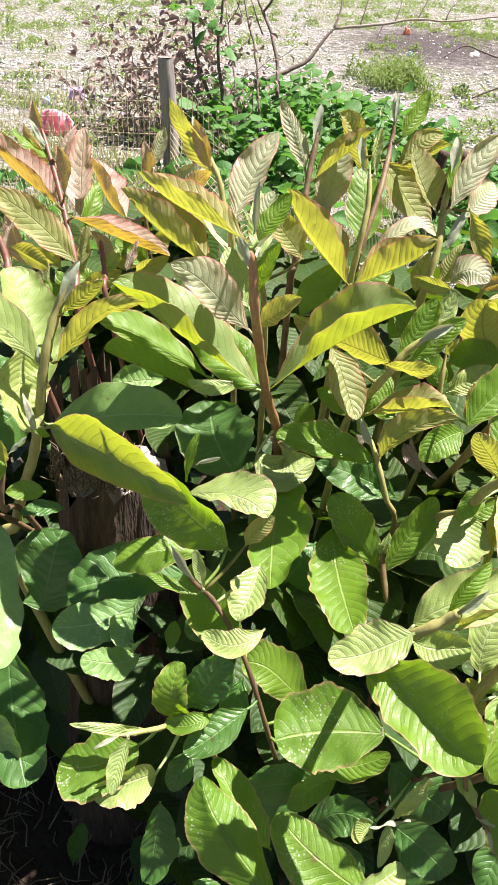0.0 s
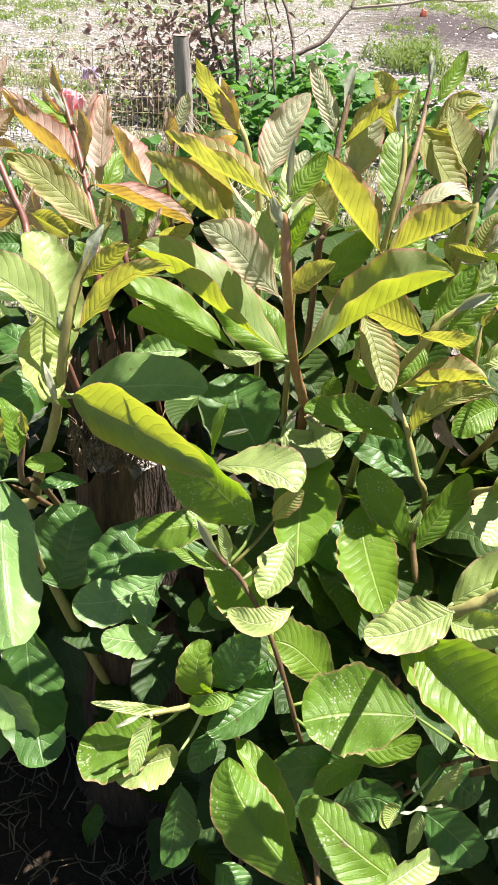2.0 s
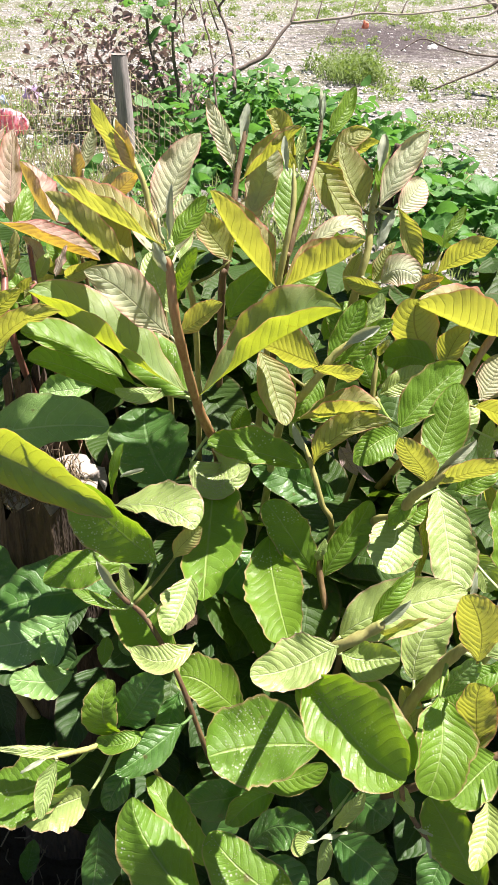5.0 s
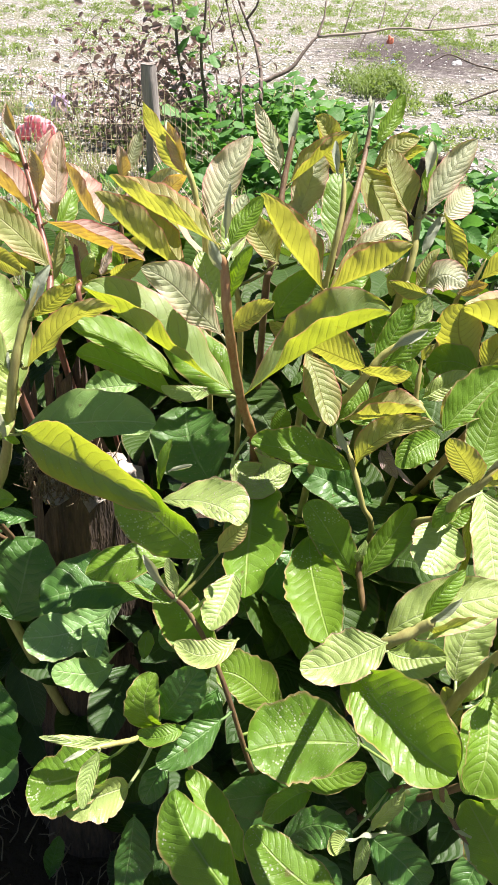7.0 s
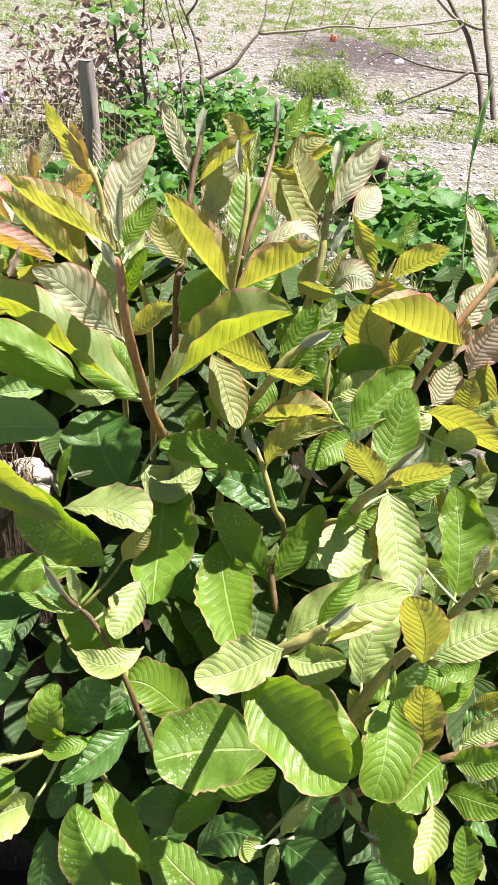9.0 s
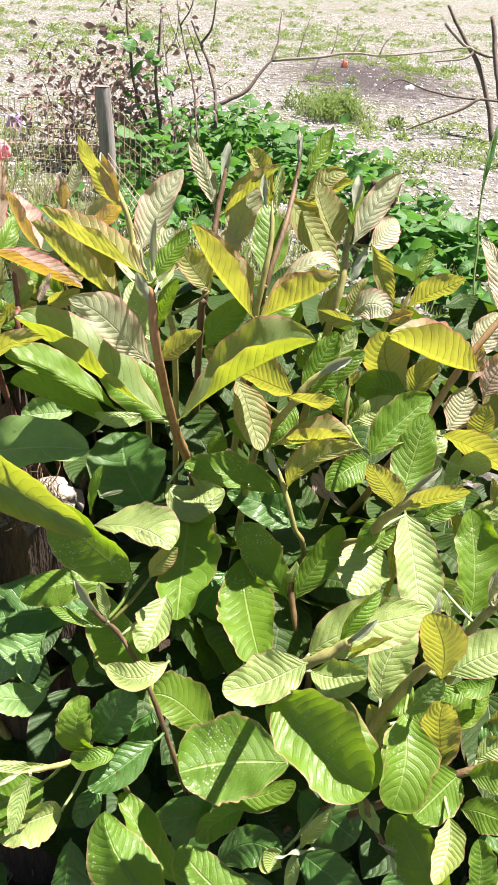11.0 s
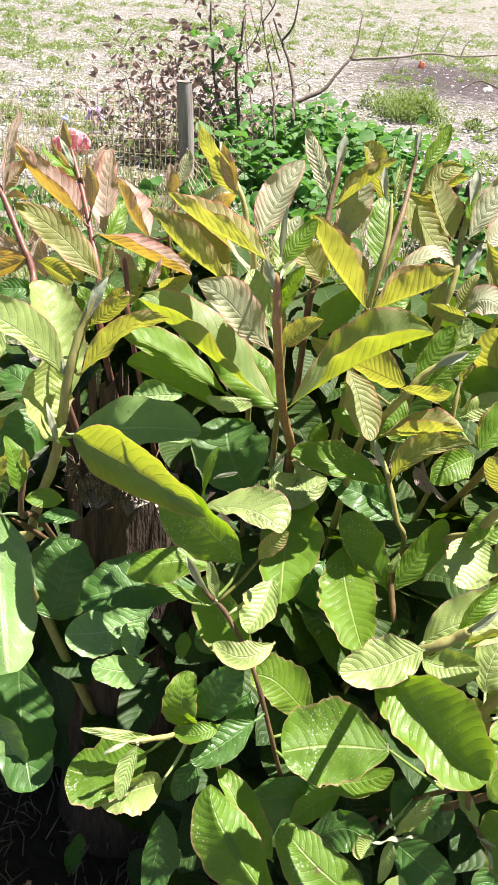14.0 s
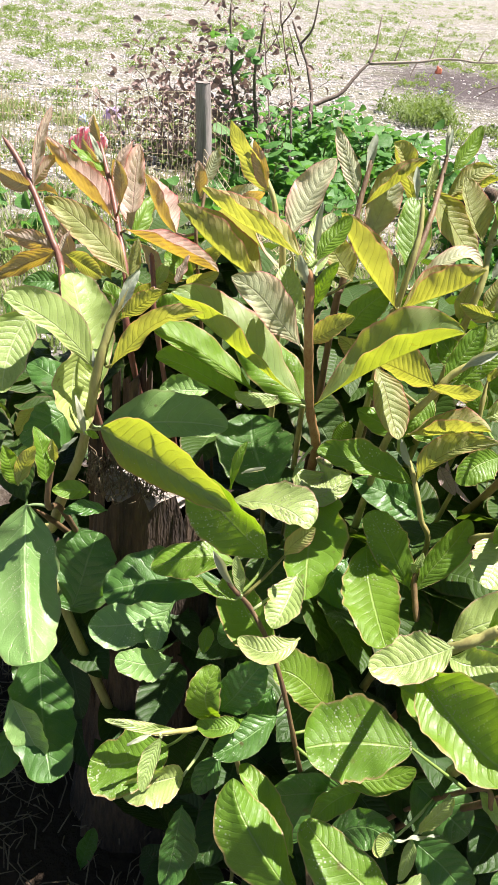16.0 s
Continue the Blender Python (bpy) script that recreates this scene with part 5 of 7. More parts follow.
leaf(s, 'mid', (0.182, 0.713, 0.759), (0.145, 0.735, 0.796), 0.028, -56, 0.05, 14)
leaf(s, 'red', (0.306, 0.679, 0.776), (0.324, 0.711, 0.810), 0.024, 131, 0.01, 13)
leaf(s, 'pale', (0.328, 0.658, 0.724), (0.353, 0.650, 0.751), 0.019, 31, 0.02, 6)
leaf(s, 'young', (0.346, 0.721, 0.770), (0.366, 0.679, 0.704), 0.031, 59, 0.04, 25)

s = shoot((0.134, 0.850, 0.020), 'small green sprig with a folded leaf bud')
stem(s, [(0.134, 0.850, 0.020), (0.181, 0.830, 0.424), (0.227, 0.750, 0.788), (0.243, 0.755, 0.817), (0.256, 0.761, 0.847)], 0.0025, 0.0019, STEM)
blade(s, 'young', (0.249, 0.745, 0.829), (0.274, 0.742, 0.849), (0.302, 0.740, 0.866), (0.015, -63), (0.018, 61), 1.10, 0.67, (0.247, 0.757, 0.825))
blade(s, 'mid', (0.255, 0.760, 0.850), (0.263, 0.768, 0.869), (0.275, 0.777, 0.888), (0.005, 45), (0.007, -42), 1.10, 0.55)
leaf(s, 'mid', (0.143, 0.726, 0.763), (0.169, 0.748, 0.798), 0.025, 35, 0.05, 13)
leaf(s, 'young', (0.080, 0.723, 0.761), (0.045, 0.733, 0.779), 0.022, -79, 0.04, 20)
leaf(s, 'mid', (0.142, 0.759, 0.798), (0.122, 0.783, 0.837), 0.027, -44, 0.05, 12)
leaf(s, 'red', (0.227, 0.734, 0.819), (0.253, 0.728, 0.832), 0.016, -91, 0.05, 21)
leaf(s, 'mid', (0.198, 0.659, 0.751), (0.176, 0.673, 0.772), 0.017, -52, 0.05, 13)

s = shoot((0.109, 0.655, 0.020), 'thick pale green shoot with a large sunlit leaf')
stem(s, [(0.109, 0.655, 0.020), (0.145, 0.760, 0.339), (0.180, 0.620, 0.600), (0.194, 0.522, 0.699), (0.201, 0.498, 0.738), (0.209, 0.486, 0.758), (0.224, 0.487, 0.778)], 0.0050, 0.0030, STEM)
blade(s, 'pale', (0.228, 0.535, 0.724), (0.235, 0.500, 0.693), (0.239, 0.468, 0.666), (0.023, 12), (0.018, -3), 1.05, 0.40, (0.197, 0.509, 0.716), ribs=1.3)
blade(s, 'young', (0.222, 0.531, 0.713), (0.218, 0.510, 0.688), (0.212, 0.486, 0.658), (0.005, -8), (0.005, 36), 1.10, 0.67, (0.195, 0.514, 0.708))
blade(s, 'pale', (0.199, 0.530, 0.694), (0.193, 0.505, 0.682), (0.182, 0.483, 0.672), (0.023, -0), (0.023, 9), 0.95, 0.42, (0.192, 0.532, 0.689))
blade(s, 'young', (0.208, 0.487, 0.755), (0.194, 0.480, 0.782), (0.177, 0.472, 0.807), (0.013, 56), (0.010, -66), 1.00, 0.62)
blade(s, 'young', (0.212, 0.488, 0.755), (0.235, 0.480, 0.773), (0.259, 0.474, 0.785), (0.012, -59), (0.016, 56), 1.10, 0.62, (0.208, 0.486, 0.757))
blade(s, 'bud', (0.211, 0.485, 0.762), (0.221, 0.488, 0.779), (0.239, 0.492, 0.795), (0.005, 75), (0.007, -75), 1.10, 0.55)
blade(s, 'mid', (0.223, 0.545, 0.725), (0.238, 0.575, 0.753), (0.249, 0.598, 0.787), (0.018, 2), (0.018, -15), 0.95, 0.50, (0.195, 0.514, 0.708))
leaf(s, 'mid', (0.210, 0.519, 0.715), (0.186, 0.504, 0.708), 0.015, -38, 0.05, 12)
leaf(s, 'mid', (0.192, 0.536, 0.684), (0.235, 0.543, 0.699), 0.022, 58, 0.05, 14)
leaf(s, 'mid', (0.201, 0.508, 0.734), (0.186, 0.502, 0.704), 0.017, -36, 0.05, 13)

s = shoot((0.162, 0.580, 0.020), 'green shoot with a large folded backlit leaf')
stem(s, [(0.162, 0.580, 0.020), (0.220, 0.559, 0.319), (0.278, 0.478, 0.578), (0.284, 0.471, 0.644), (0.304, 0.470, 0.682), (0.313, 0.467, 0.697)], 0.0037, 0.0030, STEM)
blade(s, 'mid', (0.294, 0.500, 0.638), (0.298, 0.530, 0.675), (0.294, 0.560, 0.712), (0.020, 7), (0.027, 12), 1.00, 0.45, (0.283, 0.471, 0.641))
blade(s, 'blush', (0.292, 0.465, 0.685), (0.293, 0.468, 0.703), (0.299, 0.472, 0.718), (0.005, 45), (0.007, -50), 1.10, 0.67, (0.301, 0.470, 0.677))
blade(s, 'pale', (0.257, 0.512, 0.672), (0.269, 0.506, 0.659), (0.276, 0.496, 0.641), (0.013, 53), (0.009, -55), 1.00, 0.45, (0.288, 0.470, 0.655))
blade(s, 'mid', (0.305, 0.442, 0.623), (0.287, 0.437, 0.615), (0.269, 0.434, 0.622), (0.009, -38), (0.009, 57), 1.00, 0.45, (0.283, 0.470, 0.625))
leaf(s, 'young', (0.317, 0.583, 0.600), (0.297, 0.651, 0.671), 0.044, 74, 0.02, 17)
leaf(s, 'young', (0.295, 0.469, 0.680), (0.316, 0.455, 0.678), 0.012, -106, 0.04, 22)
leaf(s, 'bud', (0.299, 0.470, 0.682), (0.300, 0.478, 0.713), 0.011, -148, 0.05, 14)
leaf(s, 'pale', (0.246, 0.512, 0.630), (0.284, 0.524, 0.654), 0.028, 39, 0.05, 12, 0.4)
leaf(s, 'mid', (0.305, 0.555, 0.629), (0.345, 0.557, 0.656), 0.026, 55, 0.06, 13)
leaf(s, 'pale', (0.304, 0.598, 0.662), (0.347, 0.606, 0.697), 0.030, -148, 0.05, 14)
leaf(s, 'pale', (0.258, 0.644, 0.694), (0.292, 0.675, 0.729), 0.030, 25, 0.05, 12)
leaf(s, 'mid', (0.266, 0.605, 0.669), (0.308, 0.615, 0.689), 0.026, 58, 0.06, 13)
leaf(s, 'mid', (0.237, 0.500, 0.609), (0.219, 0.480, 0.574), 0.026, -34, 0.06, 15, 0.5)

s = shoot((0.110, 0.580, 0.020), 'thick green shoot with a glowing yellow young leaf')
stem(s, [(0.110, 0.580, 0.020), (0.146, 0.537, 0.278), (0.183, 0.434, 0.496), (0.197, 0.415, 0.571), (0.204, 0.397, 0.629), (0.216, 0.381, 0.682), (0.226, 0.373, 0.707)], 0.0052, 0.0033, STEM)
blade(s, 'young', (0.224, 0.352, 0.707), (0.217, 0.343, 0.747), (0.200, 0.332, 0.785), (0.015, 43), (0.014, -46), 0.95, 0.54, (0.226, 0.373, 0.707), ribs=1.6)
crumbs(blade(s, 'pale', (0.204, 0.414, 0.620), (0.207, 0.428, 0.649), (0.227, 0.448, 0.676), (0.013, 14), (0.020, -28), 0.95, 0.42, (0.202, 0.401, 0.615)), 120, (0.40, 0.00), 0.50)
blade(s, 'mid', (0.205, 0.358, 0.672), (0.203, 0.325, 0.659), (0.193, 0.303, 0.636), (0.021, -9), (0.018, 16), 1.10, 0.38, (0.215, 0.382, 0.680))
blade(s, 'pale', (0.239, 0.380, 0.685), (0.264, 0.382, 0.704), (0.295, 0.386, 0.721), (0.017, 32), (0.014, -41), 1.05, 0.50, (0.220, 0.377, 0.694))
blade(s, 'waxy', (0.230, 0.420, 0.595), (0.241, 0.422, 0.620), (0.255, 0.426, 0.635), (0.011, 79), (0.013, -78), 1.00, 0.50, (0.200, 0.407, 0.599))
leaf(s, 'bud', (0.210, 0.349, 0.763), (0.211, 0.355, 0.783), 0.007, 21, 0.03, 11)
leaf(s, 'young', (0.208, 0.402, 0.580), (0.196, 0.414, 0.618), 0.019, 119, 0.05, 23)
leaf(s, 'mid', (0.229, 0.422, 0.635), (0.204, 0.407, 0.607), 0.020, -29, 0.05, 13)
leaf(s, 'mid', (0.223, 0.398, 0.623), (0.206, 0.344, 0.581), 0.049, -28, 0.08, 19, 0.6)
leaf(s, 'young', (0.248, 0.386, 0.568), (0.254, 0.407, 0.631), 0.036, 157, 0.05, 23, 0.4)
leaf(s, 'mid', (0.254, 0.380, 0.568), (0.229, 0.350, 0.554), 0.031, -16, 0.06, 11, 0.6)
leaf(s, 'mid', (0.279, 0.433, 0.619), (0.244, 0.424, 0.601), 0.021, -32, 0.05, 15, 0.4)
leaf(s, 'mid', (0.241, 0.429, 0.569), (0.267, 0.450, 0.607), 0.026, 19, 0.05, 15, 0.4)
leaf(s, 'mid', (0.268, 0.431, 0.575), (0.304, 0.444, 0.601), 0.023, 30, 0.05, 13)

s = shoot((0.122, 0.580, 0.020), 'low brown shoot with broad pale sunlit leaves')
stem(s, [(0.122, 0.580, 0.020), (0.164, 0.518, 0.286), (0.206, 0.396, 0.512), (0.236, 0.382, 0.549), (0.268, 0.380, 0.579), (0.316, 0.383, 0.599)], 0.0031, 0.0027, STEM_BROWN)
blade(s, 'young', (0.253, 0.388, 0.574), (0.248, 0.390, 0.614), (0.243, 0.384, 0.654), (0.016, 54), (0.014, -67), 1.05, 0.52, (0.256, 0.380, 0.570), ribs=2.2)
blade(s, 'mid', (0.269, 0.380, 0.580), (0.249, 0.365, 0.574), (0.228, 0.348, 0.567), (0.019, -40), (0.021, 53), 1.00, 0.40, ribs=1.8)
blade(s, 'pale', (0.253, 0.345, 0.575), (0.250, 0.325, 0.564), (0.235, 0.300, 0.558), (0.014, 21), (0.011, 7), 1.05, 0.45, (0.256, 0.380, 0.570))
blade(s, 'mid', (0.288, 0.402, 0.507), (0.306, 0.392, 0.515), (0.329, 0.380, 0.518), (0.013, 51), (0.015, -57), 1.00, 0.45)
blade(s, 'pale', (0.281, 0.387, 0.586), (0.296, 0.390, 0.598), (0.313, 0.392, 0.605), (0.011, 55), (0.010, -50), 1.00, 0.42, (0.280, 0.380, 0.585))
blade(s, 'mid', (0.272, 0.374, 0.587), (0.288, 0.366, 0.594), (0.305, 0.362, 0.603), (0.013, 75), (0.012, -41), 1.00, 0.45, (0.273, 0.380, 0.582))
blade(s, 'young', (0.293, 0.411, 0.605), (0.303, 0.408, 0.615), (0.312, 0.405, 0.628), (0.006, 71), (0.008, -66), 1.10, 0.67, (0.301, 0.382, 0.593))
leaf(s, 'old', (0.303, 0.434, 0.545), (0.331, 0.448, 0.571), 0.026, 33, 0.05, 13, 0.5)
leaf(s, 'young', (0.309, 0.406, 0.578), (0.322, 0.411, 0.606), 0.016, 46, 0.05, 21)
leaf(s, 'old', (0.255, 0.397, 0.442), (0.235, 0.366, 0.408), 0.032, -19, 0.06, 13, 0.5)
leaf(s, 'pale', (0.320, 0.357, 0.459), (0.302, 0.366, 0.491), 0.016, -15, 0.03, 12)
leaf(s, 'old', (0.343, 0.395, 0.447), (0.313, 0.406, 0.462), 0.020, 10, 0.05, 14, 0.5)

s = shoot((0.111, 0.580, 0.020), 'withered thin sprig with small grey curled leaves')
stem(s, [(0.111, 0.580, 0.020), (0.148, 0.508, 0.306), (0.185, 0.375, 0.553), (0.200, 0.366, 0.539), (0.211, 0.356, 0.524), (0.221, 0.349, 0.514)], 0.0022, 0.0015, STEM_BROWN)
crumbs(blade(s, 'mid', (0.127, 0.285, 0.516), (0.080, 0.300, 0.543), (0.050, 0.330, 0.549), (0.022, -31), (0.017, 19), 0.95, 0.50), 120, (0.50, 0.00), 0.60)
blade(s, 'pale', (0.096, 0.268, 0.537), (0.120, 0.283, 0.542), (0.141, 0.298, 0.545), (0.009, 56), (0.014, -27), 1.10, 0.45)
blade(s, 'pale', (0.137, 0.388, 0.460), (0.129, 0.382, 0.457), (0.128, 0.376, 0.451), (0.010, -38), (0.020, 58), 1.10, 0.55, (0.172, 0.420, 0.479))
blade(s, 'old', (0.149, 0.386, 0.467), (0.176, 0.368, 0.461), (0.198, 0.355, 0.444), (0.020, 44), (0.020, -52), 1.10, 0.40, (0.172, 0.420, 0.479), ribs=2.0)
blade(s, 'pale', (0.148, 0.362, 0.506), (0.155, 0.360, 0.531), (0.167, 0.365, 0.552), (0.007, 82), (0.008, -83), 1.10, 0.55, (0.178, 0.399, 0.514))
blade(s, 'pale', (0.142, 0.360, 0.503), (0.141, 0.352, 0.492), (0.137, 0.345, 0.465), (0.006, -13), (0.005, 0), 1.10, 0.55, (0.178, 0.399, 0.514))
crumbs(blade(s, 'mid', (0.138, 0.394, 0.568), (0.088, 0.392, 0.569), (0.046, 0.380, 0.569), (0.029, -48), (0.036, 42), 1.20, 0.38, (0.183, 0.382, 0.541)), 440, (0.35, 0.20), 0.50)
blade(s, 'mid', (0.278, 0.350, 0.444), (0.253, 0.375, 0.474), (0.232, 0.402, 0.498), (0.024, -72), (0.025, 61), 1.00, 0.45)
blade(s, 'mid', (0.283, 0.325, 0.492), (0.289, 0.340, 0.514), (0.285, 0.353, 0.537), (0.014, 19), (0.012, 7), 1.00, 0.42, ribs=2.4)
leaf(s, 'pale', (0.189, 0.375, 0.552), (0.207, 0.357, 0.534), 0.013, 15, 0.04, 15)
leaf(s, 'bud', (0.208, 0.356, 0.524), (0.222, 0.349, 0.523), 0.005, 20, 0.05, 14)
leaf(s, 'bud', (0.218, 0.352, 0.517), (0.222, 0.342, 0.503), 0.005, 32, 0.05, 15)


# ---- inner foliage of the shrub, its shade put into the leaf colour ----
def join_leaves(name, places, kind, label, category, nu=10, nv=4):
    """Many small leaves in one mesh. places: base, tip, width, roll, arch, fold."""
    verts, faces, uvs = [], [], []
    for base, tip, width, roll, arch, fold in places:
        length = (Vector(tip) - Vector(base)).length
        m = leaf_pose(base, tip, roll)
        k = len(verts)
        tf = math.sin(radians(fold))
        for i in range(nu + 1):
            u = i / nu
            half = max(0.5 * width * max(0.0, math.sin(math.pi * u ** 0.85)) ** 0.7, 0.0008)
            for j in range(nv + 1):
                v = -1 + 2 * j / nv
                z = arch * length * 4 * u * (1 - u) + abs(v) * half * tf + 0.012 * length * math.sin(u * 21 + k) * v
                verts.append(m @ Vector((v * half, u * length, z)))
                uvs.append((u, 0.5 + 0.5 * v))
        for i in range(nu):
            for j in range(nv):
                a = k + i * (nv + 1) + j
                faces.append((a, a + 1, a + nv + 2, a + nv + 1))
    ob = new(name, mesh_from(name, verts, faces, LEAF[kind], uvs))
    return tagged(ob, label, category, kind="stuff")


def surface_y(z):
    return 0.31 + (z - 0.55) * 1.63 if z < 0.74 else 0.62 + (z - 0.74) * 0.6


def inner_foliage():
    rng = random.Random(21)
    places = []
    for _ in range(1900):
        z = rng.uniform(0.12, 0.74) if rng.random() < 0.6 else rng.uniform(0.48, 0.74)
        x = rng.uniform(-0.60, 0.75)
        y = max(surface_y(z), 0.30) + rng.uniform(0.19, 0.50)
        if x < -0.10 and z < 0.58:
            y = max(y, rng.uniform(0.84, 1.15))
        if z > 0.60:
            y = max(y, rng.uniform(0.78, 1.10))
        if -0.30 < x < 0.0 and z > 0.40:
            y = max(y, rng.uniform(0.96, 1.2))
        if (x < -0.30 and z > 0.60) or ((x - 0.08) / 0.66) ** 2 + ((y - 0.75) / 0.55) ** 2 > 1:
            continue
        a = rng.uniform(-2.4, -0.6) if rng.random() < 0.75 else rng.uniform(0, 6.28)
        length = rng.uniform(0.07, 0.12)
        tilt = rng.uniform(-0.6, 0.35)
        base = Vector((x, y, z))
        tip = base + Vector((math.cos(a), math.sin(a), tilt)).normalized() * length
        places.append((base, tip, length * rng.uniform(0.45, 0.65), rng.uniform(-35, 35), rng.uniform(0.02, 0.10), rng.uniform(5, 25)))
    for _ in range(650):
        y = rng.uniform(0.88, 1.40)
        base = Vector((rng.uniform(-0.45, 0.80), y, rng.uniform(0.06, 0.56 - (y - 0.88) * 0.35)))
        if ((base.x - 0.15) / 0.62) ** 2 + ((y - 0.85) / 0.55) ** 2 > 1:
            continue
        a, length = rng.uniform(0, 6.28), rng.uniform(0.07, 0.12)
        tip = base + Vector((math.cos(a), math.sin(a), rng.uniform(-0.6, 0.3))).normalized() * length
        places.append((base, tip, length * rng.uniform(0.45, 0.65), rng.uniform(-35, 35), rng.uniform(0.02, 0.10), rng.uniform(5, 25)))
    # extra dark leaves, added to fill the shade low before the stump
    for _ in range(45):
        base = Vector((rng.uniform(-0.30, -0.09), rng.uniform(0.70, 0.84), rng.uniform(0.16, 0.46)))
        a, length = rng.uniform(-2.6, -0.5), rng.uniform(0.07, 0.11)
        tip = base + Vector((math.cos(a), math.sin(a), rng.uniform(-1.0, 0.1))).normalized() * length
        places.append((base, tip, length * rng.uniform(0.45, 0.65), rng.uniform(-35, 35), rng.uniform(0.02, 0.10), rng.uniform(5, 25)))
    # both sets carry shade in their colour, the lower one darker
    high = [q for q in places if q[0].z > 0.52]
    join_leaves("crown_leaves", high, "shade", "yellowish green leaves within the shrub crown, darkened to stand for shade", "foliage")
    join_leaves("inner_leaves", [q for q in places if q[0].z <= 0.52], "inner", "inner leaves of the shrub, green darkened to stand for shade", "foliage")


inner_foliage()


# ---- old stump, broken wood and straw at the foot of the shrub ----
def build_stump(x, y, top, radius, label, seed):
    rng = random.Random(seed)
    n, rings = 40, 14
    verts, faces = [], []
    prof = [rng.uniform(-1, 1) for _ in range(n)]
    for i in range(rings + 1):
        f = i / rings
        for k in range(n):
            a = 2 * math.pi * k / n
            r = radius * (1.25 - 0.35 * f + 0.3 * (1 - f) ** 4) * (1 + 0.06 * prof[k] + 0.05 * math.sin(3 * a + 1.3) + 0.03 * noise.noise(Vector((a * 3, f * 3, seed))))
            h = -0.05 + (top + 0.05) * f + (0.025 * prof[(k * 3) % n] if i == rings else 0)
            verts.append((x + r * math.cos(a), y + r * math.sin(a), h))
    for i in range(rings):
        for k in range(n):
            a, b = i * n + k, i * n + (k + 1) % n
            faces.append((a, b, b + n, a + n))
    stump = new("tree_stump")
    stump.location = (x, y, 0)
    bpy.context.view_layer.update()
    tagged(stump, label, "stump")
    part("bark", mesh_from("bark", verts, faces, STUMP_WOOD), stump, "", Matrix.Identity(4))
    verts, faces = [(x, y, top - 0.012)], []
    for ring, rr in ((0.5, 0.5), (0.86, 0.86)):
        for k in range(n):
            a = 2 * math.pi * k / n
            r = radius * rr * 0.95
            verts.append((x + r * math.cos(a), y + r * math.sin(a), top - 0.006 + 0.014 * noise.noise(Vector((math.cos(a) * 4 * ring, math.sin(a) * 4 * ring, seed + 5)))))
    for k in range(n):
        faces.append((0, 1 + k, 1 + (k + 1) % n))
        faces.append((1 + k, 1 + n + k, 1 + n + (k + 1) % n, 1 + (k + 1) % n))
    part("cut_face", mesh_from("cut_face", verts, faces, WOOD_CUT), stump, "crumbling pale cut face", Matrix.Identity(4))
    return stump


build_stump(-0.150, 0.760, 0.560, 0.075, "rotten brown cut stump between the leafy shoots", 3)


def splinters(x, y, z0, count, seed):
    rng = random.Random(seed)
    thing = new("broken_stake")
    thing.location = (x, y, 0)
    bpy.context.view_layer.update()
    tagged(thing, "splintered brown rotten wood standing behind the leaves", "wood")
    for _ in range(count):
        px, py = x + rng.uniform(-0.035, 0.035), y + rng.uniform(-0.02, 0.02)
        h = z0 + rng.uniform(-0.04, 0.02)
        w, d = rng.uniform(0.004, 0.009), rng.uniform(0.003, 0.006)
        lx = rng.uniform(-0.01, 0.01)
        v = [(px - w, py - d, -0.02), (px + w, py - d, -0.02), (px + w, py + d, -0.02), (px - w, py + d, -0.02),
             (px - w + lx, py - d, h - rng.uniform(0, 0.03)), (px + w * 0.7 + lx, py - d, h), (px + w * 0.6 + lx, py + d, h - rng.uniform(0, 0.02)), (px - w + lx, py + d, h - 0.02)]
        f = [(0, 1, 5, 4), (1, 2, 6, 5), (2, 3, 7, 6), (3, 0, 4, 7), (4, 5, 6, 7), (3, 2, 1, 0)]
        part("splinter", mesh_from("splinter", v, f, STUMP_WOOD, smooth=False), thing, "", Matrix.Identity(4))


splinters(-0.200, 0.815, 0.680, 9, 4)

STRAW_DARK = plain_material("old_straw", (0.10, 0.075, 0.045), (0.26, 0.20, 0.12), 30, 0.9, 0.2, 0.001)


def straw_patch(name, cx, cy, rx, ry, z, count, length, material, label, seed, r=0.0011):
    rng = random.Random(seed)
    verts, faces = [], []
    for _ in range(count):
        a, q = rng.uniform(0, 6.28), math.sqrt(rng.random())
        x, y = cx + rx * q * math.cos(a), cy + ry * q * math.sin(a)
        d = rng.uniform(0, 6.28)
        ln = length * rng.uniform(0.4, 1.3)
        h = z + rng.uniform(0.0, 0.02)
        pts = [(x, y, h), (x + math.cos(d) * ln * 0.5, y + math.sin(d) * ln * 0.5, h + rng.uniform(0, 0.02)), (x + math.cos(d + 0.3) * ln, y + math.sin(d + 0.3) * ln, h + rng.uniform(-0.01, 0.02))]
        v, f = tube(pts, [r, r * 0.9, r * 0.5], 4)
        k = len(verts)
        verts += v
        faces += [tuple(i + k for i in q2) for q2 in f]
    return tagged(new(name, mesh_from(name, verts, faces, material)), label, "straw", kind="stuff")


straw_patch("straw_litter", -0.10, 0.62, 0.55, 0.45, 0.005, 1500, 0.055, STRAW_DARK, "dry straw and dead stalks on shaded earth", 5)
straw_patch("straw_on_stump", -0.165, 0.735, 0.055, 0.05, 0.565, 420, 0.014, STRAW_DARK, "crumbled straw on the stump top", 6, 0.0007)


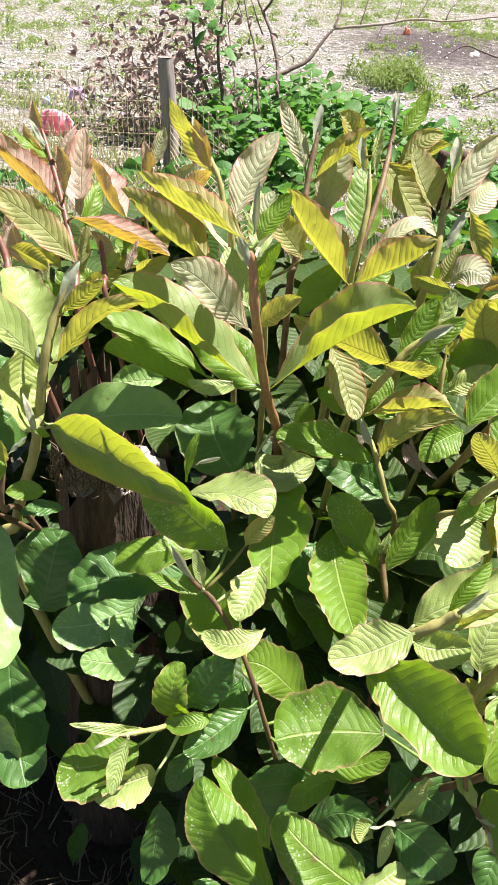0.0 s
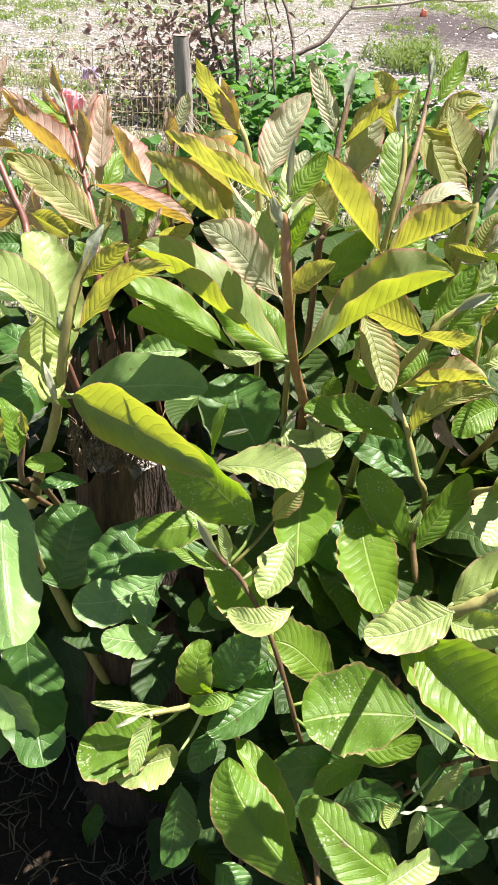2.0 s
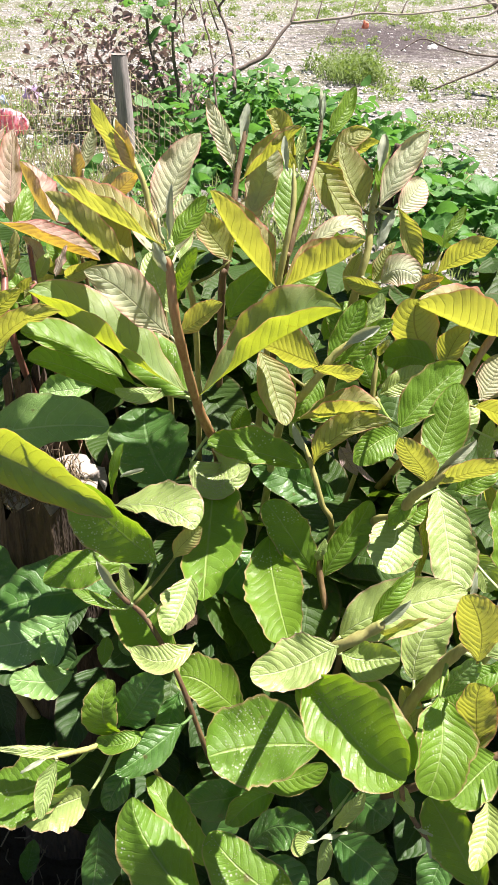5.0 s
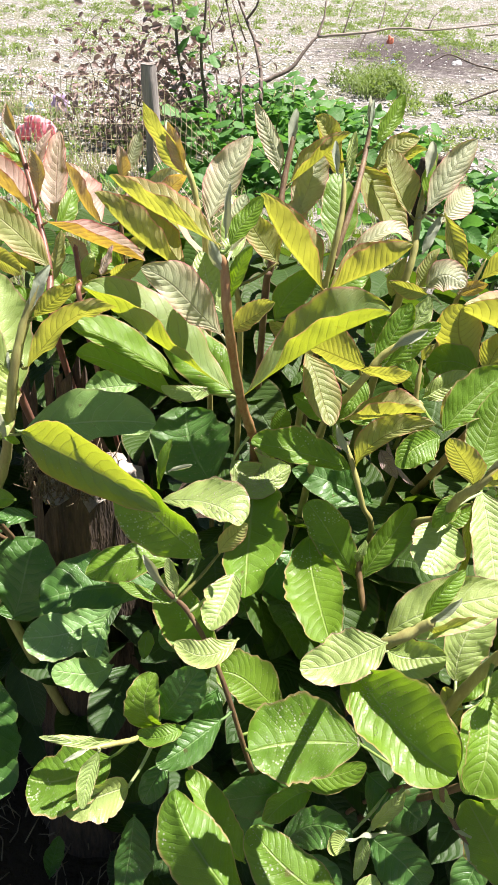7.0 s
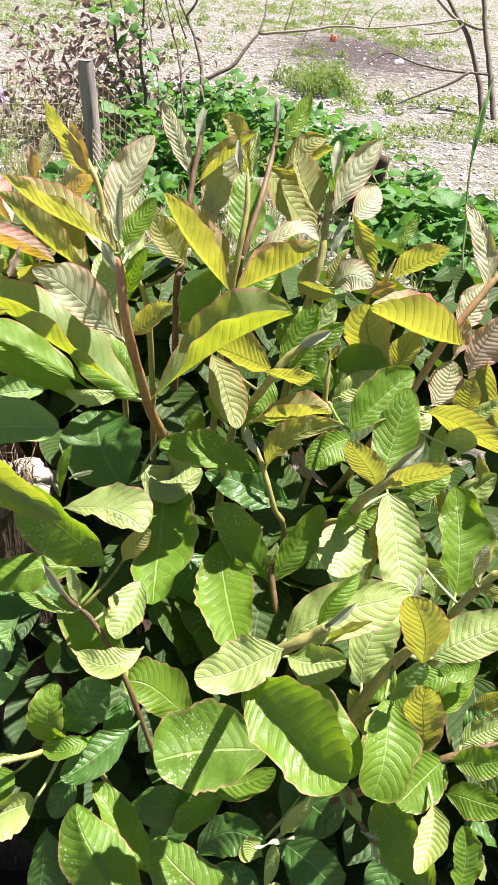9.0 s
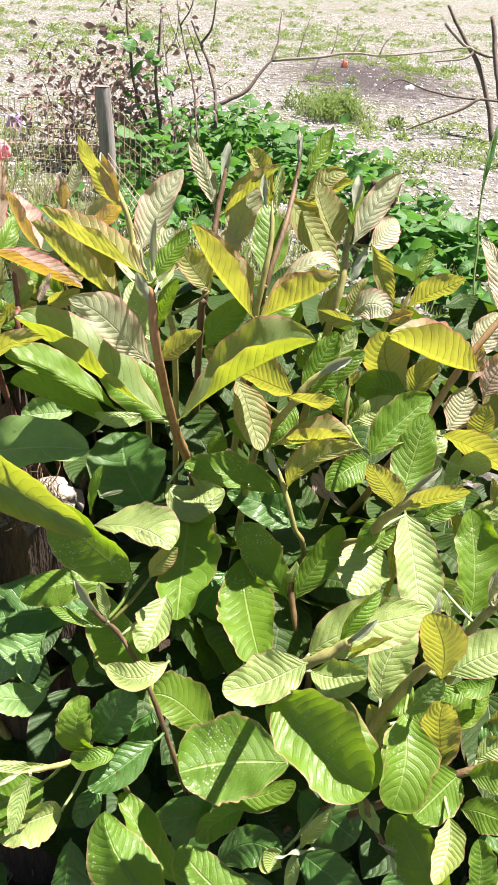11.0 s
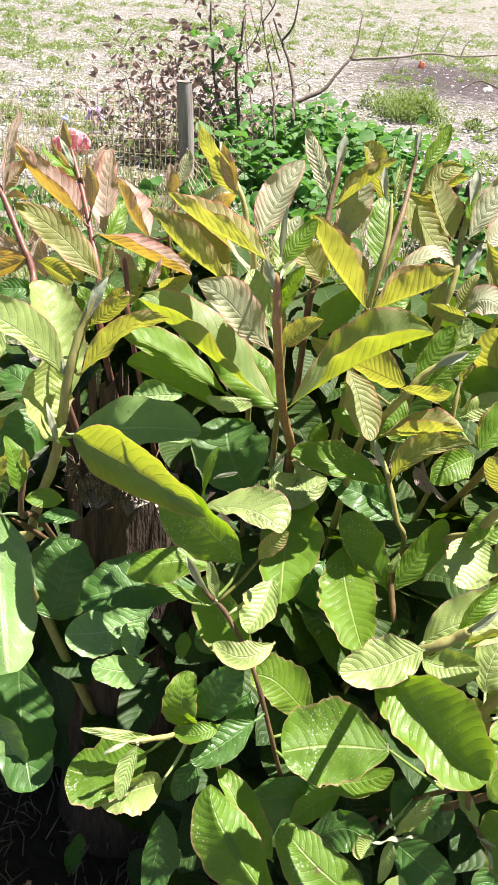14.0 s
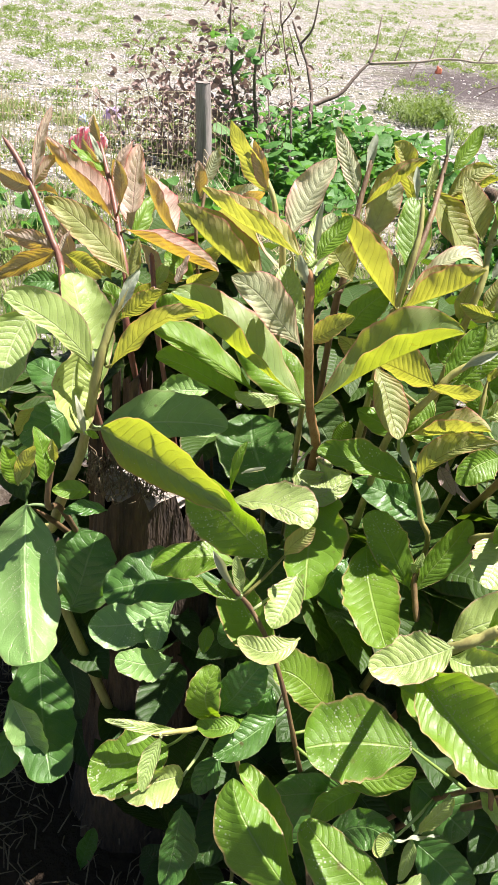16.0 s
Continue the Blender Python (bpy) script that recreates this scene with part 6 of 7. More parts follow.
# ---- fence: post and sagging net ----
def build_post(x, y, height, r, lean):
    post = new("fence_post")
    post.location = (x, y, 0)
    bpy.context.view_layer.update()
    tagged(post, "weathered grey round wooden fence post with a hollow sawn end", "post")
    n, rings = 28, 12
    verts, faces = [], []
    for i in range(rings + 1):
        f = i / rings
        for k in range(n):
            a = 2 * math.pi * k / n
            rr = r * (1.0 + 0.03 * math.sin(5 * a + f * 2) + 0.03 * noise.noise(Vector((a, f * 4, 2))))
            if i == rings:
                rr *= 0.93
            bow = lean * f + 0.012 * math.sin(math.pi * f * 1.3)
            verts.append((x + bow + rr * math.cos(a), y + rr * math.sin(a), -0.1 + (height + 0.1) * f))
    for i in range(rings):
        for k in range(n):
            a, b = i * n + k, i * n + (k + 1) % n
            faces.append((a, b, b + n, a + n))
    part("shaft", mesh_from("shaft", verts, faces, WOOD_OLD), post, "", Matrix.Identity(4))
    # sawn end: a pale rim of sound wood round a rotted, sunken heart
    cx = x + lean + 0.012 * math.sin(math.pi * 1.3)
    v, f = [], []
    for share, drop in ((0.95, 0.004), (0.78, 0.005), (0.60, -0.004), (0.30, -0.012), (0.02, -0.014)):
        for k in range(n):
            a = 2 * math.pi * k / n
            q = r * share * (1 + 0.10 * noise.noise(Vector((math.cos(a) * 2, math.sin(a) * 2, share * 3))))
            v.append((cx + q * math.cos(a), y + q * math.sin(a), height + drop))
    for i in range(4):
        for k in range(n):
            a, b = i * n + k, i * n + (k + 1) % n
            f.append((a, b, b + n, a + n))
    part("sawn_top", mesh_from("sawn_top", v, f, WOOD_CUT), post, "pale sawn end", Matrix.Identity(4))
    return post


POST = (-0.545, 4.28)
build_post(POST[0], POST[1], 0.535, 0.038, -0.004)

NET = plain_material("tan_net_cord", (0.42, 0.34, 0.21), (0.62, 0.52, 0.36), 30, 0.8, 0.2, 0.001)


def build_net():
    """A sagging net of cords, from the post away to the left and a slack end to its right."""
    verts, faces = [], []

    def cord(pts, r):
        v, f = tube(pts, [r] * len(pts), 4, False)
        k = len(verts)
        verts.extend(v)
        faces.extend(tuple(i + k for i in q) for q in f)

    def at(s, h):
        # s: metres along the fence from the post, h: share of the height
        x = POST[0] - s
        y = POST[1] + 0.06 - 0.02 * s + 0.03 * math.sin(s * 3.1)
        top = 0.47 - 0.06 * math.sin(min(1.0, max(0.0, s / 1.9)) * math.pi) - (0.42 * max(0.0, -s) / 0.4)
        return (x + 0.01 * noise.noise(Vector((s * 4, h * 5, 1))), y + 0.02 * noise.noise(Vector((s * 3, h * 3, 8))), 0.02 + h * top + 0.008 * noise.noise(Vector((s * 6, h * 4, 3))))

    cell = 0.027
    for i in range(int(2.0 / cell)):
        s = -0.30 + i * cell
        cord([at(s, h / 8) for h in range(9)], 0.0015)
    for j in range(7):
        cord([at(-0.30 + i * 0.06, j / 6) for i in range(32)], 0.0009)
    # slack end, pulled down beside the post
    top, foot = Vector((-0.53, 4.24, 0.24)), Vector((-0.53, 4.24, 0.02))
    far_top, far_foot = Vector((-0.02, 3.15, 0.10)), Vector((-0.24, 2.85, 0.01))

    def slack(a, c):
        p = top.lerp(foot, c).lerp(far_top.lerp(far_foot, c), a)
        return p - Vector((0, 0, 0.04 * math.sin(math.pi * a) * (1 - c))) + Vector((0, 0, 0.01 * noise.noise(p * 6)))

    for j in range(8):
        cord([slack(i / 14, j / 7) for i in range(15)], 0.0016)
    for i in range(26):
        cord([slack(i / 25, j / 7) for j in range(8)], 0.0010)
    ob = new("net_fence", mesh_from("net_fence", verts, faces, NET))
    return tagged(ob, "sagging tan cord net fence tied to the post", "fence", kind="stuff")


build_net()


# ---- tangles, dead wood ----
def branch(thing, knots, r0, r1, material, name="branch"):
    pts = curve_points(knots, 7 * (len(knots) - 1))
    n = len(pts) - 1
    pts = [p + Vector((noise.noise(p * 9) * 0.008, 0, noise.noise(p * 9 + Vector((3, 1, 2))) * 0.008)) for p in pts]
    v, f = tube(pts, [(r0 + (r1 - r0) * i / n) * (1 + 0.15 * noise.noise(pts[i] * 30)) for i in range(n + 1)], 7)
    return part(name, mesh_from(name, v, f, material), thing, "", Matrix.Identity(4))


def dead_vine():
    rng = random.Random(12)
    thing = new("dead_vine")
    thing.location = (-0.55, 5.0, 0)
    bpy.context.view_layer.update()
    tagged(thing, "withered brown vine tangle with crumpled dry leaves", "vine")
    places = []
    runs = []
    for k in range(26):
        x, y = rng.uniform(-0.85, -0.2), rng.uniform(4.7, 5.5)
        pts = [Vector((x, y, 0.0))]
        d = Vector((rng.uniform(-0.5, 0.5), rng.uniform(-0.2, 0.2), 1.0)).normalized()
        for _ in range(rng.randint(5, 10)):
            d = (d + Vector((rng.uniform(-0.9, 0.9), rng.uniform(-0.4, 0.4), rng.uniform(-0.6, 0.5)))).normalized()
            q = pts[-1] + d * rng.uniform(0.05, 0.12)
            q.z = max(q.z, 0.02)
            pts.append(q)
        branch(thing, pts, rng.uniform(0.003, 0.006), 0.0015, TWIG, "vine_stem")
        runs += pts
    for _ in range(1250):
        if rng.random() < 0.6:
            p = Vector((rng.gauss(-0.72, 0.25), rng.uniform(4.8, 5.6), abs(rng.gauss(0.30, 0.16))))
        elif rng.random() < 0.5:
            p = Vector((rng.gauss(-0.52, 0.14), rng.uniform(4.9, 5.6), rng.uniform(0.25, 1.05)))
        else:
            p = rng.choice(runs) + Vector((rng.gauss(0, 0.05), rng.gauss(0, 0.05), rng.gauss(0, 0.05)))
        p.z = max(p.z, 0.015)
        a, ln = rng.uniform(0, 6.28), rng.uniform(0.025, 0.068)
        places.append((p, p + Vector((math.cos(a), math.sin(a), rng.uniform(-1.2, 0.4))).normalized() * ln, ln * rng.uniform(0.35, 0.7), rng.uniform(-90, 90), rng.uniform(-0.1, 0.35), rng.uniform(10, 60)))
    join_leaves("dry_leaves", places, "dry", "crumpled brown dry leaves hanging on the vine", "foliage", 6, 4)


dead_vine()


def sapling():
    """A thin living bush behind the post, few round green leaves."""
    rng = random.Random(31)
    thing = new("climbing_bush")
    thing.location = (-0.45, 4.9, 0)
    bpy.context.view_layer.update()
    tagged(thing, "thin dark-stemmed bush with few round green leaves", "bush")
    stems = (((-0.36, 4.9, 0), (-0.38, 4.9, 0.2), (-0.46, 4.92, 0.42), (-0.50, 4.95, 0.62), (-0.52, 5.0, 0.85)),
             ((-0.36, 4.9, 0), (-0.33, 4.92, 0.25), (-0.36, 4.94, 0.5), (-0.33, 4.95, 0.8)),
             ((-0.30, 4.95, 0), (-0.27, 4.95, 0.18), (-0.22, 4.97, 0.30)))
    for s in stems:
        branch(thing, s, 0.014, 0.006, TWIG, "branch")
    for p in (Vector((-0.36, 4.86, 0.66)), Vector((-0.42, 4.9, 0.60)), Vector((-0.32, 4.85, 0.62)), Vector((-0.47, 4.86, 0.70)),
              Vector((-0.26, 4.85, 0.38)), Vector((-0.20, 4.85, 0.30)), Vector((-0.36, 4.86, 0.26)), Vector((-0.40, 4.84, 0.10)),
              Vector((-0.30, 4.88, 0.52)), Vector((-0.38, 4.9, 0.75)), Vector((-0.27, 4.86, 0.13)), Vector((-0.42, 4.84, 0.02 + 0.2))):
        ln = rng.uniform(0.075, 0.11)
        a = rng.uniform(-2.2, -0.9)
        q = p + Vector((math.cos(a), math.sin(a) * 0.6, rng.uniform(-0.9, -0.1))).normalized() * ln
        me = leaf_mesh("leaf", ln, ln * 0.8, "weed", 0.05, 10, rng, 0.7, 16, 6)
        part("leaf", me, thing, "", leaf_pose(p, q, rng.uniform(-20, 20)))
    for s in stems[:2]:
        for _ in range(11):
            k = rng.randrange(1, len(s) - 1)
            p = Vector(s[k]).lerp(Vector(s[k + 1]), rng.random()) + Vector((rng.gauss(0, 0.035), -0.02, 0))
            ln, a = rng.uniform(0.045, 0.085), rng.uniform(0, 6.28)
            q = p + Vector((math.cos(a), math.sin(a) * 0.6, rng.uniform(-0.8, 0.3))).normalized() * ln
            part("leaf", leaf_mesh("leaf", ln, ln * rng.uniform(0.65, 0.9), "weed", 0.05, 10, rng, 0.7, 12, 6), thing, "", leaf_pose(p, q, rng.uniform(-30, 30)))


sapling()


def fallen_branch():
    thing = new("fallen_branch")
    thing.location = (0.2, 6.2, 0)
    bpy.context.view_layer.update()
    tagged(thing, "long bare forked dead branch over the stony earth", "branch")
    branch(thing, ((-0.50, 6.26, -0.04), (-0.21, 6.36, 0.10), (0.14, 6.46, 0.26), (0.25, 6.54, 0.38), (0.33, 6.60, 0.47)), 0.020, 0.009, TWIG)
    branch(thing, ((0.33, 6.60, 0.47), (0.37, 6.67, 0.58), (0.39, 6.79, 0.78)), 0.011, 0.004, TWIG)
    branch(thing, ((0.33, 6.60, 0.47), (0.68, 6.63, 0.51), (0.92, 6.66, 0.55), (1.20, 6.67, 0.55), (1.79, 6.73, 0.64)), 0.011, 0.005, TWIG_PALE)
    branch(thing, ((0.52, 6.62, 0.50), (0.55, 6.69, 0.62), (0.60, 6.78, 0.76)), 0.006, 0.002, TWIG)
    branch(thing, ((0.68, 6.63, 0.51), (0.65, 6.59, 0.45), (0.64, 6.57, 0.41)), 0.006, 0.002, TWIG)
    branch(thing, ((0.76, 6.64, 0.52), (0.79, 6.70, 0.62), (0.81, 6.77, 0.73)), 0.006, 0.002, TWIG)
    branch(thing, ((0.92, 6.66, 0.55), (0.96, 6.71, 0.63), (1.01, 6.76, 0.70)), 0.006, 0.002, TWIG)
    branch(thing, ((1.12, 6.67, 0.55), (1.15, 6.71, 0.62), (1.22, 6.75, 0.68)), 0.006, 0.002, TWIG)


fallen_branch()


def bare_saplings():
    for knots, r in ((((-0.11, 4.94, -0.09), (-0.13, 5.10, 0.16), (-0.16, 5.25, 0.41), (-0.21, 5.35, 0.57), (-0.26, 5.45, 0.74), (-0.29, 5.54, 0.87)), 0.008),
                     (((-0.02, 5.19, -0.08), (-0.03, 5.35, 0.18), (-0.04, 5.47, 0.37), (-0.08, 5.55, 0.51), (-0.14, 5.63, 0.63), (-0.21, 5.70, 0.75)), 0.014),
                     (((-0.23, 4.82, -0.10), (-0.25, 4.99, 0.17), (-0.29, 5.14, 0.42), (-0.33, 5.25, 0.60), (-0.36, 5.37, 0.79)), 0.006)):
        t = new("bare_sapling")
        t.location = knots[0]
        bpy.context.view_layer.update()
        tagged(t, "thin bare dark sapling standing in green weeds", "sapling", "bare saplings behind the shrub")
        branch(t, knots, r, r * 0.5, TWIG, "trunk")
        mid = Vector(knots[-2])
        branch(t, (mid, mid + Vector((0.06, 0.0, 0.10)), mid + Vector((0.08, 0.02, 0.28))), r * 0.6, r * 0.3, TWIG)
        branch(t, (mid - Vector((0, 0, 0.12)), mid + Vector((-0.05, 0.0, 0.0)), mid + Vector((-0.10, 0.02, 0.10))), r * 0.4, r * 0.2, TWIG)


bare_saplings()


def dead_tree():
    t = new("dead_tree")
    t.location = (2.2, 7.0, 0)
    bpy.context.view_layer.update()
    tagged(t, "leafless dark dead tree with crooked branches", "tree")
    branch(t, ((2.14, 6.45, -0.13), (2.10, 6.58, 0.08), (2.07, 6.72, 0.30), (2.03, 6.87, 0.54), (1.99, 7.04, 0.83)), 0.024, 0.017, TWIG, "trunk")
    branch(t, ((2.07, 6.64, -0.03), (2.02, 6.80, 0.24), (1.92, 6.97, 0.51), (1.78, 7.11, 0.72), (1.68, 7.21, 0.88)), 0.024, 0.012, TWIG)
    branch(t, ((2.09, 6.71, 0.29), (1.79, 6.73, 0.29), (1.53, 6.76, 0.32), (1.32, 6.81, 0.38), (1.16, 6.78, 0.30)), 0.010, 0.004, TWIG)
    branch(t, ((1.91, 6.72, 0.29), (1.75, 6.68, 0.20), (1.56, 6.64, 0.13), (1.38, 6.61, 0.06)), 0.012, 0.005, TWIG)
    branch(t, ((1.64, 7.03, 0.77), (1.77, 6.94, 0.64), (1.86, 6.91, 0.60), (1.77, 6.88, 0.54), (1.57, 6.88, 0.51)), 0.014, 0.006, TWIG_PALE)
    branch(t, ((1.86, 6.91, 0.60), (1.98, 6.89, 0.57), (2.05, 6.89, 0.58)), 0.012, 0.006, TWIG)


dead_tree()


def charred_stub():
    t = new("charred_stub")
    t.location = (0.80, 3.62, 0)
    bpy.context.view_layer.update()
    tagged(t, "short dark charred double tree stub in weeds", "stub")
    branch(t, ((0.715, 3.60, -0.03), (0.74, 3.60, 0.17), (0.775, 3.60, 0.335)), 0.036, 0.031, STUMP_WOOD, "stub")
    branch(t, ((0.665, 3.62, -0.03), (0.675, 3.62, 0.2), (0.695, 3.62, 0.325)), 0.028, 0.024, STUMP_WOOD, "stub")


charred_stub()


# ---- weeds and grass ----
def weed_patch(name, spots, count, seed, label):
    rng = random.Random(seed)
    places = []
    for _ in range(count):
        cx, cy, rx, ry, hh = rng.choice(spots)
        x, y = cx + rng.gauss(0, rx), cy + rng.gauss(0, ry)
        lump = noise.noise(Vector((x * 4.5, y * 3.0, seed)))
        if lump < -0.12:
            continue
        h = rng.uniform(0.02, hh * (0.55 + 1.3 * max(0.0, lump)))
        a, ln = rng.uniform(0, 6.28), rng.uniform(0.035, 0.105)
        p = Vector((x, y, h))
        places.append((p, p + Vector((math.cos(a), math.sin(a), rng.uniform(-0.9, 0.6))).normalized() * ln, ln * rng.uniform(0.5, 0.9), rng.uniform(-65, 65), rng.uniform(-0.05, 0.2), rng.uniform(-5, 45)))
    join_leaves(name, places, "weed", label, "weeds", 7, 4)


weed_patch("weed_patch", ((-0.05, 4.9, 0.20, 0.45, 0.22), (0.30, 5.2, 0.22, 0.40, 0.24), (0.10, 5.9, 0.28, 0.25, 0.20), (0.50, 5.0, 0.16, 0.40, 0.20),
                          (-0.15, 4.2, 0.18, 0.30, 0.15)), 2900, 41, "dense green broad-leaved weeds behind the shrub")
weed_patch("low_weeds", ((-0.6, 2.9, 0.35, 0.5, 0.10), (-0.9, 3.5, 0.3, 0.4, 0.09), (-0.1, 2.9, 0.3, 0.5, 0.12)), 420, 43, "scattered small green weeds behind the shrub")
weed_patch("side_weeds", ((0.95, 3.7, 0.16, 0.35, 0.20), (1.15, 3.2, 0.20, 0.35, 0.18), (0.75, 4.2, 0.15, 0.3, 0.2), (0.95, 3.2, 0.2, 0.3, 0.15)), 1500, 42, "green broad-leaved weeds round the charred stub")

def weed_plants():
    """Broad-leaved weeds that stand out of the patch, each with its stalks and leaves."""
    rng = random.Random(44)
    blades = [leaf_mesh("leaf", 0.10, 0.10 * w, "weed", 0.05, 10, rng, 0.6, 12, 4) for w in (0.62, 0.72, 0.82, 0.9)]
    spots = [(rng.gauss(cx, sx), rng.gauss(cy, sy)) for cx, cy, sx, sy, n in ((-0.02, 4.8, 0.22, 0.40, 8), (0.38, 5.1, 0.2, 0.35, 8), (0.10, 5.8, 0.25, 0.2, 3), (0.98, 3.7, 0.17, 0.35, 6), (-0.45, 4.7, 0.06, 0.2, 2)) for _ in range(n)]
    for x, y in spots:
        t = new("weed_plant")
        t.location = (x, y, 0)
        bpy.context.view_layer.update()
        tagged(t, "broad-leaved green weed standing among lower weeds", "weed", "weeds behind the shrub")
        for _ in range(3):
            a, h = rng.uniform(0, 6.28), rng.uniform(0.14, 0.30)
            top = Vector((x + math.cos(a) * 0.10, y + math.sin(a) * 0.10, h))
            pts = curve_points(((x, y, -0.01), (x + math.cos(a) * 0.03, y + math.sin(a) * 0.03, h * 0.6), top), 6)
            v, f = tube(pts, [0.003 - 0.0002 * i for i in range(7)], 5)
            part("stalk", mesh_from("stalk", v, f, STEM), t, "", Matrix.Identity(4))
            for k in range(4):
                p = pts[6 - k] if k < 3 else pts[2]
                d = rng.uniform(0, 6.28)
                q = p + Vector((math.cos(d), math.sin(d), rng.uniform(-0.5, 0.5))) * 0.1
                s = rng.uniform(0.7, 1.2)
                part("leaf", rng.choice(blades), t, "", leaf_pose(p, q, rng.uniform(-30, 30)) @ Matrix.Scale(s, 4))


weed_plants()

GRASS = plain_material("grass_blade", (0.11, 0.19, 0.04), (0.27, 0.33, 0.10), 9, 0.55, 0.0, 0.001, thin=0.35)
GRASS_FRESH = plain_material("fresh_grass_blade", (0.12, 0.19, 0.05), (0.29, 0.37, 0.13), 9, 0.5, 0.0, 0.001, thin=0.4)
GRASS_DRY = plain_material("dry_grass_blade", (0.24, 0.21, 0.12), (0.38, 0.33, 0.20), 9, 0.7, 0.0, 0.001, thin=0.3)


def grass(name, spots, blades, height, seed, material, label, width=0.004, spread=1.0):
    """Bent tapering blades. spots: x, y, radius."""
    rng = random.Random(seed)
    verts, faces = [], []
    for cx, cy, rad in spots:
        for _ in range(blades):
            q, a = math.sqrt(rng.random()) * rad, rng.uniform(0, 6.28)
            x, y = cx + q * math.cos(a), cy + q * math.sin(a)
            d = rng.uniform(0, 6.28)
            h = height * rng.uniform(0.45, 1.15) * (1.05 - 0.55 * (q / rad) ** 2)
            b = h * rng.uniform(0.15, 0.8) * spread
            w = width * rng.uniform(0.6, 1.2)
            sx, sy = -math.sin(d) * w, math.cos(d) * w
            k = len(verts)
            for f, ww in ((0, 1), (0.5, 0.8), (1, 0.08)):
                px, py, pz = x + math.cos(d) * b * f * f, y + math.sin(d) * b * f * f, h * f * (1 - 0.25 * f * spread * 0.6) - 0.01
                verts += [(px - sx * ww, py - sy * ww, pz), (px + sx * ww, py + sy * ww, pz)]
            faces += [(k, k + 1, k + 3, k + 2), (k + 2, k + 3, k + 5, k + 4)]
    return tagged(new(name, mesh_from(name, verts, faces, material)), label, "grass", kind="stuff")


LEAF["herb"] = leaf_material("small_herb_leaf", (0.135, 0.195, 0.065), (0.20, 0.28, 0.11), (0.30, 0.44, 0.06), (0.12, 0.19, 0.06), rough=0.55, thin=0.35, veins=5.0, sheen=0.3)


def herbs(name, spots, label, seed):
    """Low leafy herbs. spots: x, y, radius, height, leaves."""
    rng = random.Random(seed)
    places = []
    for cx, cy, rad, high, count in spots:
        for _ in range(int(count * 1.6)):
            a, q = rng.uniform(0, 6.28), math.sqrt(rng.random())
            x, y = cx + rad * q * math.cos(a), cy + rad * q * math.sin(a)
            z = high * rng.random() ** 0.7 * (1.02 - q * q * 0.8) * (0.8 + 0.5 * noise.noise(Vector((x * 9, y * 9, 1))))
            d, ln = rng.uniform(0, 6.28), rng.uniform(0.016, 0.042)
            p = Vector((x, y, z))
            places.append((p, p + Vector((math.cos(d), math.sin(d), rng.uniform(-0.3, 1.5))).normalized() * ln, ln * rng.uniform(0.25, 0.5), rng.uniform(-60, 60), rng.uniform(0, 0.15), rng.uniform(0, 30)))
    join_leaves(name, places, "herb", label, "herbs", 3, 2)


rng_g = random.Random(52)
clump = [(0.90 + rng_g.gauss(0, 0.12), 7.55 + rng_g.gauss(0, 0.20), rng_g.uniform(0.07, 0.15), rng_g.uniform(0.16, 0.32), 70) for _ in range(34)]
herbs("herb_clump", clump, "bushy fresh green herb clump on stony ground", 51)
grass("grass_blades", [q[:3] for q in clump], 14, 0.27, 56, GRASS_FRESH, "thin green grass blades among the herb clump", 0.0040, 1.2)
low = []
for x0, x1, y0, y1, n in ((-4.8, -0.3, 4.6, 14.5, 400), (-7.5, 3.0, 12.0, 23.0, 320), (-0.3, 5.0, 9.5, 18.0, 260), (0.9, 2.6, 4.2, 7.3, 60), (-9.0, 8.0, 22.0, 34.0, 300)):
    for _ in range(n):
        x, y = rng_g.uniform(x0, x1), rng_g.uniform(y0, y1)
        if noise.noise(Vector((x * 1.1, y * 0.7, 4))) > -0.22:
            low.append((x, y, rng_g.uniform(0.04, 0.20), rng_g.uniform(0.04, 0.14), rng_g.randint(20, 60)))
herbs("low_herbs", low, "low scattered green herbs on pale earth", 57)
tufts = [(q[0] + rng_g.gauss(0, 0.15), q[1] + rng_g.gauss(0, 0.2), rng_g.uniform(0.03, 0.10)) for q in low[::2]]
grass("grass_tufts", tufts, 26, 0.08, 53, GRASS, "low scattered green grass tufts on pale earth", 0.004, 1.1)
near_tufts = [(rng_g.uniform(-2.2, -0.45), rng_g.uniform(3.3, 6.2), rng_g.uniform(0.08, 0.24)) for _ in range(110)]
back_tufts = [(rng_g.gauss(-0.4, 0.75), max(1.7, rng_g.gauss(3.0, 0.7)), rng_g.uniform(0.08, 0.22)) for _ in range(330)]
grass("dry_grass", near_tufts[::2] + back_tufts[::3], 34, 0.13, 54, GRASS_DRY, "yellowish dry grass along the net fence", 0.0035, 1.0)
grass("fence_grass", near_tufts + back_tufts, 40, 0.11, 55, GRASS, "thin green grass along the net fence", 0.0035, 1.0)


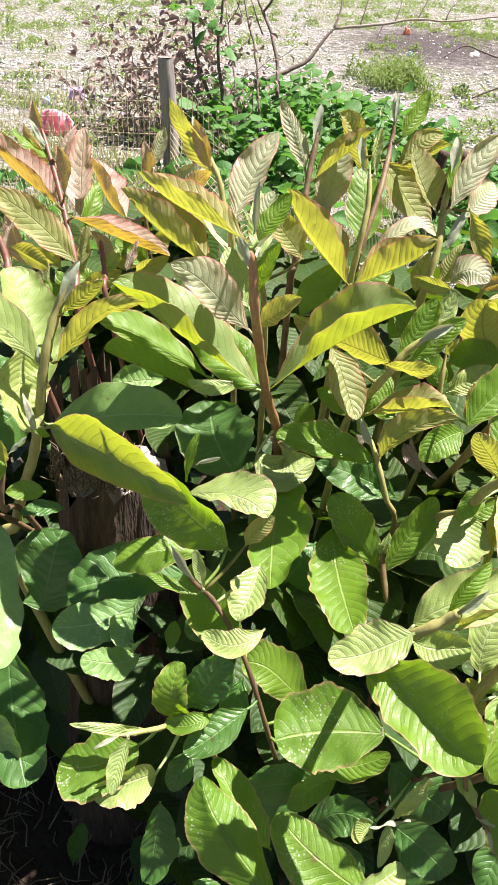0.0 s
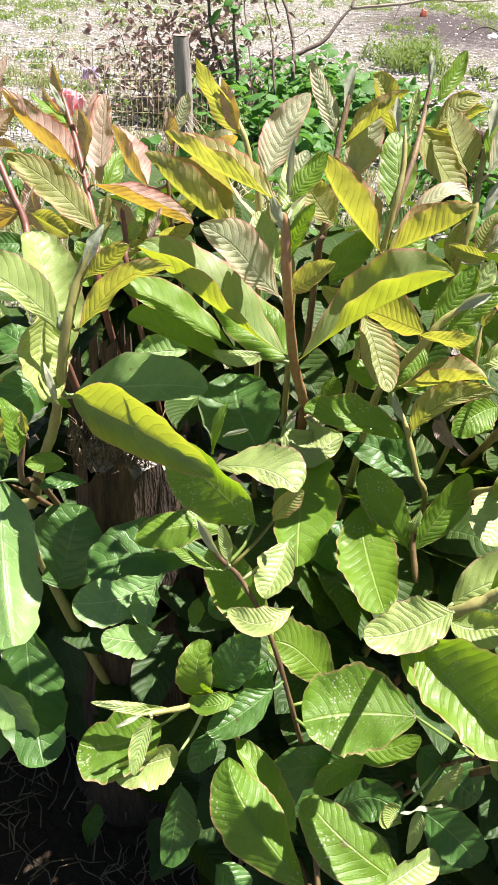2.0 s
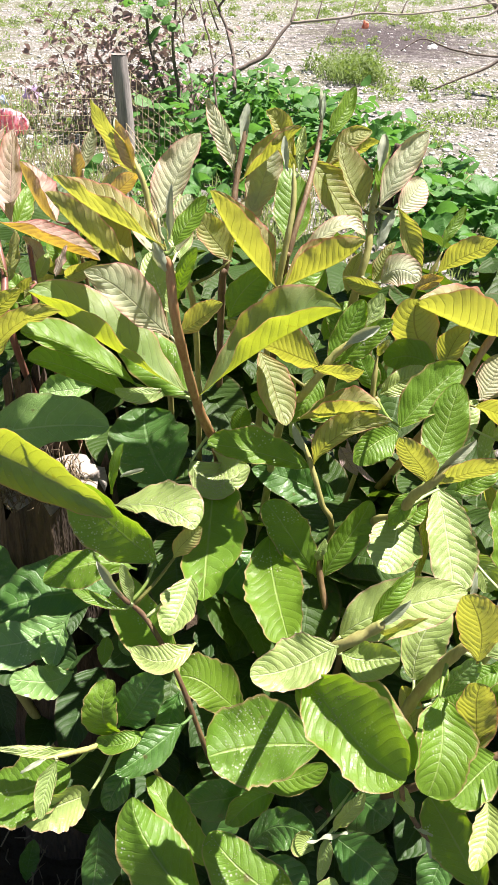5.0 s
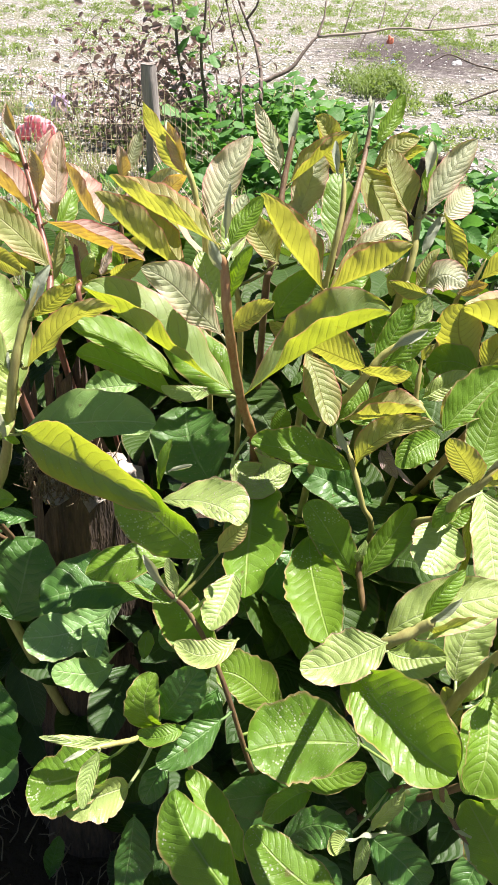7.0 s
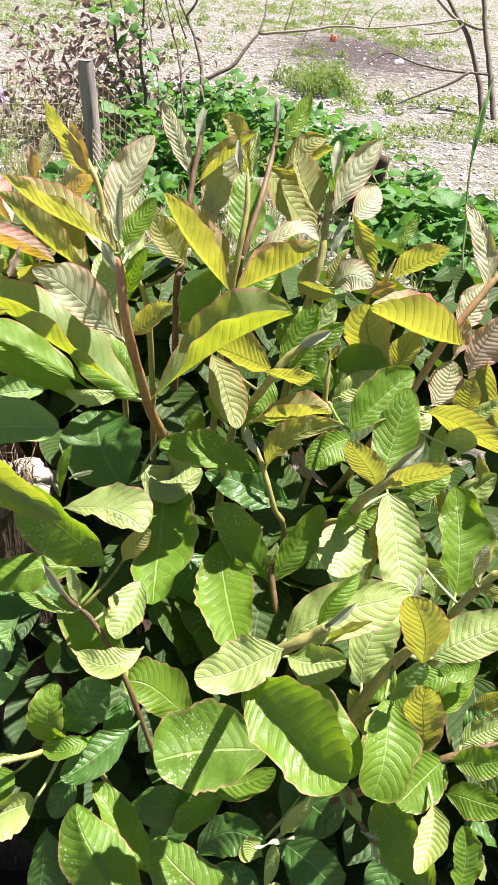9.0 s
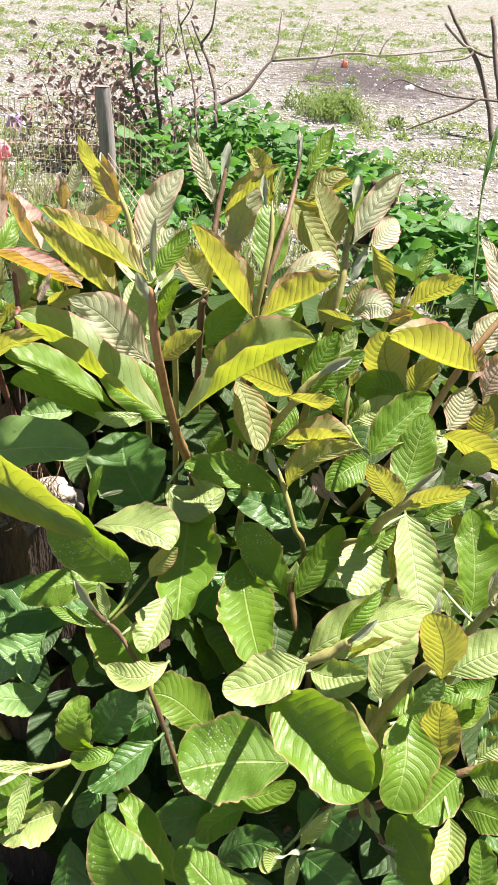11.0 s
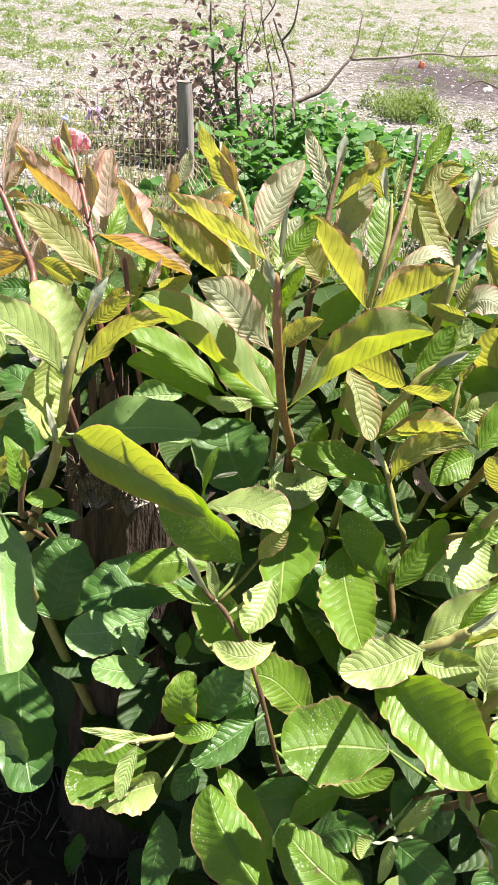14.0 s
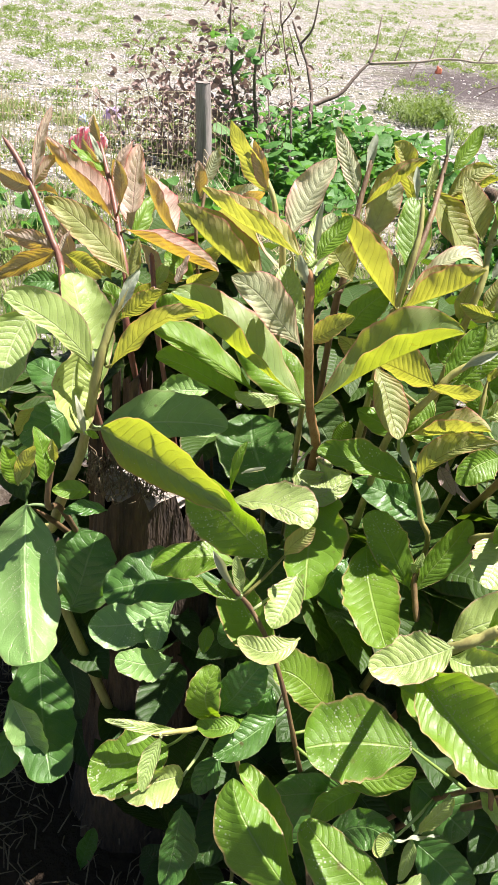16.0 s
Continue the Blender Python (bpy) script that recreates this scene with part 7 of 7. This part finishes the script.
def grass_stalk():
    t = new("grass_stalk")
    t.location = (0.726, 1.886, 0)
    bpy.context.view_layer.update()
    tagged(t, "single tall thin green grass stalk with long blades", "grass")
    branch(t, ((0.726, 1.886, 0.0), (0.726, 1.866, 0.090), (0.723, 1.988, 0.290), (0.724, 2.110, 0.490), (0.731, 2.186, 0.616), (0.745, 2.250, 0.723), (0.782, 2.314, 0.832)), 0.0042, 0.0016, GRASS_FRESH, "stalk")
    for base, tip, w in (((0.720, 2.117, 0.503), (0.595, 2.097, 0.457), 0.016), ((0.724, 2.033, 0.365), (0.616, 2.013, 0.321), 0.016), ((0.732, 2.189, 0.622), (0.778, 2.306, 0.819), 0.012)):
        ln = (Vector(tip) - Vector(base)).length
        me = leaf_mesh("blade", ln, w, "weed", 0.12, 12, random.Random(3), 0, 14, 4, 0.0)
        part("blade", me, t, "", leaf_pose(base, tip, 0))


grass_stalk()

# ---- stones and litter ----
STONE = plain_material("pale_limestone", (0.36, 0.345, 0.32), (0.62, 0.60, 0.56), 12, 0.85, 0.3, 0.002)


def stones(count, seed):
    rng = random.Random(seed)
    verts, faces = [], []
    cube = [(-1, -1, -1), (1, -1, -1), (1, 1, -1), (-1, 1, -1), (-1, -1, 1), (1, -1, 1), (1, 1, 1), (-1, 1, 1)]
    quads = [(0, 3, 2, 1), (4, 5, 6, 7), (0, 1, 5, 4), (1, 2, 6, 5), (2, 3, 7, 6), (3, 0, 4, 7)]
    for _ in range(count):
        y = 4.3 + 18 * rng.random() ** 1.2
        x = rng.uniform(-0.45, 0.45) * (y + 1.5)
        burnt = math.hypot((x - 1.60) * 0.80, (y - 10.2) * 0.42)
        if burnt < 0.9 and rng.random() < 0.75:
            continue
        s = rng.choice((0.004, 0.005, 0.007, 0.010, 0.015)) * rng.uniform(0.7, 1.3)
        a = rng.uniform(0, 6.28)
        k = len(verts)
        sx, sy, sz = s * rng.uniform(0.8, 1.5), s * rng.uniform(0.6, 1.1), s * rng.uniform(0.4, 0.8)
        h = 0.03 * noise.noise(Vector((x * 0.9, y * 0.9, 0))) + 0.012 * noise.noise(Vector((x * 4, y * 4, 3)))
        for c in cube:
            px, py, pz = (c[0] * sx * rng.uniform(0.55, 1.0), c[1] * sy * rng.uniform(0.55, 1.0), c[2] * sz * rng.uniform(0.6, 1.0))
            verts.append((x + px * math.cos(a) - py * math.sin(a), y + px * math.sin(a) + py * math.cos(a), h + sz * 0.4 + pz))
        faces += [tuple(i + k for i in q) for q in quads]
    return tagged(new("stones", mesh_from("stones", verts, faces, STONE)), "pale broken limestone gravel strewn on earth", "stones", kind="stuff")


stones(24000, 61)


def plastic(name, color, rough=0.35, thin=0.4, print_color=None):
    m, nt, bsdf, out = nodes_of(name)
    n = noise_tex(nt, 30.0, 4)
    tone = mix_color(nt, step(nt, n, 0.35, 0.65), color, tuple(min(1, c * 1.15 + 0.06) for c in color))
    if print_color:
        band = add(nt, "ShaderNodeTexWave", Scale=9.0, Distortion=5.0, Detail=2.0)
        tc = nt.nodes.new("ShaderNodeTexCoord")
        nt.links.new(tc.outputs["Object"], band.inputs["Vector"])
        tone = mix_color(nt, step(nt, band.outputs["Fac"], 0.62, 0.72), tone, print_color)
    nt.links.new(tone, bsdf.inputs["Base Color"])
    bsdf.inputs["Roughness"].default_value = rough
    tl = nt.nodes.new("ShaderNodeBsdfTranslucent")
    tl.inputs["Color"].default_value = (*color, 1)
    mixer = nt.nodes.new("ShaderNodeMixShader")
    mixer.inputs[0].default_value = thin
    nt.links.new(bsdf.outputs[0], mixer.inputs[1])
    nt.links.new(tl.outputs[0], mixer.inputs[2])
    nt.links.new(mixer.outputs[0], out.inputs["Surface"])
    return m


def crumpled(name, label, category, center, size, material, seed, puff=0.5):
    """A crumpled bag or scrap: a closed, dented, folded skin lying on the ground."""
    bm = bmesh.new()
    bmesh.ops.create_icosphere(bm, subdivisions=4, radius=1.0)
    for v in bm.verts:
        p = v.co.copy()
        d = 1 + puff * (noise.noise(p * 1.3 + Vector((seed, 0, 0))) + 0.5 * abs(noise.noise(p * 3.1 + Vector((0, seed, 0)))) + 0.2 * noise.noise(p * 7 + Vector((0, 0, seed))))
        v.co = Vector((p.x * size[0] * d, p.y * size[1] * d, max(-0.6, p.z) * size[2] * d))
    me = bpy.data.meshes.new(name)
    bm.to_mesh(me)
    bm.free()
    me.materials.append(material)
    me.polygons.foreach_set("use_smooth", [True] * len(me.polygons))
    ob = new(name, me)
    ob.location = (center[0], center[1], center[2] + size[2] * 0.6)
    return tagged(ob, label, category)


crumpled("plastic_bag", "crumpled red and white plastic bag behind the net", "bag", (-1.31, 5.02, 0.0), (0.092, 0.06, 0.088), plastic("red_plastic", (0.86, 0.27, 0.33), print_color=(0.85, 0.70, 0.72)), 2, 0.5)
crumpled("plastic_scrap", "crumpled pale lilac plastic scrap on the grass", "litter", (-1.36, 5.85, 0.0), (0.055, 0.04, 0.07), plastic("lilac_plastic", (0.55, 0.42, 0.62)), 5, 0.5)
crumpled("paper_scrap", "small blue and white paper scrap on grass", "litter", (-1.53, 5.75, 0.0), (0.03, 0.02, 0.04), plastic("pale_blue_paper", (0.42, 0.50, 0.70)), 7, 0.5)
crumpled("orange_wrapper", "small orange wrapper on burnt dark earth", "litter", (1.40, 11.1, 0.0), (0.035, 0.03, 0.05), plastic("orange_plastic", (0.65, 0.26, 0.15)), 9, 0.6)
crumpled("white_scrap", "small white crumpled paper scrap near ash", "litter", (1.90, 9.4, 0.0), (0.045, 0.04, 0.03), plastic("white_paper", (0.75, 0.74, 0.72)), 11, 0.5)
crumpled("blue_scrap", "tiny pale blue plastic scrap beside the grass", "litter", (1.24, 9.3, 0.0), (0.025, 0.02, 0.02), plastic("pale_blue_plastic", (0.35, 0.55, 0.70)), 13, 0.5)
